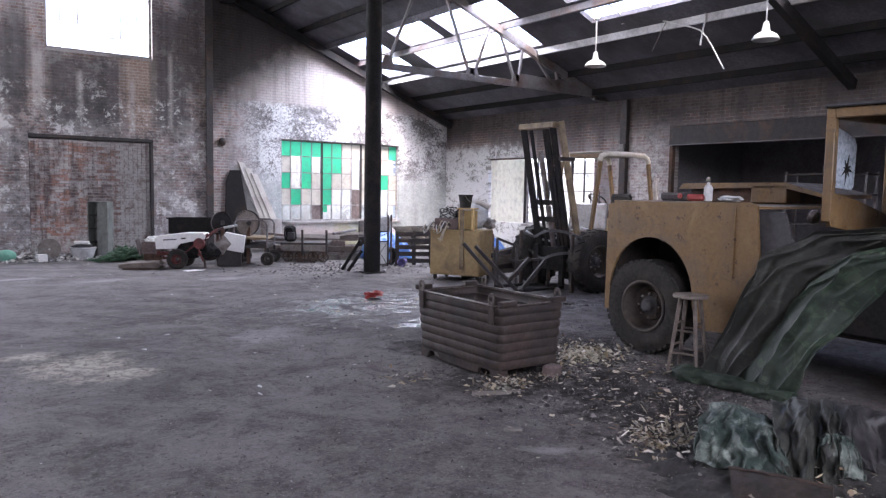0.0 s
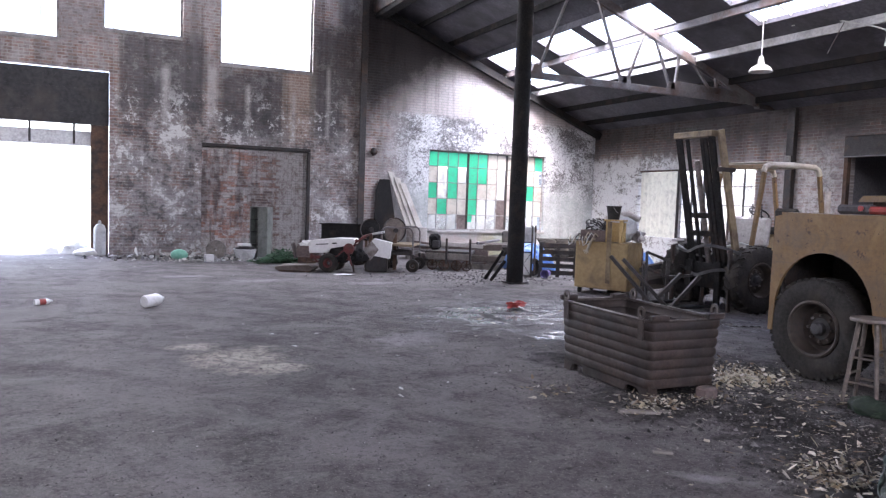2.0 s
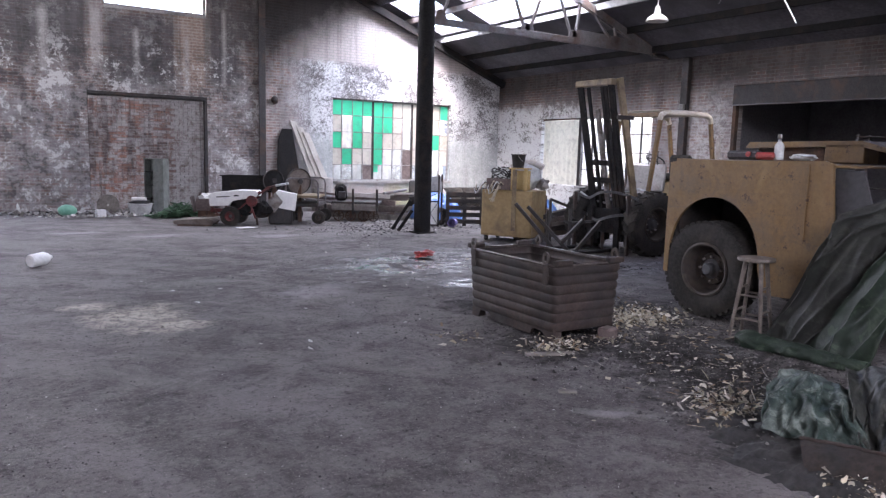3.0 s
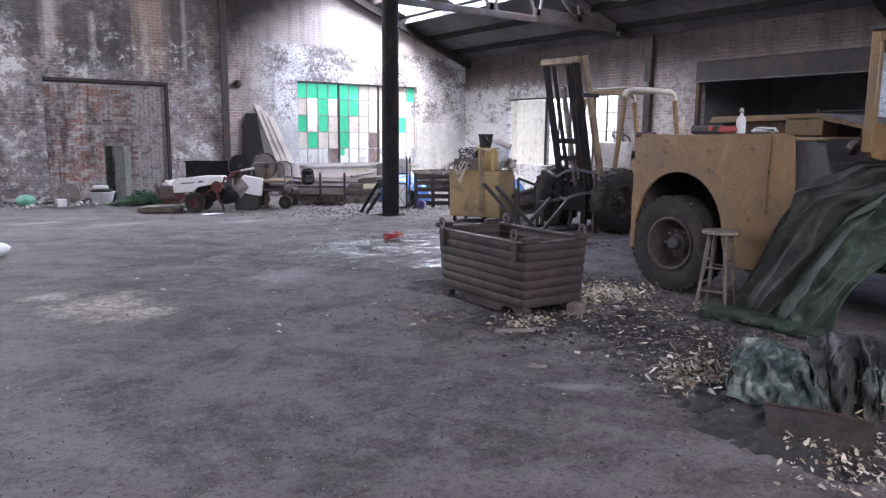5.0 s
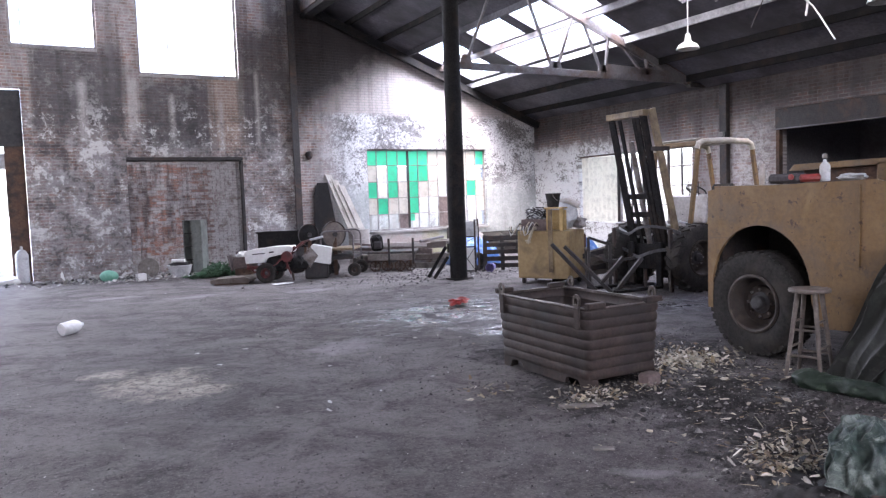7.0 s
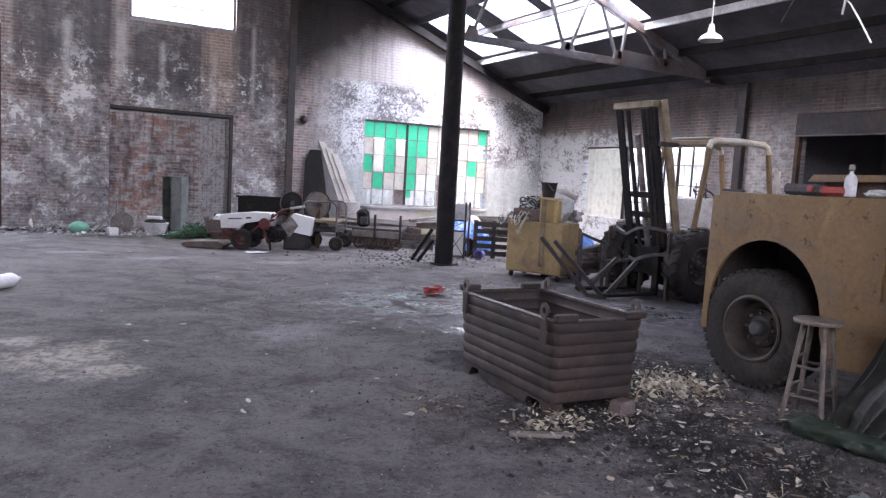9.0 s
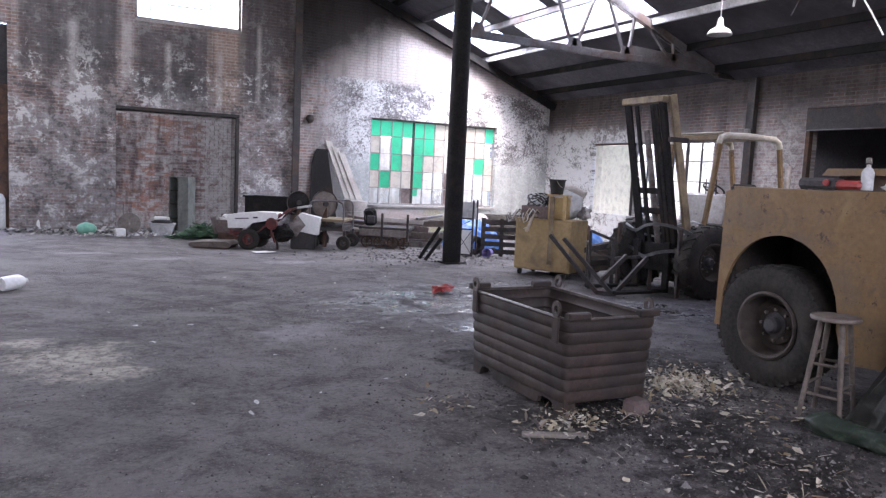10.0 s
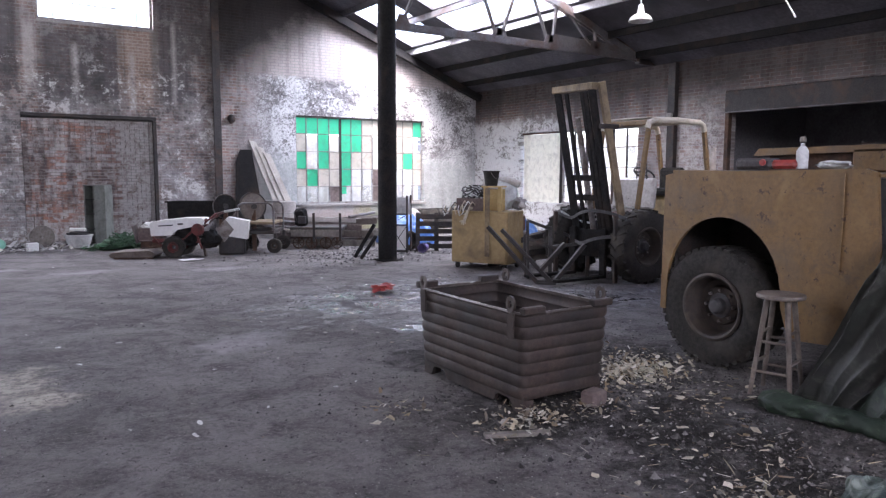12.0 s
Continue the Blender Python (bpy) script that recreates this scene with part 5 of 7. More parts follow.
cloth("silver_sheet", 80, 70, crumpled([[(-3.85, -10.21, 0.09), (-3.81, -10.50, 0.11), (-3.74, -10.76, 0.13)], [(-3.68, -10.11, 0.25), (-3.58, -10.36, 0.28), (-3.53, -10.57, 0.26)], [(-3.32, -9.99, 0.31), (-3.22, -10.2, 0.30), (-3.22, -10.45, 0.25)], [(-3.05, -10.0, 0.12), (-2.98, -10.2, 0.12), (-3.0, -10.4, 0.1)]], 5.0, 0.014, 14.0, 0.045), M["tarp_inside"], t3)
cloth("folded_end", 50, 50, crumpled([[(-3.50, -10.78, 0.12), (-3.42, -10.88, 0.12), (-3.30, -10.96, 0.10)], [(-3.38, -10.72, 0.28), (-3.30, -10.79, 0.31), (-3.20, -10.84, 0.28)], [(-3.14, -10.60, 0.20), (-3.08, -10.66, 0.20), (-3.02, -10.72, 0.18)]], 9.0, 0.025, 12.0, 0.03), M["tarp_inside"], t3)
M["soil"] = surface("black loose soil", (0.011, 0.0105, 0.0105), (0.026, 0.0245, 0.024), (0.042, 0.039, 0.037), 0.35, 3.0, 30, 0.95, 0.0, 0.8)
soil = bmesh.new()
bmesh.ops.create_grid(soil, x_segments=100, y_segments=100, size=1.0)
for v in soil.verts:
    r = v.co.length
    h = 0.16 * max(0, 1 - r * r * (1 + 0.6 * noise.noise((v.co.x * 2, v.co.y * 2, 4)))) + 0.035 * noise.noise((v.co.x * 6, v.co.y * 6, 1)) + 0.022 * noise.noise((v.co.x * 17, v.co.y * 17, 2)) + 0.012 * noise.noise((v.co.x * 41, v.co.y * 41, 2))
    v.co = Vector((-3.30 + v.co.x * 1.0, -10.55 + v.co.y * 0.9, h - 0.02 - 0.05 * max(0, r - 0.8)))
tagged(part("soil_heap", soil, M["soil"], smooth=1.2), "low heap of black loose soil on the floor", "soil", kind="stuff")
M["rust_dark"] = surface("brown rusted plate", (0.016, 0.0125, 0.011), (0.032, 0.023, 0.019), (0.012, 0.011, 0.0105), 0.45, 5.0, 45, 0.85, 0.1, 0.5)
bent_plate = thing("rusty_plate", "dark brown rusted curved steel plate leaning on the soil", "steel plate")


def bent(u, v):
    a = Vector((-4.07, -10.62, 0.015)).lerp(Vector((-3.87, -11.05, 0.015)), u)
    b = Vector((-3.89, -10.46, 0.17 - 0.03 * (1 - u))).lerp(Vector((-3.76, -10.99, 0.17)), u)
    p = a.lerp(b, v)
    bulge = 0.045 * math.sin(math.pi * v) + 0.02 * math.sin(math.pi * u) + 0.006 * noise.noise((u * 6, v * 5, 1))
    return p + Vector((-0.8 * bulge, -0.3 * bulge, 0.5 * bulge + 0.006 * noise.noise((u * 9, v, 4)) * v))


cloth("plate", 40, 16, bent, M["rust_dark"], bent_plate, 0.012)
part("lip", pipe(bmesh.new(), [bent(k / 12, 1.0) + Vector((0, 0, 0.004)) for k in range(13)], 0.011), M["bin"], bent_plate)

# ---------------------------------------------------------------- forklift, cabinet and scrap round the column
M["tan_wood"] = surface("tan painted wood", (0.36, 0.25, 0.10), (0.45, 0.33, 0.15), (0.18, 0.12, 0.06), 0.35, 3.0, 24, 0.7)
M["tan_dull"] = surface("dull tan mast paint", (0.17, 0.125, 0.07), (0.23, 0.175, 0.105), (0.07, 0.05, 0.035), 0.45, 3.0, 24, 0.75)
M["bare_wood"] = surface("pale bare planks", (0.36, 0.335, 0.30), (0.46, 0.43, 0.40), (0.22, 0.20, 0.18), 0.4, 2.0, 22, 0.85)
M["rust_brown"] = surface("brown-grey scuffed deck steel", (0.10, 0.082, 0.070), (0.15, 0.125, 0.108), (0.06, 0.045, 0.038), 0.4, 4.0, 30, 0.8)
M["white_paint"] = surface("scuffed white machine paint", (0.66, 0.66, 0.64), (0.76, 0.76, 0.74), (0.40, 0.38, 0.35), 0.25, 4.0, 20, 0.4)
M["guard"] = surface("dusty faded guard paint", (0.40, 0.36, 0.29), (0.52, 0.48, 0.41), (0.24, 0.17, 0.09), 0.36, 3.0, 20, 0.55)
M["blue"] = surface("blue plastic sheet", (0.045, 0.12, 0.34), (0.08, 0.19, 0.45), (0.30, 0.40, 0.55), 0.35, 5.0, 20, 0.45)
M["locker"] = surface("grey-green locker paint", (0.13, 0.145, 0.13), (0.19, 0.205, 0.185), (0.07, 0.065, 0.06), 0.4, 2.5, 20, 0.6)
M["green_net"] = surface("dark green netting", (0.016, 0.055, 0.022), (0.035, 0.105, 0.045), (0.012, 0.02, 0.012), 0.4, 8.0, 40, 0.7)
M["seat_grey"] = surface("grey sheet cowl", (0.27, 0.25, 0.24), (0.36, 0.34, 0.32), (0.15, 0.12, 0.10), 0.35, 3.0, 20, 0.5, 0.2)


def forklift():
    """Origin on the floor under the cab; it faces -x."""
    t = thing("forklift", "old forklift with a tilted black mast and a yellow overhead guard", "forklift", pose(2.2, -3.5, 0))
    foot, head = -0.45, -1.05
    mast = part("mast_header", box(bmesh.new(), (head, 0, 2.87), (0.12, 0.86, 0.10), None, 0.01), M["tan_dull"], t)
    for y in (0.36, -0.36):
        part("outer_rail", bar(bmesh.new(), (foot, y, 0.12), (head, y, 2.86), 0.10, 0.075, 0.008), M["soot_steel"], t)
    for y in (0.12, -0.20, 0.27, -0.28):
        part("inner_rail", bar(bmesh.new(), (foot - 0.05, y, 0.2), (head - 0.04, y, 2.80), 0.07, 0.035, 0.006), M["soot_steel"], t)
    part("rail_guard", bar(bmesh.new(), (foot - 0.02, -0.47, 0.95), (head + 0.08, -0.47, 2.93), 0.05, 0.13, 0.006), M["tan_dull"], t)
    part("guard_bracket", box(bmesh.new(), (head + 0.26, -0.47, 2.30), (0.36, 0.06, 0.07), None, 0.006), M["bin"], t)
    for z in (0.45, 1.25, 1.55):
        f = foot + (head - foot) * (z - 0.12) / 2.74
        part("cross_member", box(bmesh.new(), (f, 0, z), (0.09, 0.70, 0.09), None, 0.008), M["soot_steel"], t)
    part("lift_cylinder", rod(bmesh.new(), (foot, 0.02, 0.3), (head + 0.1, 0.02, 2.45), 0.045, None, 14), M["steel_bare"], t)
    part("carriage", box(bmesh.new(), (foot - 0.16, 0, 0.55), (0.07, 1.0, 0.42), None, 0.01), M["soot_steel"], t)
    for y in (-0.32, 0.32):
        fk = bmesh.new()
        box(fk, (foot - 0.24, y, 0.42), (0.05, 0.12, 0.75), None, 0.008), box(fk, (foot - 0.72, y, 0.07), (0.95, 0.12, 0.045), None, 0.008)
        part("fork", fk, M["soot_steel"], t)
    for z, h, lean in ((1.0, 0.045, -0.82), (0.62, 0.05, -0.76)):
        def wavy(u, v, z=z, h=h, lean=lean):
            y = 0.72 - 1.5 * u
            return Vector((lean + 0.12 * math.sin(u * 6.5 + z) + 0.05 * noise.noise((u * 4, z, 1)), y, z + 0.07 * math.sin(u * 7.0 + z * 3) + h * (v - 0.5)))
        cloth("bent_guard", 40, 4, wavy, M["grey_panel"], t, 0.012)
    for y in (0.62, -0.66):
        part("guard_leg", bar(bmesh.new(), (-0.78, y, 0.02), (-0.80, y, 1.02), 0.05, 0.07, 0.008), M["bin"], t)
    part("chassis", box(bmesh.new(), (1.0, 0, 0.62), (2.3, 0.95, 0.55), None, 0.04), M["grey_panel"], t)
    part("counterweight", box(bmesh.new(), (2.15, 0, 0.85), (0.55, 1.05, 0.95), None, 0.10), M["yellow"], t)
    part("engine_hood", box(bmesh.new(), (1.45, 0, 1.08), (1.0, 0.86, 0.40), None, 0.05), M["yellow_pale"], t)
    part("cowl", box(bmesh.new(), (0.12, -0.05, 1.32), (0.12, 0.85, 0.50), pose(0, 0, 0, 0, 6, 0), 0.04), M["seat_grey"], t)
    part("seat", box(bmesh.new(), (1.0, 0, 1.32), (0.45, 0.5, 0.12), None, 0.04), M["rubber"], t)
    part("seat_back", box(bmesh.new(), (1.22, 0, 1.52), (0.12, 0.5, 0.40), None, 0.05), M["rubber"], t)
    part("steering_column", rod(bmesh.new(), (0.2, 0, 1.2), (0.52, 0, 1.60), 0.025), M["steel_dark"], t)
    wh = part("steering_wheel", lathe(bmesh.new(), [(0.17 + 0.014 * math.cos(k * math.tau / 8), 0.014 * math.sin(k * math.tau / 8)) for k in range(8)], pose(0.53, 0, 1.62, 0, 32, 0), 24, closed=True), M["steel_dark"], t)
    for k in range(3):
        a = k * math.tau / 3
        part("spoke", rod(bmesh.new(), (0.53, 0, 1.61), pose(0.53, 0, 1.62, 0, 32, 0) @ Vector((0.165 * math.cos(a), 0.165 * math.sin(a), 0)), 0.010, None, 6), M["steel_dark"], wh)
    for y in (-0.2, -0.1, 0.0):
        part("lever", rod(bmesh.new(), (0.25, y - 0.1, 1.5), (0.22, y - 0.12, 1.78), 0.009), M["steel_dark"], t)
    for y in (-0.48, 0.46):
        part("guard_post", bar(bmesh.new(), (-0.16, y, 1.0), (0.06, y, 2.38), 0.07, 0.07, 0.012), M["yellow"], t)
        part("guard_post", bar(bmesh.new(), (1.62, y, 1.0), (1.36, y, 2.38), 0.07, 0.07, 0.012), M["yellow"], t)
        part("roof_tube", pipe(bmesh.new(), [(0.02, y, 2.30), (0.06, y, 2.39), (0.16, y, 2.43), (0.7, y, 2.45), (1.25, y, 2.43), (1.34, y, 2.39), (1.38, y, 2.30)], 0.048, 10), M["guard"], t)
    part("roof_plate", box(bmesh.new(), (0.70, 0, 2.475), (1.22, 0.94, 0.02), None, 0.006), M["guard"], t)
    part("front_rail", box(bmesh.new(), (0.10, 0, 2.40), (0.07, 0.90, 0.08), None, 0.01), M["yellow"], t)
    for i in range(5):
        part("roof_bar", box(bmesh.new(), (0.18 + i * 0.25, 0, 2.44), (0.04, 0.92, 0.05), None, 0.006), M["guard"], t)
    tyre(t, (-0.30, -0.72, 0.545), 0.55, 0.30, pose(0, 0, 0, 90, 0, 0), 22, 0.28, "rim", True)
    tyre(t, (-0.30, 0.72, 0.545), 0.55, 0.30, pose(0, 0, 0, -90, 0, 0), 22, 0.28, "rust", True)
    tyre(t, (1.85, -0.60, 0.40), 0.40, 0.24, pose(0, 0, 0, 90, 0, 0), 24, 0.2, "rust")
    tyre(t, (1.85, 0.60, 0.40), 0.40, 0.24, pose(0, 0, 0, -90, 0, 0), 24, 0.2, "rust")
    part("front_axle", rod(bmesh.new(), (-0.30, -0.6, 0.54), (-0.30, 0.6, 0.54), 0.08), M["rust"], t)
    part("rear_axle", rod(bmesh.new(), (1.85, -0.5, 0.40), (1.85, 0.5, 0.40), 0.06), M["rust"], t)
    part("exhaust", pipe(bmesh.new(), [(1.9, -0.28, 1.2), (1.9, -0.28, 1.95), (1.9, -0.28, 2.05)], 0.05, 12), M["seat_grey"], t)
    part("hose", pipe(bmesh.new(), [(-0.75, 0.55, 1.02), (-0.6, 0.4, 0.88), (-0.45, 0.2, 0.84), (-0.4, -0.1, 1.02), (-0.3, -0.4, 1.12), (-0.1, -0.48, 1.06)], 0.018), M["cloth_pale"], t)


forklift()

# yellow cabinet with its load
CAB = pose(0.93, -2.22, 0, 0, 0, 28)
cb = thing("tool_cabinet", "faded tan-yellow steel cabinet on castors", "cabinet", CAB)
part("body", box(bmesh.new(), (0.34, 0.50, 0.545), (0.68, 1.04, 0.87), None, 0.012), M["yellow_pale"], cb)
part("door", box(bmesh.new(), (-0.008, 0.50, 0.545), (0.016, 0.98, 0.80), None, 0.006), M["yellow_pale"], cb)
part("upright_board", box(bmesh.new(), (-0.026, 0.34, 0.80), (0.02, 0.085, 1.14), None, 0.004), M["tan_dull"], cb)
for x in (0.08, 0.60):
    for y in (0.06, 0.94):
        part("castor", lathe(bmesh.new(), [(0.0, -0.02), (0.055, -0.02), (0.06, 0.0), (0.055, 0.02), (0.0, 0.02)], pose(x, y, 0.06, 90), 14), M["rubber"], cb)
        part("castor_fork", box(bmesh.new(), (x, y, 0.095), (0.05, 0.06, 0.05)), M["steel_dark"], cb)
TOP = 0.98


def on_cab(x, y, z=TOP, rz=0.0):
    return CAB @ pose(x, y, z, 0, 0, rz)


o = thing("wooden_stand", "tan wooden frame standing on the cabinet", "frame", on_cab(0.10, 0.30, TOP + 0.002))
for y in (-0.13, 0.13):
    part("upright", box(bmesh.new(), (0, y, 0.20), (0.05, 0.07, 0.40), None, 0.005), M["tan_wood"], o)
part("shelf", box(bmesh.new(), (0.04, 0, 0.41), (0.24, 0.36, 0.025), None, 0.004), M["tan_wood"], o)
part("back_board", box(bmesh.new(), (0.13, 0, 0.19), (0.02, 0.33, 0.36), None, 0.004), M["tan_wood"], o)
o = thing("bucket", "black plastic bucket on the wooden frame", "bucket", on_cab(0.12, 0.34, TOP + 0.427))
part("body", lathe(bmesh.new(), [(0.0, 0.0), (0.10, 0.0), (0.135, 0.23), (0.145, 0.23), (0.145, 0.25), (0.13, 0.25), (0.095, 0.015), (0.0, 0.015)], n=24), M["rubber"], o)
part("handle", pipe(bmesh.new(), [(0.14 * math.cos(a), -0.05 - 0.06 * math.sin(a), 0.235 - 0.12 * math.sin(a)) for a in [math.pi * k / 10 for k in range(11)]], 0.005, 6), M["steel_bare"], o)
o = thing("parts_crate", "brown crate of cables and scrap on the cabinet", "crate", on_cab(0.34, 0.74, TOP + 0.002, 8))
part("tray", panel([-0.25, 0.25], [-0.24, 0.24], [], 0.02, lambda u, v, w: (u, v, w)), M["pane_board"], o)
for c, s in (((-0.25, 0, 0.11), (0.02, 0.5, 0.2)), ((0.25, 0, 0.11), (0.02, 0.5, 0.2)), ((0, -0.25, 0.11), (0.48, 0.02, 0.2)), ((0, 0.25, 0.11), (0.48, 0.02, 0.2))):
    part("side", box(bmesh.new(), c, s, None, 0.004), M["pane_board"], o)
rng = random.Random(4)
for k in range(22):
    a, b = rng.uniform(0, 6.28), rng.uniform(0.1, 0.27)
    part("cable", pipe(bmesh.new(), [(b * math.cos(a + i * 0.6), b * math.sin(a + i * 0.6) * 0.9, 0.20 + 0.09 * math.sin(i * 0.9 + k) + 0.007 * k) for i in range(8)], 0.011, 6), M[("cloth_pale", "cloth_dark", "rubber")[k % 3]], o)
for k in range(5):
    part("scrap", box(bmesh.new(), (rng.uniform(-0.16, 0.16), rng.uniform(-0.16, 0.16), 0.20 + 0.02 * k), (0.30, 0.03, 0.02), pose(0, 0, 0, 4, 6, rng.uniform(0, 180)), 0.003), M["steel_dark"], o)
o = thing("work_gloves", "pale leather glove and looped cords hanging over the cabinet's edge", "glove", on_cab(-0.035, 0.66, TOP - 0.19))
g1 = bmesh.new()
pipe(g1, [(0.10, 0.02, 0.235), (0.0, 0.02, 0.24), (-0.035, 0.03, 0.19), (-0.045, 0.06, 0.09), (-0.04, 0.09, 0.02)], 0.028, 8)
for dy, dz in ((-0.03, -0.05), (0.0, -0.07), (0.03, -0.06), (0.055, -0.02)):
    pipe(g1, [(-0.04, 0.09 + dy * 0.4, 0.03), (-0.045, 0.095 + dy, 0.03 + dz * 0.6), (-0.04, 0.10 + dy * 1.15, 0.03 + dz)], 0.011, 6)
part("glove", g1, M["cloth_tan"], o)
rng = random.Random(40)
for k in range(9):
    y0 = rng.uniform(-0.10, 0.34)
    part("cord", pipe(bmesh.new(), [(0.18, y0, 0.26), (0.05, y0 + 0.02, 0.30 + rng.uniform(0, 0.07)), (-0.03, y0 + 0.05, 0.25), (-0.05, y0 + 0.07, rng.uniform(0.14, 0.2)), (-0.05, y0 + 0.13, rng.uniform(0.10, 0.17)), (-0.03, y0 + 0.17, 0.22), (0.06, y0 + 0.2, 0.27)], 0.010, 6), M[("cloth_tan", "cloth_pale", "rubber")[k % 3]], o)
o = thing("canvas_bag", "grey canvas sack with a tan roll on the cabinet", "sack", on_cab(0.50, 0.30, TOP + 0.002))
part("sack", lump(bmesh.new(), (0.24, 0.27, 0.50), 1.7, 0.22), M["cloth_pale"], o)
part("roll", pipe(bmesh.new(), [(-0.16, 0.28, 0.42), (-0.08, 0.12, 0.51), (0, -0.1, 0.53), (0.02, -0.30, 0.44)], 0.06, 10), M["bare_wood"], o)
o = thing("machine_part", "grey metal machine part on the cabinet", "machine part", on_cab(0.55, 0.02, TOP + 0.002))
part("casting", lump(bmesh.new(), (0.09, 0.12, 0.22), 6.1, 0.5), M["steel_bare"], o)

# flat bars of a folded frame lying against the cabinet
F12 = -33.5


def lean_frame(m, name, label, bars, w, mat, category):
    t = thing(name, label, category, m)
    for a, b in bars:
        part("bar", bar(bmesh.new(), a, b, w, w * 0.8, 0.003), M[mat], t)
    return t


lean_frame(pose(0.66, -3.73, 0, 0, 0, F12), "folded_trestle", "black flat steel bars folded into a V", [
    ((-0.99, 0.25, 0.83), (-0.28, 0.05, 0.04)), ((-0.79, 0.20, 0.79), (-0.06, 0.0, 0.03)), ((-0.24, 0.02, 0.20), (0.13, 0.10, 0.60)), ((-0.03, 0.0, 0.04), (0.42, 0.10, 0.58)), ((-0.30, 0.03, 0.04), (0.0, 0.0, 0.03))], 0.07, "steel_dark", "steel frame")
lean_frame(pose(1.05, -3.25, 0, 0, 0, F12), "tubular_chair", "dark bent steel seat frame beside the forklift", [
    ((-0.40, 0, 0.0), (-0.42, 0, 0.90)), ((-0.42, 0, 0.90), (-0.05, 0.1, 0.76)), ((-0.40, 0, 0.62), (-0.05, 0.1, 0.48)), ((-0.05, 0.1, 0.0), (-0.05, 0.1, 0.80)), ((-0.05, 0.1, 0.48), (0.55, 0.2, 0.54)), ((0.55, 0.2, 0.0), (0.55, 0.2, 0.56)), ((-0.4, 0.3, 0.0), (-0.42, 0.3, 0.7)), ((-0.42, 0.3, 0.7), (-0.42, 0, 0.7))], 0.055, "steel_dark", "steel frame")
o = thing("scrap_box", "rust-brown steel box behind the forklift forks", "box", pose(2.0, -0.9, 0, 0, 0, F12))
part("body", box(bmesh.new(), (0, 0, 0.42), (0.62, 0.5, 0.84), None, 0.015), M["rust"], o)
rng = random.Random(9)
for k in range(16):
    o = thing("scrap_plank", "grey broken plank in the scrap pile", "plank", pose(1.75 + rng.uniform(-0.25, 0.3), -1.55 + rng.uniform(-0.5, 0.25), 0.0, 0, 0, F12 + rng.uniform(-35, 35)), "scrap planks")
    part("plank", bar(bmesh.new(), (-0.5, 0, 0.03 + 0.026 * k), (0.5, 0, 0.05 + 0.030 * k + rng.uniform(0, 0.18)), 0.03, 0.09, 0.004), M[("wood_grey", "steel_dark", "pane_board")[k % 3]], o)

# beside the column: braced crate, black pallet, tyres, blue sheet
o = thing("angle_iron_stand", "black angle-iron frame with crossed braces and a white panel", "steel frame", pose(0.86, 1.20, 0, 0, 0, F12 - 12))
for x in (-0.18, 0.18):
    for y in (0, 0.3):
        part("upright", box(bmesh.new(), (x, y, 0.58), (0.035, 0.035, 1.16)), M["steel_dark"], o)
for z in (0.03, 0.56, 0.78):
    part("rail", box(bmesh.new(), (0, 0, z), (0.33, 0.03, 0.03)), M["steel_dark"], o)
for a, b in (((-0.17, -0.005, 0.05), (0.17, -0.005, 0.54)), ((0.17, -0.012, 0.05), (-0.17, -0.012, 0.54)), ((-0.17, -0.005, 0.58), (0.17, -0.005, 0.76))):
    part("brace", bar(bmesh.new(), a, b, 0.022, 0.01), M["steel_dark"], o)
part("lower_panel", box(bmesh.new(), (0, 0.12, 0.29), (0.32, 0.015, 0.48)), M["white_paint"], o)
part("upper_panel", box(bmesh.new(), (0, 0.15, 0.96), (0.36, 0.02, 0.36), pose(0, 0, 0, -8), 0.004), M["cloth_pale"], o)
o = thing("wooden_pallet", "black-stained pallet standing on edge", "pallet", pose(1.68, 1.05, 0, -8, 0, F12))
for i in range(5):
    part("slat", box(bmesh.new(), (0, 0, 0.10 + i * 0.155), (0.86, 0.02, 0.10), None, 0.004), M["steel_dark"], o)
for x in (-0.39, 0, 0.39):
    part("bearer", box(bmesh.new(), (x, 0.05, 0.40), (0.09, 0.08, 0.80), None, 0.004), M["steel_dark"], o)


def loose_tyre(m, r, w, label):
    t = thing("old_tyre", label, "tyre", m, "loose tyres")
    part("tyre", lathe(bmesh.new(), [(r * 0.58, -w / 2), (r * 0.9, -w / 2), (r, -w / 4), (r, w / 4), (r * 0.9, w / 2), (r * 0.58, w / 2), (r * 0.62, w / 4), (r * 0.85, 0.0), (r * 0.62, -w / 4)], None, 28, closed=True), M["rubber"], t)


loose_tyre(pose(1.28, 1.45, 0.20, 90, 0, 10), 0.20, 0.14, "small black tyre standing upright beside the frame")
for k, (x, y, r) in enumerate(((4.7, 6.6, 0.42), (5.3, 6.65, 0.40), (5.9, 6.6, 0.42))):
    loose_tyre(pose(x + 0.05, y - 0.16, 0.42, 0, 0, 0), r, 0.27, "dusty black tyre stacked on another by the end wall")
    loose_tyre(pose(x, y - 0.2, 0.14, 0, 0, 0), r, 0.28, "dusty black tyre lying flat by the end wall")
loose_tyre(pose(3.25, 6.15, 0.40, 90, 0, 60), 0.40, 0.22, "grey dusty tyre standing under the window")
o = thing("blue_sheet", "crumpled blue plastic sheet on the scrap pile", "plastic sheet", pose(1.95, 2.75, 0))
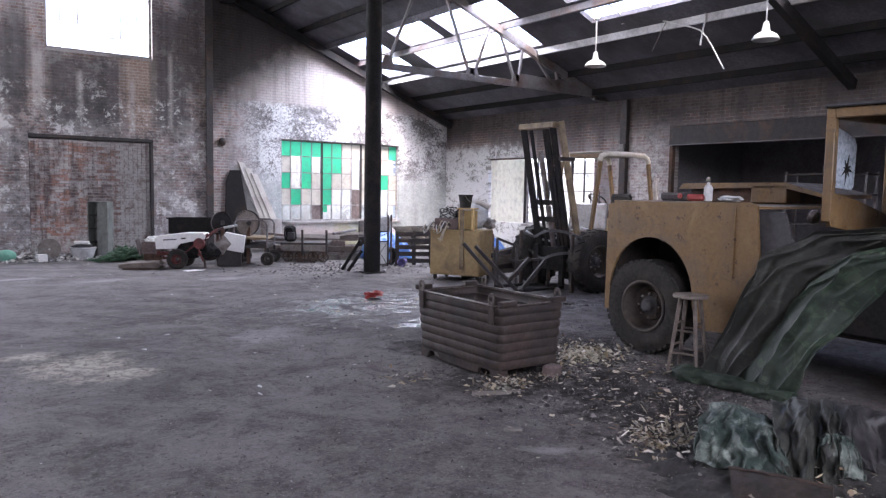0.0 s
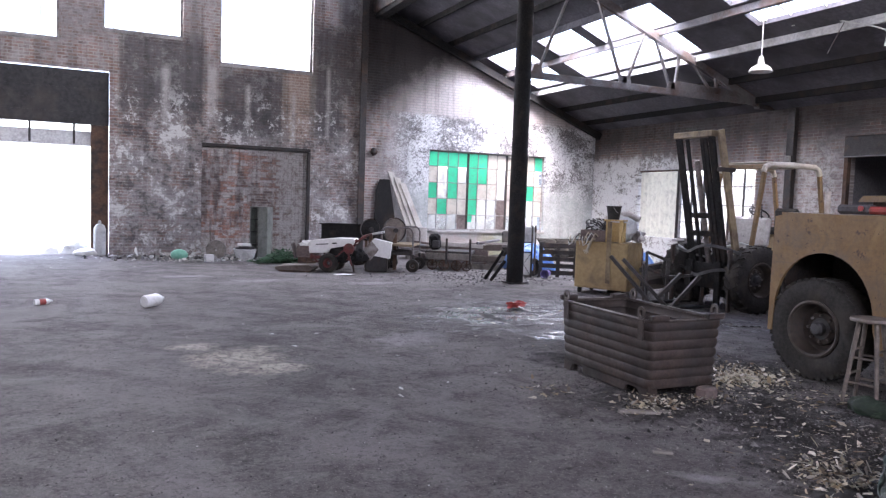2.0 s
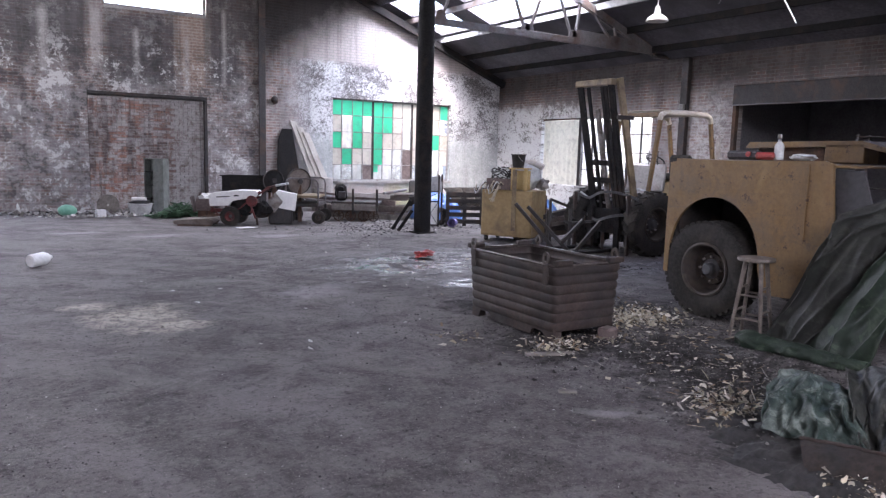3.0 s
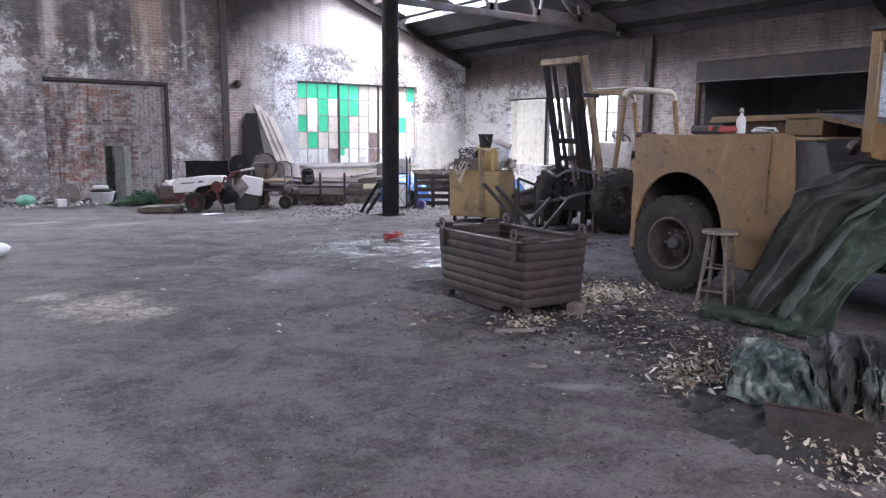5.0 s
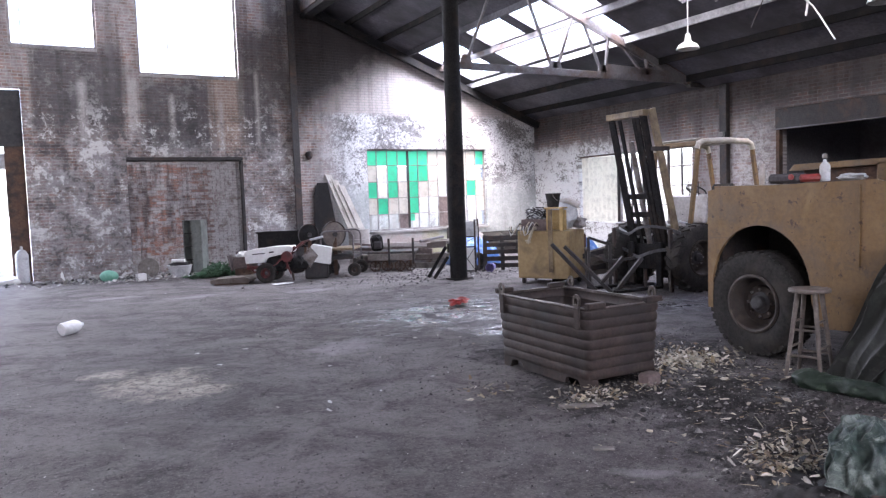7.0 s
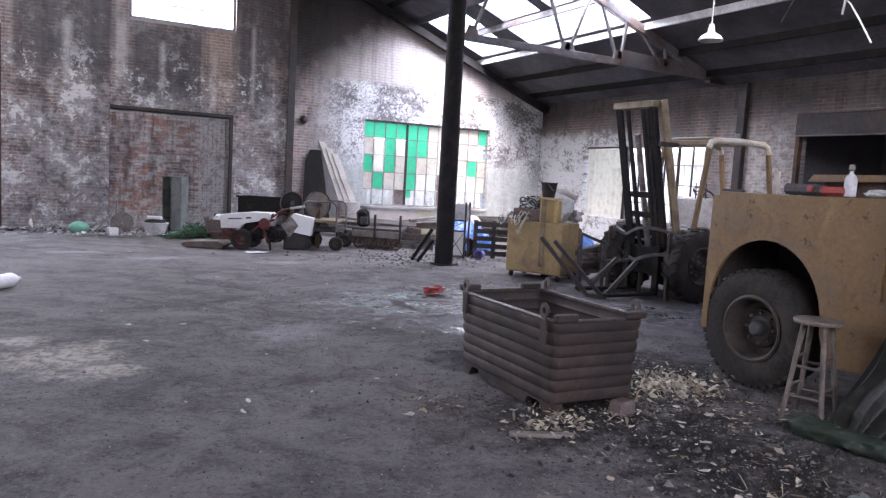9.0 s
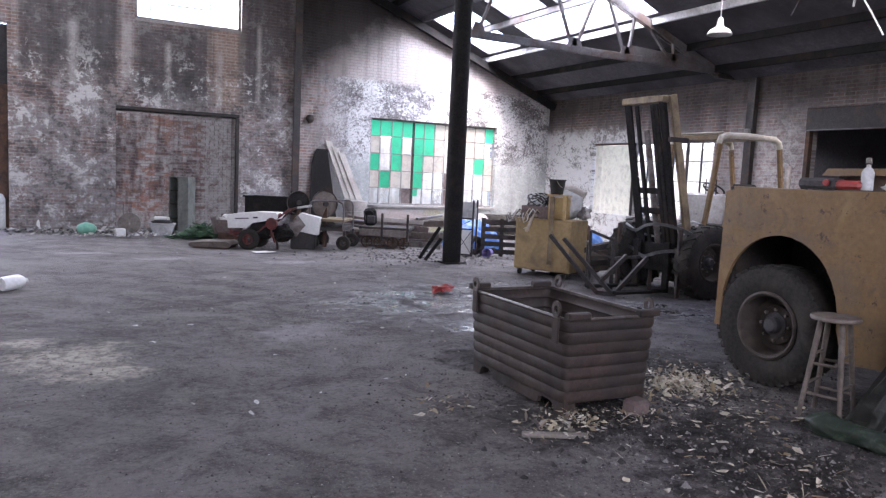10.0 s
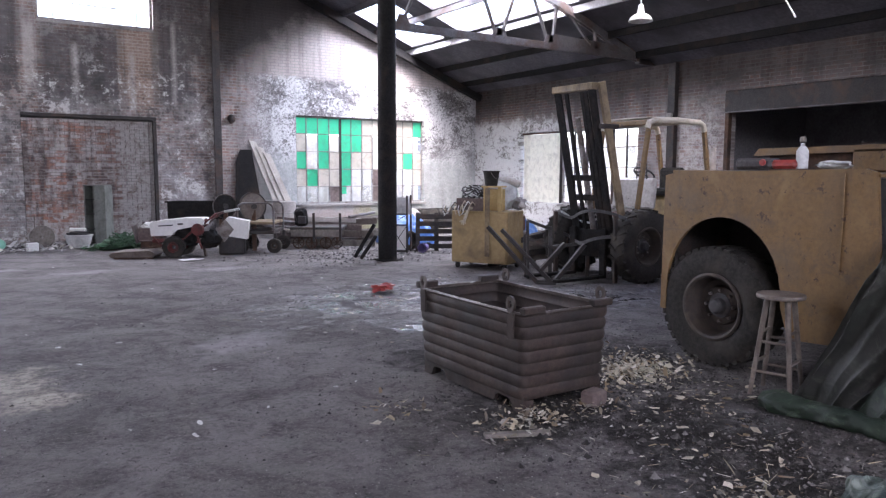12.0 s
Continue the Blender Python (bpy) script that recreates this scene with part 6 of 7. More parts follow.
cloth("sheet", 50, 40, lambda u, v: Vector(((u - 0.5) * 1.1, (v - 0.5) * 0.9, 0.03 + 0.62 * math.sin(math.pi * v) ** 0.4 * math.sin(math.pi * u) ** 0.3 + 0.09 * noise.noise((u * 7, v * 6, 2)) + 0.04 * noise.noise((u * 17, v * 15, 2)))), M["blue"], o)
o = thing("blue_sheet", "crumpled blue plastic sheet beside the scrap box", "plastic sheet", pose(3.0, 0.3, 0))
cloth("sheet", 40, 40, lambda u, v: Vector(((u - 0.5) * 1.3, (v - 0.5) * 0.9, 0.03 + 0.72 * math.sin(math.pi * v) ** 0.3 * math.sin(math.pi * u) ** 0.3 + 0.08 * noise.noise((u * 7, v * 6, 5)))), M["blue"], o)
M["violet"] = surface("violet plastic", (0.16, 0.13, 0.32), (0.24, 0.20, 0.42), (0.10, 0.09, 0.2), 0.3, 5.0, 20, 0.5)
o = thing("plastic_tub", "violet plastic tub lying by the pallet", "tub", pose(1.36, 1.02, 0.09, 90, 0, -50))
part("body", lathe(bmesh.new(), [(0.0, -0.12), (0.07, -0.12), (0.09, 0.12), (0.10, 0.12), (0.10, 0.135), (0.085, 0.135), (0.065, -0.105), (0.0, -0.105)], n=18), M["violet"], o)
rng = random.Random(12)
for k in range(11):
    a = pose(0.75 + rng.uniform(-0.7, 0.5), 3.6 + rng.uniform(-0.5, 0.7), 0.0, 0, 0, F12 + rng.uniform(-14, 14) + (60 if k % 5 == 4 else 0))
    if k % 3 == 0:
        o = thing("steel_pipe", "grey steel pipe in a loose pile by the column", "pipe", a, "pipes and planks by the column")
        part("pipe", pipe(bmesh.new(), [(-1.1, 0, 0.10 + 0.05 * k), (1.1, 0, 0.06 + 0.03 * k)], 0.035, 10), M["truss"], o)
    else:
        o = thing("loose_plank", "grey plank in a loose pile by the column", "plank", a, "pipes and planks by the column")
        part("plank", bar(bmesh.new(), (-1.0, 0, 0.05 + 0.05 * k), (1.0, 0, 0.03 + 0.035 * k + (0.25 if k == 7 else 0)), 0.03, 0.13, 0.004), M["wood_grey" if k % 2 else "pane_board"], o)
for a, b in (((-0.44, 0.34, 0.04), (-0.17, 0.24, 0.46)), ((-0.42, 0.62, 0.04), (-0.14, 0.36, 0.66))):
    o = thing("leaning_bar", "sooty timber leaning on the column", "bar", group="leaning bars")
    part("bar", bar(bmesh.new(), a, b, 0.07, 0.06, 0.008), M["soot_steel"], o)
rng = random.Random(77)
for k in range(16):
    a = pose(0.95 + rng.uniform(-0.45, 0.35), 3.9 + rng.uniform(-0.6, 0.8), 0.0, 0, 0, F12 + rng.uniform(-22, 22) + (75 if k % 4 == 3 else 0))
    z0, z1 = 0.05 + 0.038 * k, 0.04 + 0.034 * k + rng.uniform(-0.02, 0.16)
    half = rng.uniform(0.5, 1.05)
    if k % 2:
        o = thing("steel_pipe", "grey steel pipe in a loose pile by the column", "pipe", a, "pipes and planks by the column")
        part("pipe", pipe(bmesh.new(), [(-half, 0, z0), (half, 0, z1)], rng.uniform(0.03, 0.055), 10), M[("truss", "wood_grey")[k % 4 == 1]], o)
    else:
        o = thing("loose_plank", "grey plank in a loose pile by the column", "plank", a, "pipes and planks by the column")
        part("plank", bar(bmesh.new(), (-half, 0, z0), (half, 0, z1), 0.035, rng.uniform(0.07, 0.14), 0.004), M[("wood_grey", "rust_brown", "bare_wood")[k % 3]], o)
o = thing("oil_drum", "grey-green oil drum lying under the window", "drum", pose(3.95, 6.2, 0.30, 0, 90, 25))
part("shell", lathe(bmesh.new(), [(0.0, -0.43), (0.28, -0.43), (0.295, -0.42), (0.285, -0.15), (0.30, -0.14), (0.285, -0.13), (0.285, 0.13), (0.30, 0.14), (0.285, 0.15), (0.295, 0.42), (0.28, 0.43), (0.0, 0.42)], n=28), M["seat_grey"], o)

# leaning boards against the wall right of the post
for k in range(3):
    o = thing("leaning_board", "pale grey board leaning against the wall", "board", pose(-0.20 + 0.17 * k, YB - 0.36 - 0.035 * k, 0.004, -7, 0, 0), "leaning boards")
    lean = 0.85
    part("board", plate(bmesh.new(), [(lean, 0.0), (lean + 0.19, 0.0), (0.19, 2.42 - 0.16 * k), (0.0, 2.46 - 0.16 * k)], 0.025, XZY), M["bare_wood"], o)
# black sheet added as the shadow left of the boards
o = thing("shadow_sheet", "black sheet standing in for the shadow beside the leaning boards", "panel", pose(-0.56, YB - 0.24, 0.0, -4, 0, 0))
part("sheet", plate(bmesh.new(), [(-0.10, 0.0), (0.74, 0.0), (0.42, 2.2), (0.12, 2.2), (0.0, 1.9)], 0.02, XZY), M["soot_steel"], o)
o = thing("steel_drum", "grey steel drum standing by the wall", "drum", pose(0.25, 5.9, 0))
part("shell", lathe(bmesh.new(), [(0.0, 0.0), (0.28, 0.0), (0.285, 0.3), (0.30, 0.31), (0.285, 0.32), (0.285, 0.6), (0.30, 0.61), (0.285, 0.62), (0.29, 0.88), (0.27, 0.88), (0.0, 0.86)], n=28), M["seat_grey"], o)

# two-wheeled tractor with a white hood
TR = pose(-3.09, 2.80, 0, 0, 0, F12)
o = thing("walking_tractor", "two-wheeled tractor with a white hood and red frame", "tractor", TR)
hood = bmesh.new()
plate(hood, [(-0.47, 0.40), (-0.08, 0.42), (0.02, 0.52), (0.52, 0.62), (0.56, 0.70), (0.50, 0.75), (0.10, 0.745), (-0.42, 0.68), (-0.49, 0.63)], 0.40, Matrix.Translation((0, -0.12, 0)) @ XZY)
part("hood", hood, M["white_paint"], o)
part("hood_mark", box(bmesh.new(), (-0.14, -0.124, 0.615), (0.28, 0.006, 0.022), pose(0, 0, 0, 0, -4, 0)), M["grey_panel"], o, "faded lettering strip")
part("hood_badge", box(bmesh.new(), (0.14, -0.124, 0.625), (0.10, 0.006, 0.03), pose(0, 0, 0, 0, -4, 0)), M["steel_dark"], o)
part("grille", box(bmesh.new(), (-0.470, 0.08, 0.50), (0.03, 0.36, 0.20), None, 0.006), M["red_dull"], o)
part("engine", lump(bmesh.new(), (0.26, 0.16, 0.36), 3.3, 0.35, pose(0.14, 0.06, 0.20)), M["soot_steel"], o)
part("gearbox", lump(bmesh.new(), (0.20, 0.14, 0.34), 8.3, 0.4, pose(0.62, 0.04, 0.16)), M["soot_steel"], o)
for a, b in (((-0.46, -0.05, 0.38), (-0.30, -0.05, 0.20)), ((-0.30, -0.05, 0.20), (0.16, -0.10, 0.36)), ((0.16, -0.10, 0.36), (0.60, -0.10, 0.74)), ((0.40, -0.12, 0.44), (0.50, -0.12, 0.16))):
    part("linkage", bar(bmesh.new(), a, b, 0.032, 0.032, 0.005), M["red_dull"], o)
part("frame", box(bmesh.new(), (0.0, 0.06, 0.30), (1.0, 0.12, 0.07), None, 0.01), M["red_dull"], o)
for y in (-0.06, 0.26):
    part("handle", pipe(bmesh.new(), [(0.0, y, 0.30), (0.45, y, 0.58), (0.75, y, 0.82), (0.98, y, 0.88)], 0.02, 8), M["red_dull"], o)
    part("grip", rod(bmesh.new(), (0.92, y, 0.866), (1.12, y, 0.905), 0.024), M["cloth_pale"], o)
part("gear_case", lathe(bmesh.new(), [(0.0, -0.05), (0.11, -0.05), (0.125, 0.0), (0.11, 0.05), (0.0, 0.05)], pose(0.42, -0.10, 0.53, 90), 20), M["red_dull"], o)
tyre(o, (0.0, -0.22, 0.205), 0.21, 0.13, pose(0, 0, 0, 90, 0, 0), 20, 0.10, "red_dull")
tyre(o, (0.0, 0.34, 0.205), 0.21, 0.13, pose(0, 0, 0, -90, 0, 0), 20, 0.10, "red_dull")
part("axle", rod(bmesh.new(), (0, -0.2, 0.2), (0, 0.32, 0.2), 0.03), M["rust"], o)
part("hitch", bar(bmesh.new(), (0.0, 0.06, 0.27), (-0.75, 0.06, 0.12), 0.06, 0.05, 0.006), M["rust"], o)
part("stand", bar(bmesh.new(), (0.46, 0.06, 0.30), (0.50, 0.06, 0.0), 0.04), M["steel_dark"], o)
o = thing("mower_deck", "flat brown-grey steel mower deck on the floor", "mower deck", TR @ pose(-0.72, -0.15, 0, 0, 0, 6))
part("deck", plate(bmesh.new(), [(-0.40, 0.03), (0.36, 0.03), (0.42, 0.09), (0.30, 0.155), (-0.36, 0.12), (-0.43, 0.08)], 0.60, Matrix.Translation((0, -0.30, 0)) @ XZY), M["rust_brown"], o)
part("skid", box(bmesh.new(), (0, -0.25, 0.015), (0.7, 0.05, 0.03)), M["rust"], o)
part("skid", box(bmesh.new(), (0, 0.25, 0.015), (0.7, 0.05, 0.03)), M["rust"], o)
o = thing("sheet_metal_cover", "bent white sheet-metal cover behind the tractor", "metal cover", TR @ pose(0.92, 0.35, 0, 0, 0, 8))
part("cover", plate(bmesh.new(), [(-0.36, 0.42), (0.30, 0.30), (0.34, 0.66), (-0.06, 0.74)], 0.30, XZY), M["white_paint"], o)
part("fold", plate(bmesh.new(), [(-0.42, 0.36), (-0.12, 0.26), (0.06, 0.50), (-0.10, 0.70)], 0.02, Matrix.Translation((0, -0.06, 0)) @ XZY), M["steel_bare"], o)
part("base", box(bmesh.new(), (0, 0.15, 0.18), (0.5, 0.24, 0.36), None, 0.02), M["steel_dark"], o)
o = thing("steel_trough", "long black steel trough behind the tractor", "trough", TR @ pose(-0.02, 1.35, 0))
tro = bmesh.new()
for c, s in (((0, -0.24, 0.83), (1.16, 0.02, 0.36)), ((0, 0.24, 0.83), (1.16, 0.02, 0.36)), ((-0.57, 0, 0.83), (0.02, 0.46, 0.36)), ((0.57, 0, 0.83), (0.02, 0.46, 0.36)), ((0, 0, 0.66), (1.16, 0.46, 0.02))):
    box(tro, c, s)
part("tank", tro, M["soot_steel"], o)
part("rim", box(bmesh.new(), (0, -0.26, 1.0), (1.24, 0.04, 0.03)), M["soot_steel"], o)
for x in (-0.5, 0.5):
    for y in (-0.2, 0.2):
        part("leg", box(bmesh.new(), (x, y, 0.33), (0.05, 0.05, 0.66)), M["rust"], o)
for dx, r in ((0.62, 0.24), (1.20, 0.28)):
    o = thing("steel_disc", "upright grey steel disc on an axle", "disc", TR @ pose(dx, 1.0, 0), "steel discs")
    part("disc", lathe(bmesh.new(), [(0.0, -0.012), (r * 0.35, -0.012), (r * 0.97, -0.05), (r, -0.04), (r * 0.36, 0.008), (0.0, 0.008)], pose(0, 0, 0.92, 90, 0, 38), 30), M["rust_brown" if r > 0.25 else "soot_steel"], o)
    part("hub", lathe(bmesh.new(), [(0.0, -0.07), (0.05, -0.07), (0.055, 0.05), (0.0, 0.05)], pose(0, 0, 0.92, 90, 0, 38), 16), M["steel_dark"], o)
    part("hoop", lathe(bmesh.new(), [(r * 0.97, -0.05), (r * 1.04, -0.055), (r * 1.04, -0.015), (r * 0.97, -0.02)], pose(0, 0, 0.92, 90, 0, 38), 30, closed=True), M["steel_dark"], o)
    part("stand", box(bmesh.new(), (0, 0.03, 0.42), (0.08, 0.06, 0.84)), M["rust"], o)
o = thing("open_crate", "dark open box of scrap with white papers", "crate", TR @ pose(-0.92, 1.0, 0, 0, 0, 10))
for c, s, r in (((-0.20, 0, 0.40), (0.02, 0.4, 0.36), -12), ((0.20, 0, 0.40), (0.02, 0.4, 0.36), 12), ((0, 0.2, 0.40), (0.40, 0.02, 0.36), 0), ((0, -0.2, 0.36), (0.40, 0.02, 0.24), 0), ((0, 0, 0.22), (0.40, 0.4, 0.02), 0)):
    part("side", box(bmesh.new(), c, s, pose(0, 0, 0, 0, r, 0)), M["pane_board"], o)
part("stand", box(bmesh.new(), (0, 0, 0.11), (0.34, 0.34, 0.21), None, 0.01), M["rust"], o)
part("papers", lump(bmesh.new(), (0.16, 0.12, 0.16), 5.5, 0.5, pose(0.02, 0, 0.44)), M["plastic_white"], o)

# platform cart with a hoop handle
o = thing("platform_cart", "steel platform cart with a hoop handle and wooden deck", "cart", pose(-1.55, 2.72, 0, 0, 0, F12))
part("deck", box(bmesh.new(), (0, 0.3, 0.60), (0.72, 0.9, 0.05), None, 0.006), M["tan_dull"], o)
part("frame", box(bmesh.new(), (0, 0.3, 0.42), (0.70, 0.85, 0.08), None, 0.01), M["steel_dark"], o)
for y in (-0.14, 0.74):
    part("hoop", pipe(bmesh.new(), [(-0.36, y, 0.40), (-0.36, y, 0.88), (-0.33, y, 0.96), (-0.26, y, 1.0), (0.26, y, 1.0), (0.33, y, 0.96), (0.36, y, 0.88), (0.36, y, 0.40)], 0.02, 8), M["truss"], o)
for x in (-0.30, 0.36):
    for y in (-0.10, 0.70):
        tyre(o, (x, y, 0.145), 0.15, 0.08, pose(0, 0, 0, 90, 0, 0), 16, 0.07, "steel_dark")
        part("wheel_fork", box(bmesh.new(), (x, y + 0.06, 0.26), (0.05, 0.03, 0.26)), M["steel_dark"], o)

# low flat cart with stakes
o = thing("stake_cart", "low dark wooden cart with iron wheels and stakes", "cart", pose(-0.12, 2.72, 0, 0, 0, F12))
part("deck", box(bmesh.new(), (-0.14, 0.4, 0.42), (1.10, 0.9, 0.07), None, 0.01), M["steel_dark"], o)
part("side_board", box(bmesh.new(), (-0.16, -0.06, 0.33), (1.02, 0.03, 0.15), None, 0.006), M["wood_grey"], o)
for x in (-0.18, 0.38):
    part("stake", box(bmesh.new(), (x, -0.08, 0.46), (0.05, 0.04, 0.60), None, 0.004), M["steel_dark"], o)
for x in (-0.52, -0.24, 0.06, 0.30):
    wv = part("iron_wheel", lathe(bmesh.new(), [(0.105, -0.02), (0.125, -0.02), (0.125, 0.02), (0.105, 0.02)], pose(x, -0.02, 0.125, 90), 22, closed=True), M["rust"], o)
    for k in range(4):
        a = k * math.pi / 4
        part("spoke", rod(bmesh.new(), (x + 0.11 * math.cos(a), -0.02, 0.125 + 0.11 * math.sin(a)), (x - 0.11 * math.cos(a), -0.02, 0.125 - 0.11 * math.sin(a)), 0.008, None, 6), M["rust"], wv)
    part("bracket", box(bmesh.new(), (x, 0.03, 0.25), (0.05, 0.04, 0.27)), M["rust"], o)
o = thing("duffel_bag", "black bag standing on the stake cart", "bag", pose(-0.12, 2.72, 0.456, 0, 0, F12) @ pose(-0.50, 0.3, 0))
part("bag", box(bmesh.new(), (0, 0, 0.19), (0.28, 0.20, 0.38), pose(0, 0, 0, 0, -6, 0), 0.06), M["soot_steel"], o)
part("pocket", box(bmesh.new(), (0.02, -0.11, 0.14), (0.18, 0.05, 0.18), None, 0.02), M["cloth_dark"], o)
part("strap", pipe(bmesh.new(), [(-0.10, -0.10, 0.12), (-0.14, -0.14, 0.30), (-0.04, -0.12, 0.38), (0.06, -0.10, 0.30)], 0.012, 6), M["cloth_dark"], o)

# along the foot of the end wall
o = thing("steel_locker", "narrow grey-green locker, open and dark inside", "locker", pose(-4.06, 6.05, 0, 0, 0, F12))
lk = bmesh.new()
for c, s in (((0.11, 0, 0.66), (0.24, 0.03, 1.32)), ((0.22, 0.18, 0.66), (0.02, 0.36, 1.32)), ((-0.02, 0.36, 0.66), (0.46, 0.02, 1.32)), ((-0.23, 0.18, 0.66), (0.02, 0.36, 1.32)), ((-0.02, 0.18, 1.31), (0.46, 0.36, 0.02)), ((-0.02, 0.18, 0.01), (0.46, 0.36, 0.02))):
    box(lk, c, s)
part("case", lk, M["locker"], o)
for z in (0.35, 0.68, 1.0):
    part("shelf", box(bmesh.new(), (-0.10, 0.18, z), (0.22, 0.33, 0.015)), M["steel_dark"], o)
o = thing("planter_tub", "white plastic tub full of dry soil", "tub", pose(-4.46, 5.65, 0, 0, 0, F12))
part("tub", lathe(bmesh.new(), [(0.0, 0.0), (0.17, 0.0), (0.24, 0.25), (0.26, 0.26), (0.25, 0.28), (0.22, 0.27), (0.0, 0.26)], pose(0, 0, 0) @ Matrix.Diagonal((1.2, 0.8, 1, 1)), 20), M["cloth_pale"], o)
part("soil", lump(bmesh.new(), (0.24, 0.15, 0.10), 2.2, 0.3, pose(0, 0, 0.25)), M["soil"], o)
o = thing("paper_roll", "white paper roll lying on the tub", "roll", pose(-4.46, 5.75, 0.36, 0, 90, F12))
part("roll", lathe(bmesh.new(), [(0.02, -0.16), (0.055, -0.16), (0.055, 0.16), (0.02, 0.16)], n=16, closed=True), M["plastic_white"], o)
o = thing("wooden_disc", "tan wooden cable disc leaning on the wall", "disc", pose(-5.14, 5.75, 0.24, 78, 0, F12 + 15))
part("disc", lathe(bmesh.new(), [(0.03, -0.03), (0.24, -0.03), (0.245, 0.0), (0.24, 0.03), (0.03, 0.03)], n=26, closed=True), M["wood_grey"], o)
part("peg", rod(bmesh.new(), (-0.14, 0.1, 0.0), (-0.15, 0.46, 0.0), 0.012), M["wood_grey"], o)
M["green_plastic"] = surface("pale green plastic", (0.12, 0.34, 0.24), (0.18, 0.42, 0.31), (0.09, 0.2, 0.15), 0.35, 5.0, 16, 0.5)
o = thing("plastic_ball", "pale green plastic float on the floor", "float", pose(-6.0, 5.65, 0))
part("ball", lump(bmesh.new(), (0.20, 0.16, 0.27), 1.1, 0.06), M["green_plastic"], o)
o = thing("paper_box", "white carton lying on its side", "carton", pose(-5.36, 5.3, 0, 0, 0, 12))
part("carton", box(bmesh.new(), (0, 0, 0.085), (0.20, 0.14, 0.17), None, 0.008), M["plastic_white"], o)
part("flap", box(bmesh.new(), (-0.16, -0.02, 0.06), (0.14, 0.13, 0.006), pose(0, 0, 0, 0, 20, 0)), M["cloth_pale"], o)
o = thing("garden_netting", "heap of tangled dark green netting", "netting", pose(-3.75, 4.85, 0))
gn = bmesh.new()
rng = random.Random(21)
for k in range(70):
    c = Vector((rng.gauss(0, 0.28), rng.gauss(0, 0.2), 0))
    top = max(0.06, 0.36 * math.exp(-(c.x / 0.4) ** 2))
    pipe(gn, [c + Vector((rng.uniform(-0.2, 0.2), rng.uniform(-0.15, 0.15), rng.uniform(0.01, top))) for i in range(6)], 0.012, 4)
part("net", gn, M["green_net"], o)
part("core", lump(bmesh.new(), (0.44, 0.28, 0.22), 4.4, 0.4), M["green_net"], o)

# scattered single things on the open floor
o = thing("plastic_jug", "white plastic jug lying on its side", "jug", pose(-7.0, -1.62, 0.092, 0, 86, 36))
part("body", lathe(bmesh.new(), [(0.0, -0.15), (0.08, -0.15), (0.088, -0.13), (0.088, 0.06), (0.06, 0.12), (0.025, 0.15), (0.025, 0.175), (0.0, 0.178)], n=20), M["plastic_white"], o)
part("handle", pipe(bmesh.new(), [(0.0, 0.075, 0.04), (0.0, 0.115, 0.06), (0.0, 0.09, 0.13), (0.0, 0.03, 0.14)], 0.014, 8), M["plastic_white"], o)
o = thing("drink_bottle", "small white bottle with a red label lying down", "bottle", pose(-8.4, -1.18, 0.045, 0, 88, 24))
part("body", bottle(bmesh.new(), 0.042, 0.24, Matrix.Translation((0, 0, -0.12))), M["plastic_white"], o)
part("wrapper", lathe(bmesh.new(), [(0.0425, -0.06), (0.044, -0.055), (0.044, 0.02), (0.0425, 0.025)], n=18), M["red"], o)
o = thing("red_rag", "crumpled red cloth on the wet floor", "rag", pose(-1.79, -2.93, 0.004))
part("rag", lump(bmesh.new(), (0.13, 0.09, 0.12), 9.9, 0.95), M["red"], o)
o = thing("paper_sheet", "white sheet of paper lying flat", "paper", pose(-3.1, 1.98, 0.016, 0, 0, 10))
cloth("sheet", 8, 6, lambda u, v: Vector(((u - 0.5) * 0.34, (v - 0.5) * 0.24, 0.012 * noise.noise((u * 3, v * 3, 1)) + 0.012)), M["plastic_white"], o, 0.002)
part("torn_scrap", box(bmesh.new(), (0.24, 0.02, 0.004), (0.1, 0.07, 0.004)), M["plastic_white"], o)
o = thing("short_plank", "grey splintered plank on the floor before the bin", "plank", pose(-3.70, -8.16, 0.0, 0, 0, -25))
part("plank", box(bmesh.new(), (0, 0, 0.014), (0.42, 0.06, 0.026), None, 0.005), M["wood_grey"], o)
o = thing("short_plank", "small grey wood offcut lying on the floor", "plank", pose(-4.22, -8.95, 0.0, 0, 0, -30))
part("plank", box(bmesh.new(), (0, 0, 0.01), (0.13, 0.04, 0.018), None, 0.004), M["wood_grey"], o)
o = thing("gas_cylinder", "pale gas cylinder beside the bay post", "cylinder", pose(-7.72, YB - 0.16, 0))
part("body", lathe(bmesh.new(), [(0.0, 0), (0.13, 0.01), (0.14, 0.05), (0.14, 0.66), (0.09, 0.76), (0.03, 0.79), (0.03, 0.86), (0, 0.87)], n=20), M["cloth_pale"], o)
for k, (x, y, s) in enumerate(((-8.3, YB + 0.5, 0.42), (-8.0, YB - 0.15, 0.28), (-8.75, YB + 0.9, 0.3))):
    o = thing("rubble_sack", "white sack of rubble in the bay doorway", "sack", pose(x, y, -0.03 if y < YB else -0.2), "rubble sacks")
    part("sack", lump(bmesh.new(), (s, s * 0.7, s * 0.75 + (0.2 if y > YB else 0)), 3.0 + k, 0.3), M["plastic_white"], o)

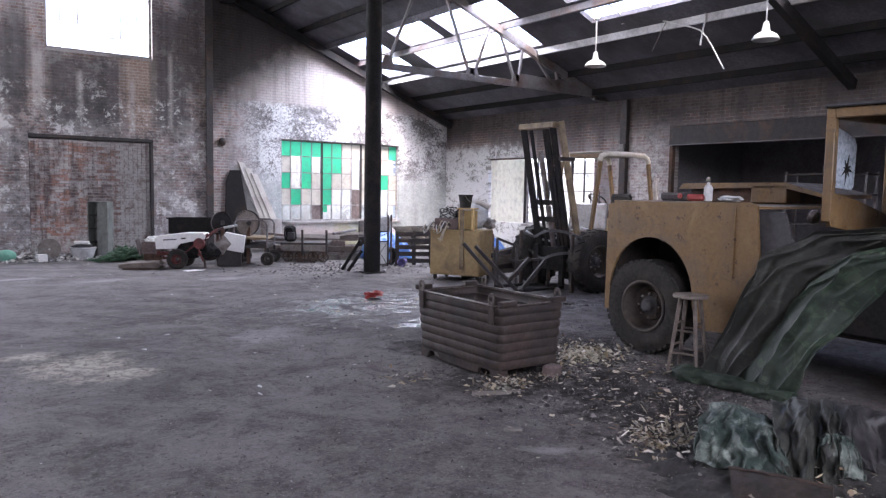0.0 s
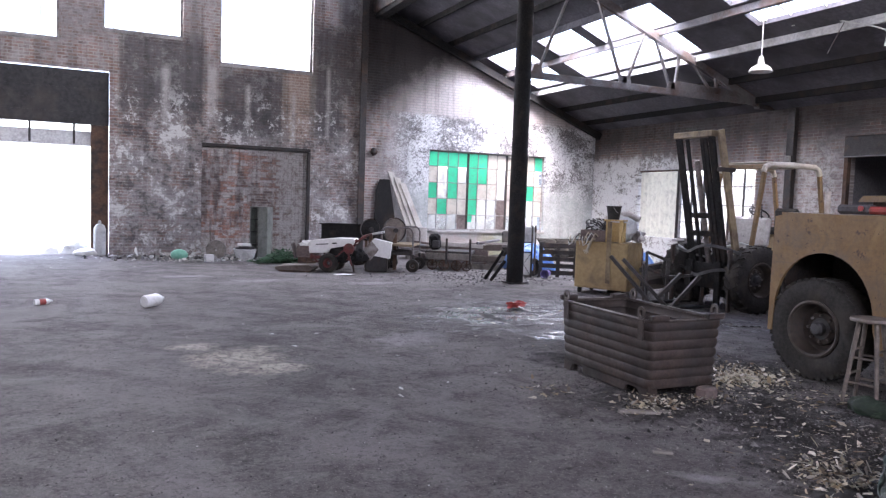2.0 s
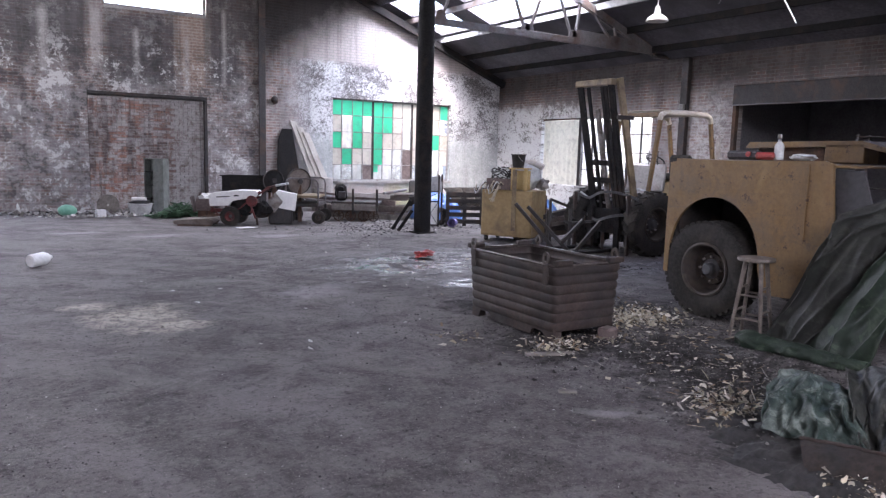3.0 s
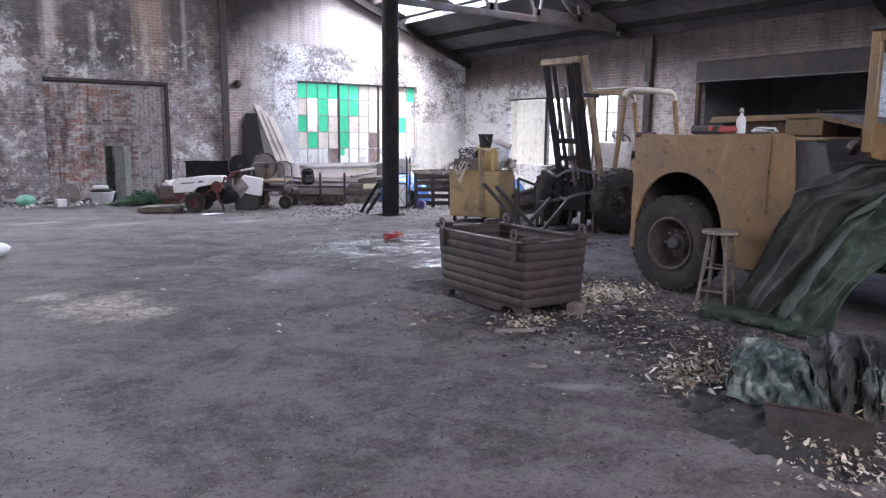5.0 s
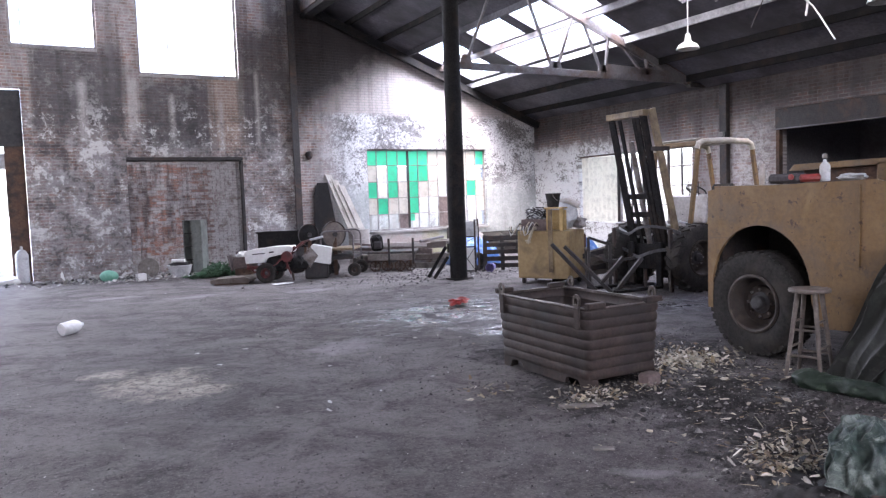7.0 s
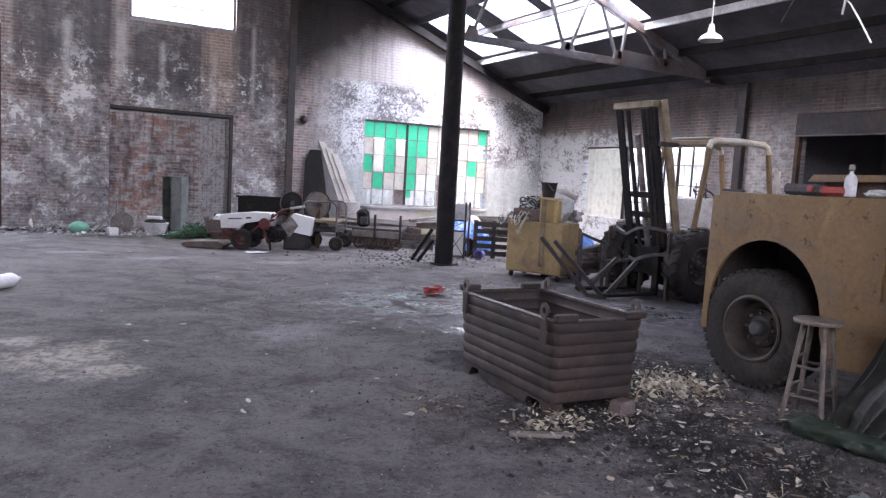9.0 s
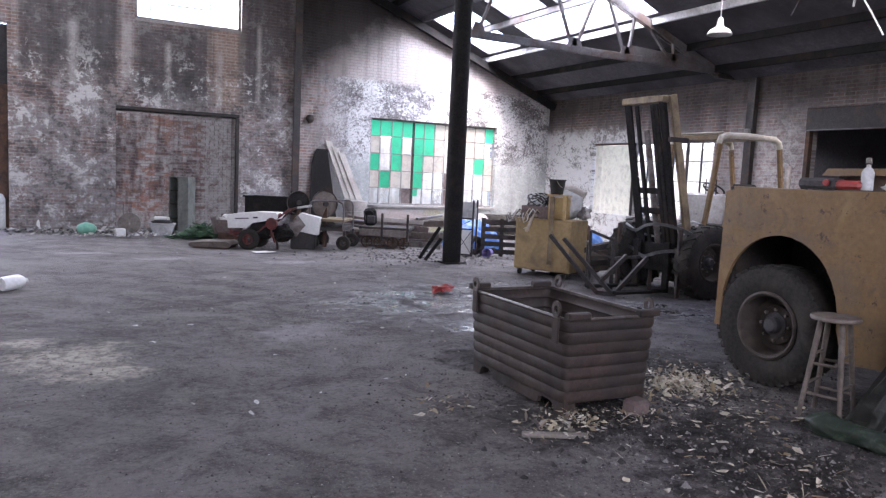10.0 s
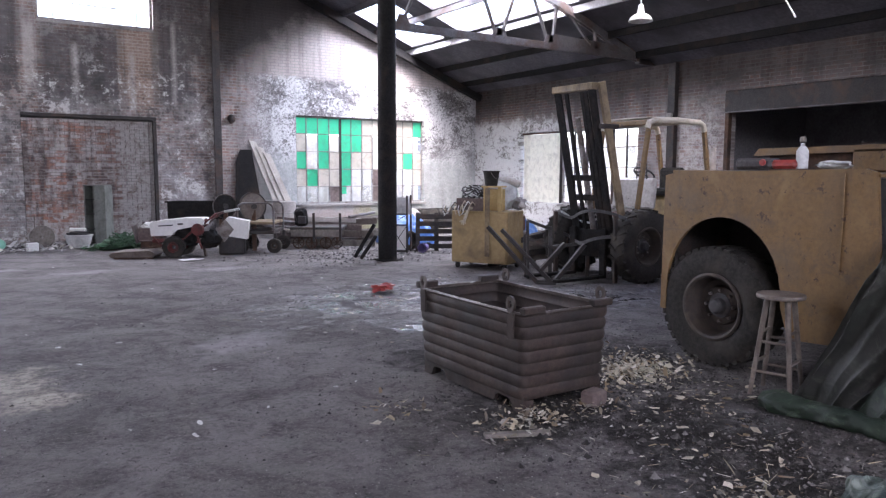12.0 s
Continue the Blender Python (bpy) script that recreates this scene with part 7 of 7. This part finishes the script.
# ---------------------------------------------------------------- litter and grit
def island_material(name, colours, rough=0.85):
    n = Nodes(name)
    r = n.t.nodes.new("ShaderNodeNewGeometry").outputs["Random Per Island"]
    v = n.local()
    col = colours[0]
    for k, c in enumerate(colours[1:]):
        f = (k + 1) / len(colours)
        col = n.mix(n.step(r, f - 0.04, f + 0.04), col, c)
    col = n.mix(n.step(n.noise(v, 30.0, 4.0), 0.45, 0.7, 0.0, 0.5), col, tuple(c * 0.45 for c in colours[0]))
    n.bump(n.noise(v, 60.0, 3.0), 0.3, 0.004)
    return n.done(col, rough)


M["leaves"] = island_material("dry husks and leaves", [(0.44, 0.38, 0.27), (0.17, 0.12, 0.075), (0.58, 0.55, 0.48), (0.09, 0.07, 0.05), (0.27, 0.255, 0.23), (0.18, 0.165, 0.12)])
M["husks"] = island_material("pale corn husks", [(0.44, 0.39, 0.29), (0.58, 0.54, 0.46), (0.24, 0.185, 0.11), (0.12, 0.09, 0.06), (0.47, 0.43, 0.34), (0.33, 0.30, 0.24)])
M["grit"] = island_material("grit and coal crumbs", [(0.024, 0.022, 0.022), (0.045, 0.041, 0.039), (0.080, 0.073, 0.070), (0.016, 0.015, 0.015), (0.03, 0.028, 0.027), (0.17, 0.16, 0.155)])
M["chips"] = island_material("pale chips and paper scraps", [(0.46, 0.45, 0.43), (0.60, 0.60, 0.58), (0.32, 0.30, 0.27)])


def floor_z(x, y):
    return 0.012 * noise.noise((x * 1.1, y * 1.1, 0)) + 0.006 * noise.noise((x * 3.7, y * 3.7, 5))


def soil_z(x, y):
    a, b = (x + 3.30) / 1.0, (y + 10.55) / 0.9
    r = math.hypot(a, b)
    return max(floor_z(x, y), 0.16 * max(0, 1 - r * r * 1.1) - 0.01)


def scatter(name, label, category, mat, spots, seed):
    """spots: (x, y, spread x, spread y, count, size, kind)."""
    rng, verts, faces = random.Random(seed), [], []
    for sx, sy, rx, ry, count, size, kind in spots:
        for _ in range(count):
            if kind == "wide":
                x, y = sx + rng.uniform(-rx, rx), sy + rng.uniform(-ry, ry)
            else:
                x, y = sx + rng.gauss(0, rx), sy + rng.gauss(0, ry)
            s = size * (rng.uniform(0.5, 1.5) if mat == "grit" else rng.uniform(0.25, 1.15) ** 1.5 * (0.60 if kind == "pile" else 0.55))
            z, a, base = soil_z(x, y), rng.uniform(0, math.tau), len(verts)
            ca, sa = math.cos(a), math.sin(a)
            if mat == "grit":
                h = s * rng.uniform(0.5, 0.9)
                ring = [(s * rng.uniform(0.6, 1.2) * math.cos(k * 1.2566 + a), s * rng.uniform(0.6, 1.2) * math.sin(k * 1.2566 + a)) for k in range(5)]
                verts += [(x + p, y + q, z - 0.003) for p, q in ring] + [(x + rng.uniform(-0.4, 0.4) * s, y + rng.uniform(-0.4, 0.4) * s, z + h)]
                faces += [(base + k, base + (k + 1) % 5, base + 5) for k in range(5)]
            else:
                straw = name == "straw"
                w = s * (rng.uniform(0.04, 0.10) if straw else (rng.uniform(0.20, 0.62) if kind == "pile" else rng.uniform(0.25, 0.7)))
                lift = z + 0.003 + rng.uniform(0, 0.045 if kind == "pile" else 0.004)
                slope_u, slope_v = (rng.gauss(0, 0.35), rng.gauss(0, 0.45)) if kind == "pile" else (rng.gauss(0, 0.12), rng.gauss(0, 0.22))
                bend, rim = rng.uniform(-0.5, 0.9), []
                for k in range(8):
                    ang = k * math.tau / 8 + rng.uniform(-0.25, 0.25)
                    q = rng.uniform(0.95, 1.05) if straw else rng.uniform(0.55, 1.15)
                    p, v = q * s * math.cos(ang), q * w * math.sin(ang)
                    rim.append((p, v, slope_u * p + slope_v * v + bend * v * v / max(w, 1e-4) + rng.uniform(-0.10, 0.22) * w))
                floor_gap = min(h for _, _, h in rim)
                rim.append((0.0, 0.0, (rng.uniform(-0.05, 0.2)) * w))
                for p, v, h in rim:
                    verts.append((x + p * ca - v * sa, y + p * sa + v * ca, lift + h - min(0.0, floor_gap)))
                faces += [(base + k, base + (k + 1) % 8, base + 8) for k in range(8)]
    me = bpy.data.meshes.new(name)
    me.from_pydata(verts, [], faces)
    me.materials.append(M[mat])
    return tagged(new(name, me), label, category, kind="stuff")


scatter("leaf_litter", "dry corn husks and leaves scattered on the floor", "leaves", "leaves", [
    (-1.98, -7.58, 0.24, 0.22, 160, 0.05, "pile"), (-1.55, -7.25, 0.20, 0.28, 112, 0.047, "pile"), (-3.42, -9.60, 0.20, 0.14, 160, 0.051, "pile"), (-3.66, -9.88, 0.12, 0.10, 60, 0.06, "pile"),
    (-3.50, -7.98, 0.16, 0.14, 144, 0.051, "pile"), (-3.0, -8.05, 0.20, 0.10, 80, 0.051, "pile"), (-3.72, -8.14, 0.14, 0.08, 57, 0.057, "pile"), (-4.05, -7.3, 0.10, 0.10, 28, 0.054, "pile"),
    (-2.4, -8.6, 0.6, 0.5, 64, 0.024, "flat"), (-2.0, -8.0, 0.5, 0.5, 50, 0.028, "flat"), (-3.1, -9.0, 0.45, 0.6, 57, 0.024, "flat"), (-4.0, -11.02, 0.2, 0.16, 240, 0.034, "pile"), (-3.5, -11.05, 0.2, 0.2, 60, 0.045, "pile"),
    (-1.4, -8.7, 0.3, 0.3, 21, 0.028, "flat"), (-2.5, -7.0, 1.0, 1.2, 50, 0.028, "flat"), (-1.2, -3.8, 1.6, 1.2, 115, 0.042, "flat"), (-3.0, -4.5, 1.5, 1.3, 50, 0.036, "flat"),
    (-4.0, -6.0, 2.2, 2.6, 43, 0.016, "flat"), (-4.6, -9.3, 1.0, 1.0, 21, 0.014, "flat")], 3)
scatter("husk_piles", "piles of pale dry corn husks on the floor", "husks", "husks", [
    (-1.98, -7.58, 0.20, 0.17, 900, 0.060, "pile"), (-3.46, -9.62, 0.15, 0.08, 150, 0.046, "pile"), (-3.67, -9.89, 0.09, 0.07, 130, 0.055, "pile"), (-4.02, -11.0, 0.17, 0.12, 260, 0.036, "pile"),
    (-3.48, -8.0, 0.14, 0.08, 60, 0.055, "pile"), (-3.05, -8.06, 0.16, 0.08, 26, 0.05, "pile"), (-2.4, -8.5, 0.55, 0.5, 110, 0.075, "flat"), (-2.2, -8.0, 0.45, 0.3, 50, 0.07, "flat"), (-3.0, -9.1, 0.5, 0.5, 60, 0.06, "flat"), (-4.15, -7.35, 0.12, 0.10, 14, 0.09, "flat"), (-1.7, -3.6, 1.2, 0.9, 60, 0.09, "flat"), (-1.5, -6.6, 0.5, 0.6, 30, 0.06, "flat")], 13)
scatter("straw", "thin yellow straw and twigs on the floor", "straw", "leaves", [(-3.25, -9.6, 0.35, 0.3, 120, 0.09, "pile"), (-2.9, -9.1, 0.4, 0.5, 80, 0.07, "flat"), (-3.5, -8.1, 0.3, 0.2, 40, 0.08, "flat")], 8)
scatter("floor_grit", "black grit and coal crumbs all over the floor", "grit", "grit", [
    (-5.0, -7.5, 4.2, 5.0, 5200, 0.0075, "wide"), (-3.0, -3.0, 7.0, 8.0, 3000, 0.009, "wide"), (-2.3, -8.6, 0.8, 0.8, 2600, 0.011, "flat"), (-2.6, -8.9, 0.6, 0.7, 260, 0.026, "flat"), (-1.9, -7.3, 0.35, 0.3, 160, 0.028, "flat"), (-2.9, -9.9, 0.5, 0.5, 1500, 0.014, "flat"),
    (-1.2, -3.4, 1.8, 1.3, 900, 0.014, "flat"), (-2.0, -7.0, 1.2, 0.8, 900, 0.013, "flat"), (0.3, 1.3, 1.2, 0.8, 500, 0.03, "flat"), (-5.4, 6.4, 1.1, 0.25, 160, 0.06, "flat"), (-3.2, -7.6, 0.5, 0.6, 700, 0.012, "flat")], 5)
scatter("floor_chips", "pale chips and paper scraps scattered on the floor", "chips", "chips", [
    (-4.5, -6.0, 4.5, 6.0, 1500, 0.013, "wide"), (-4.9, -9.4, 1.6, 1.6, 420, 0.011, "wide"), (-2.6, -8.8, 0.9, 0.9, 260, 0.014, "flat"), (-4.2, -5.5, 2.0, 2.0, 40, 0.06, "flat"), (-4.8, 5.35, 1.1, 0.22, 420, 0.10, "pile"), (-1.5, -3.3, 1.4, 1.0, 160, 0.035, "flat"), (-9.3, 5.2, 1.5, 0.8, 90, 0.05, "flat"), (-5.7, 6.3, 1.2, 0.22, 240, 0.19, "pile"), (0.8, 1.2, 0.9, 0.6, 110, 0.05, "flat"),
    (-2.0, 2.6, 1.8, 0.5, 70, 0.04, "flat"), (-2.6, -8.6, 0.8, 0.8, 30, 0.03, "flat")], 6)

# bricks of the closed doorway, single where they show best
rng = random.Random(31)
BW, BH, J = 0.215, 0.072, 0.0105
shapes = []
for k in range(6):
    bm = bmesh.new()
    w = BW - J if k < 4 else BW / 2 - J
    box(bm, (0, 0, 0), (w, 0.10, BH - J))
    for v in bm.verts:
        v.co += Vector((rng.uniform(-0.003, 0.003), rng.uniform(-0.006, 0.004), rng.uniform(-0.002, 0.002)))
    me = bpy.data.meshes.new("brick")
    bm.to_mesh(me)
    bm.free()
    me.materials.append(M["brick_old"])
    shapes.append(me)
count, rest = 0, bmesh.new()
for row in range(int(DOOR[3] / BH) - 1):
    z = 0.01 + (row + 0.5) * BH
    x = DOOR[0] + 0.01
    first = row % 2
    while x < DOOR[1] - 0.11:
        half = first or x + BW > DOOR[1] - 0.09
        w = BW / 2 if half else BW
        first = 0
        m = Matrix.Translation((x + w / 2, YB + 0.118 + rng.uniform(-0.006, 0.006), z)) @ Matrix.Rotation(rng.uniform(-0.012, 0.012), 4, "Y")
        if z > 0.45 and x < -3.4 and count < 300:
            ob = new("brick", shapes[rng.randrange(4, 6) if half else rng.randrange(0, 4)])
            ob.parent, ob.matrix_basis = infill, m
            count += 1
        else:
            box(rest, (0, 0, 0), (w - J, 0.10, BH - J), m)
        x += w
tagged(part("bricks", rest, M["brick_old"], infill), kind="stuff")
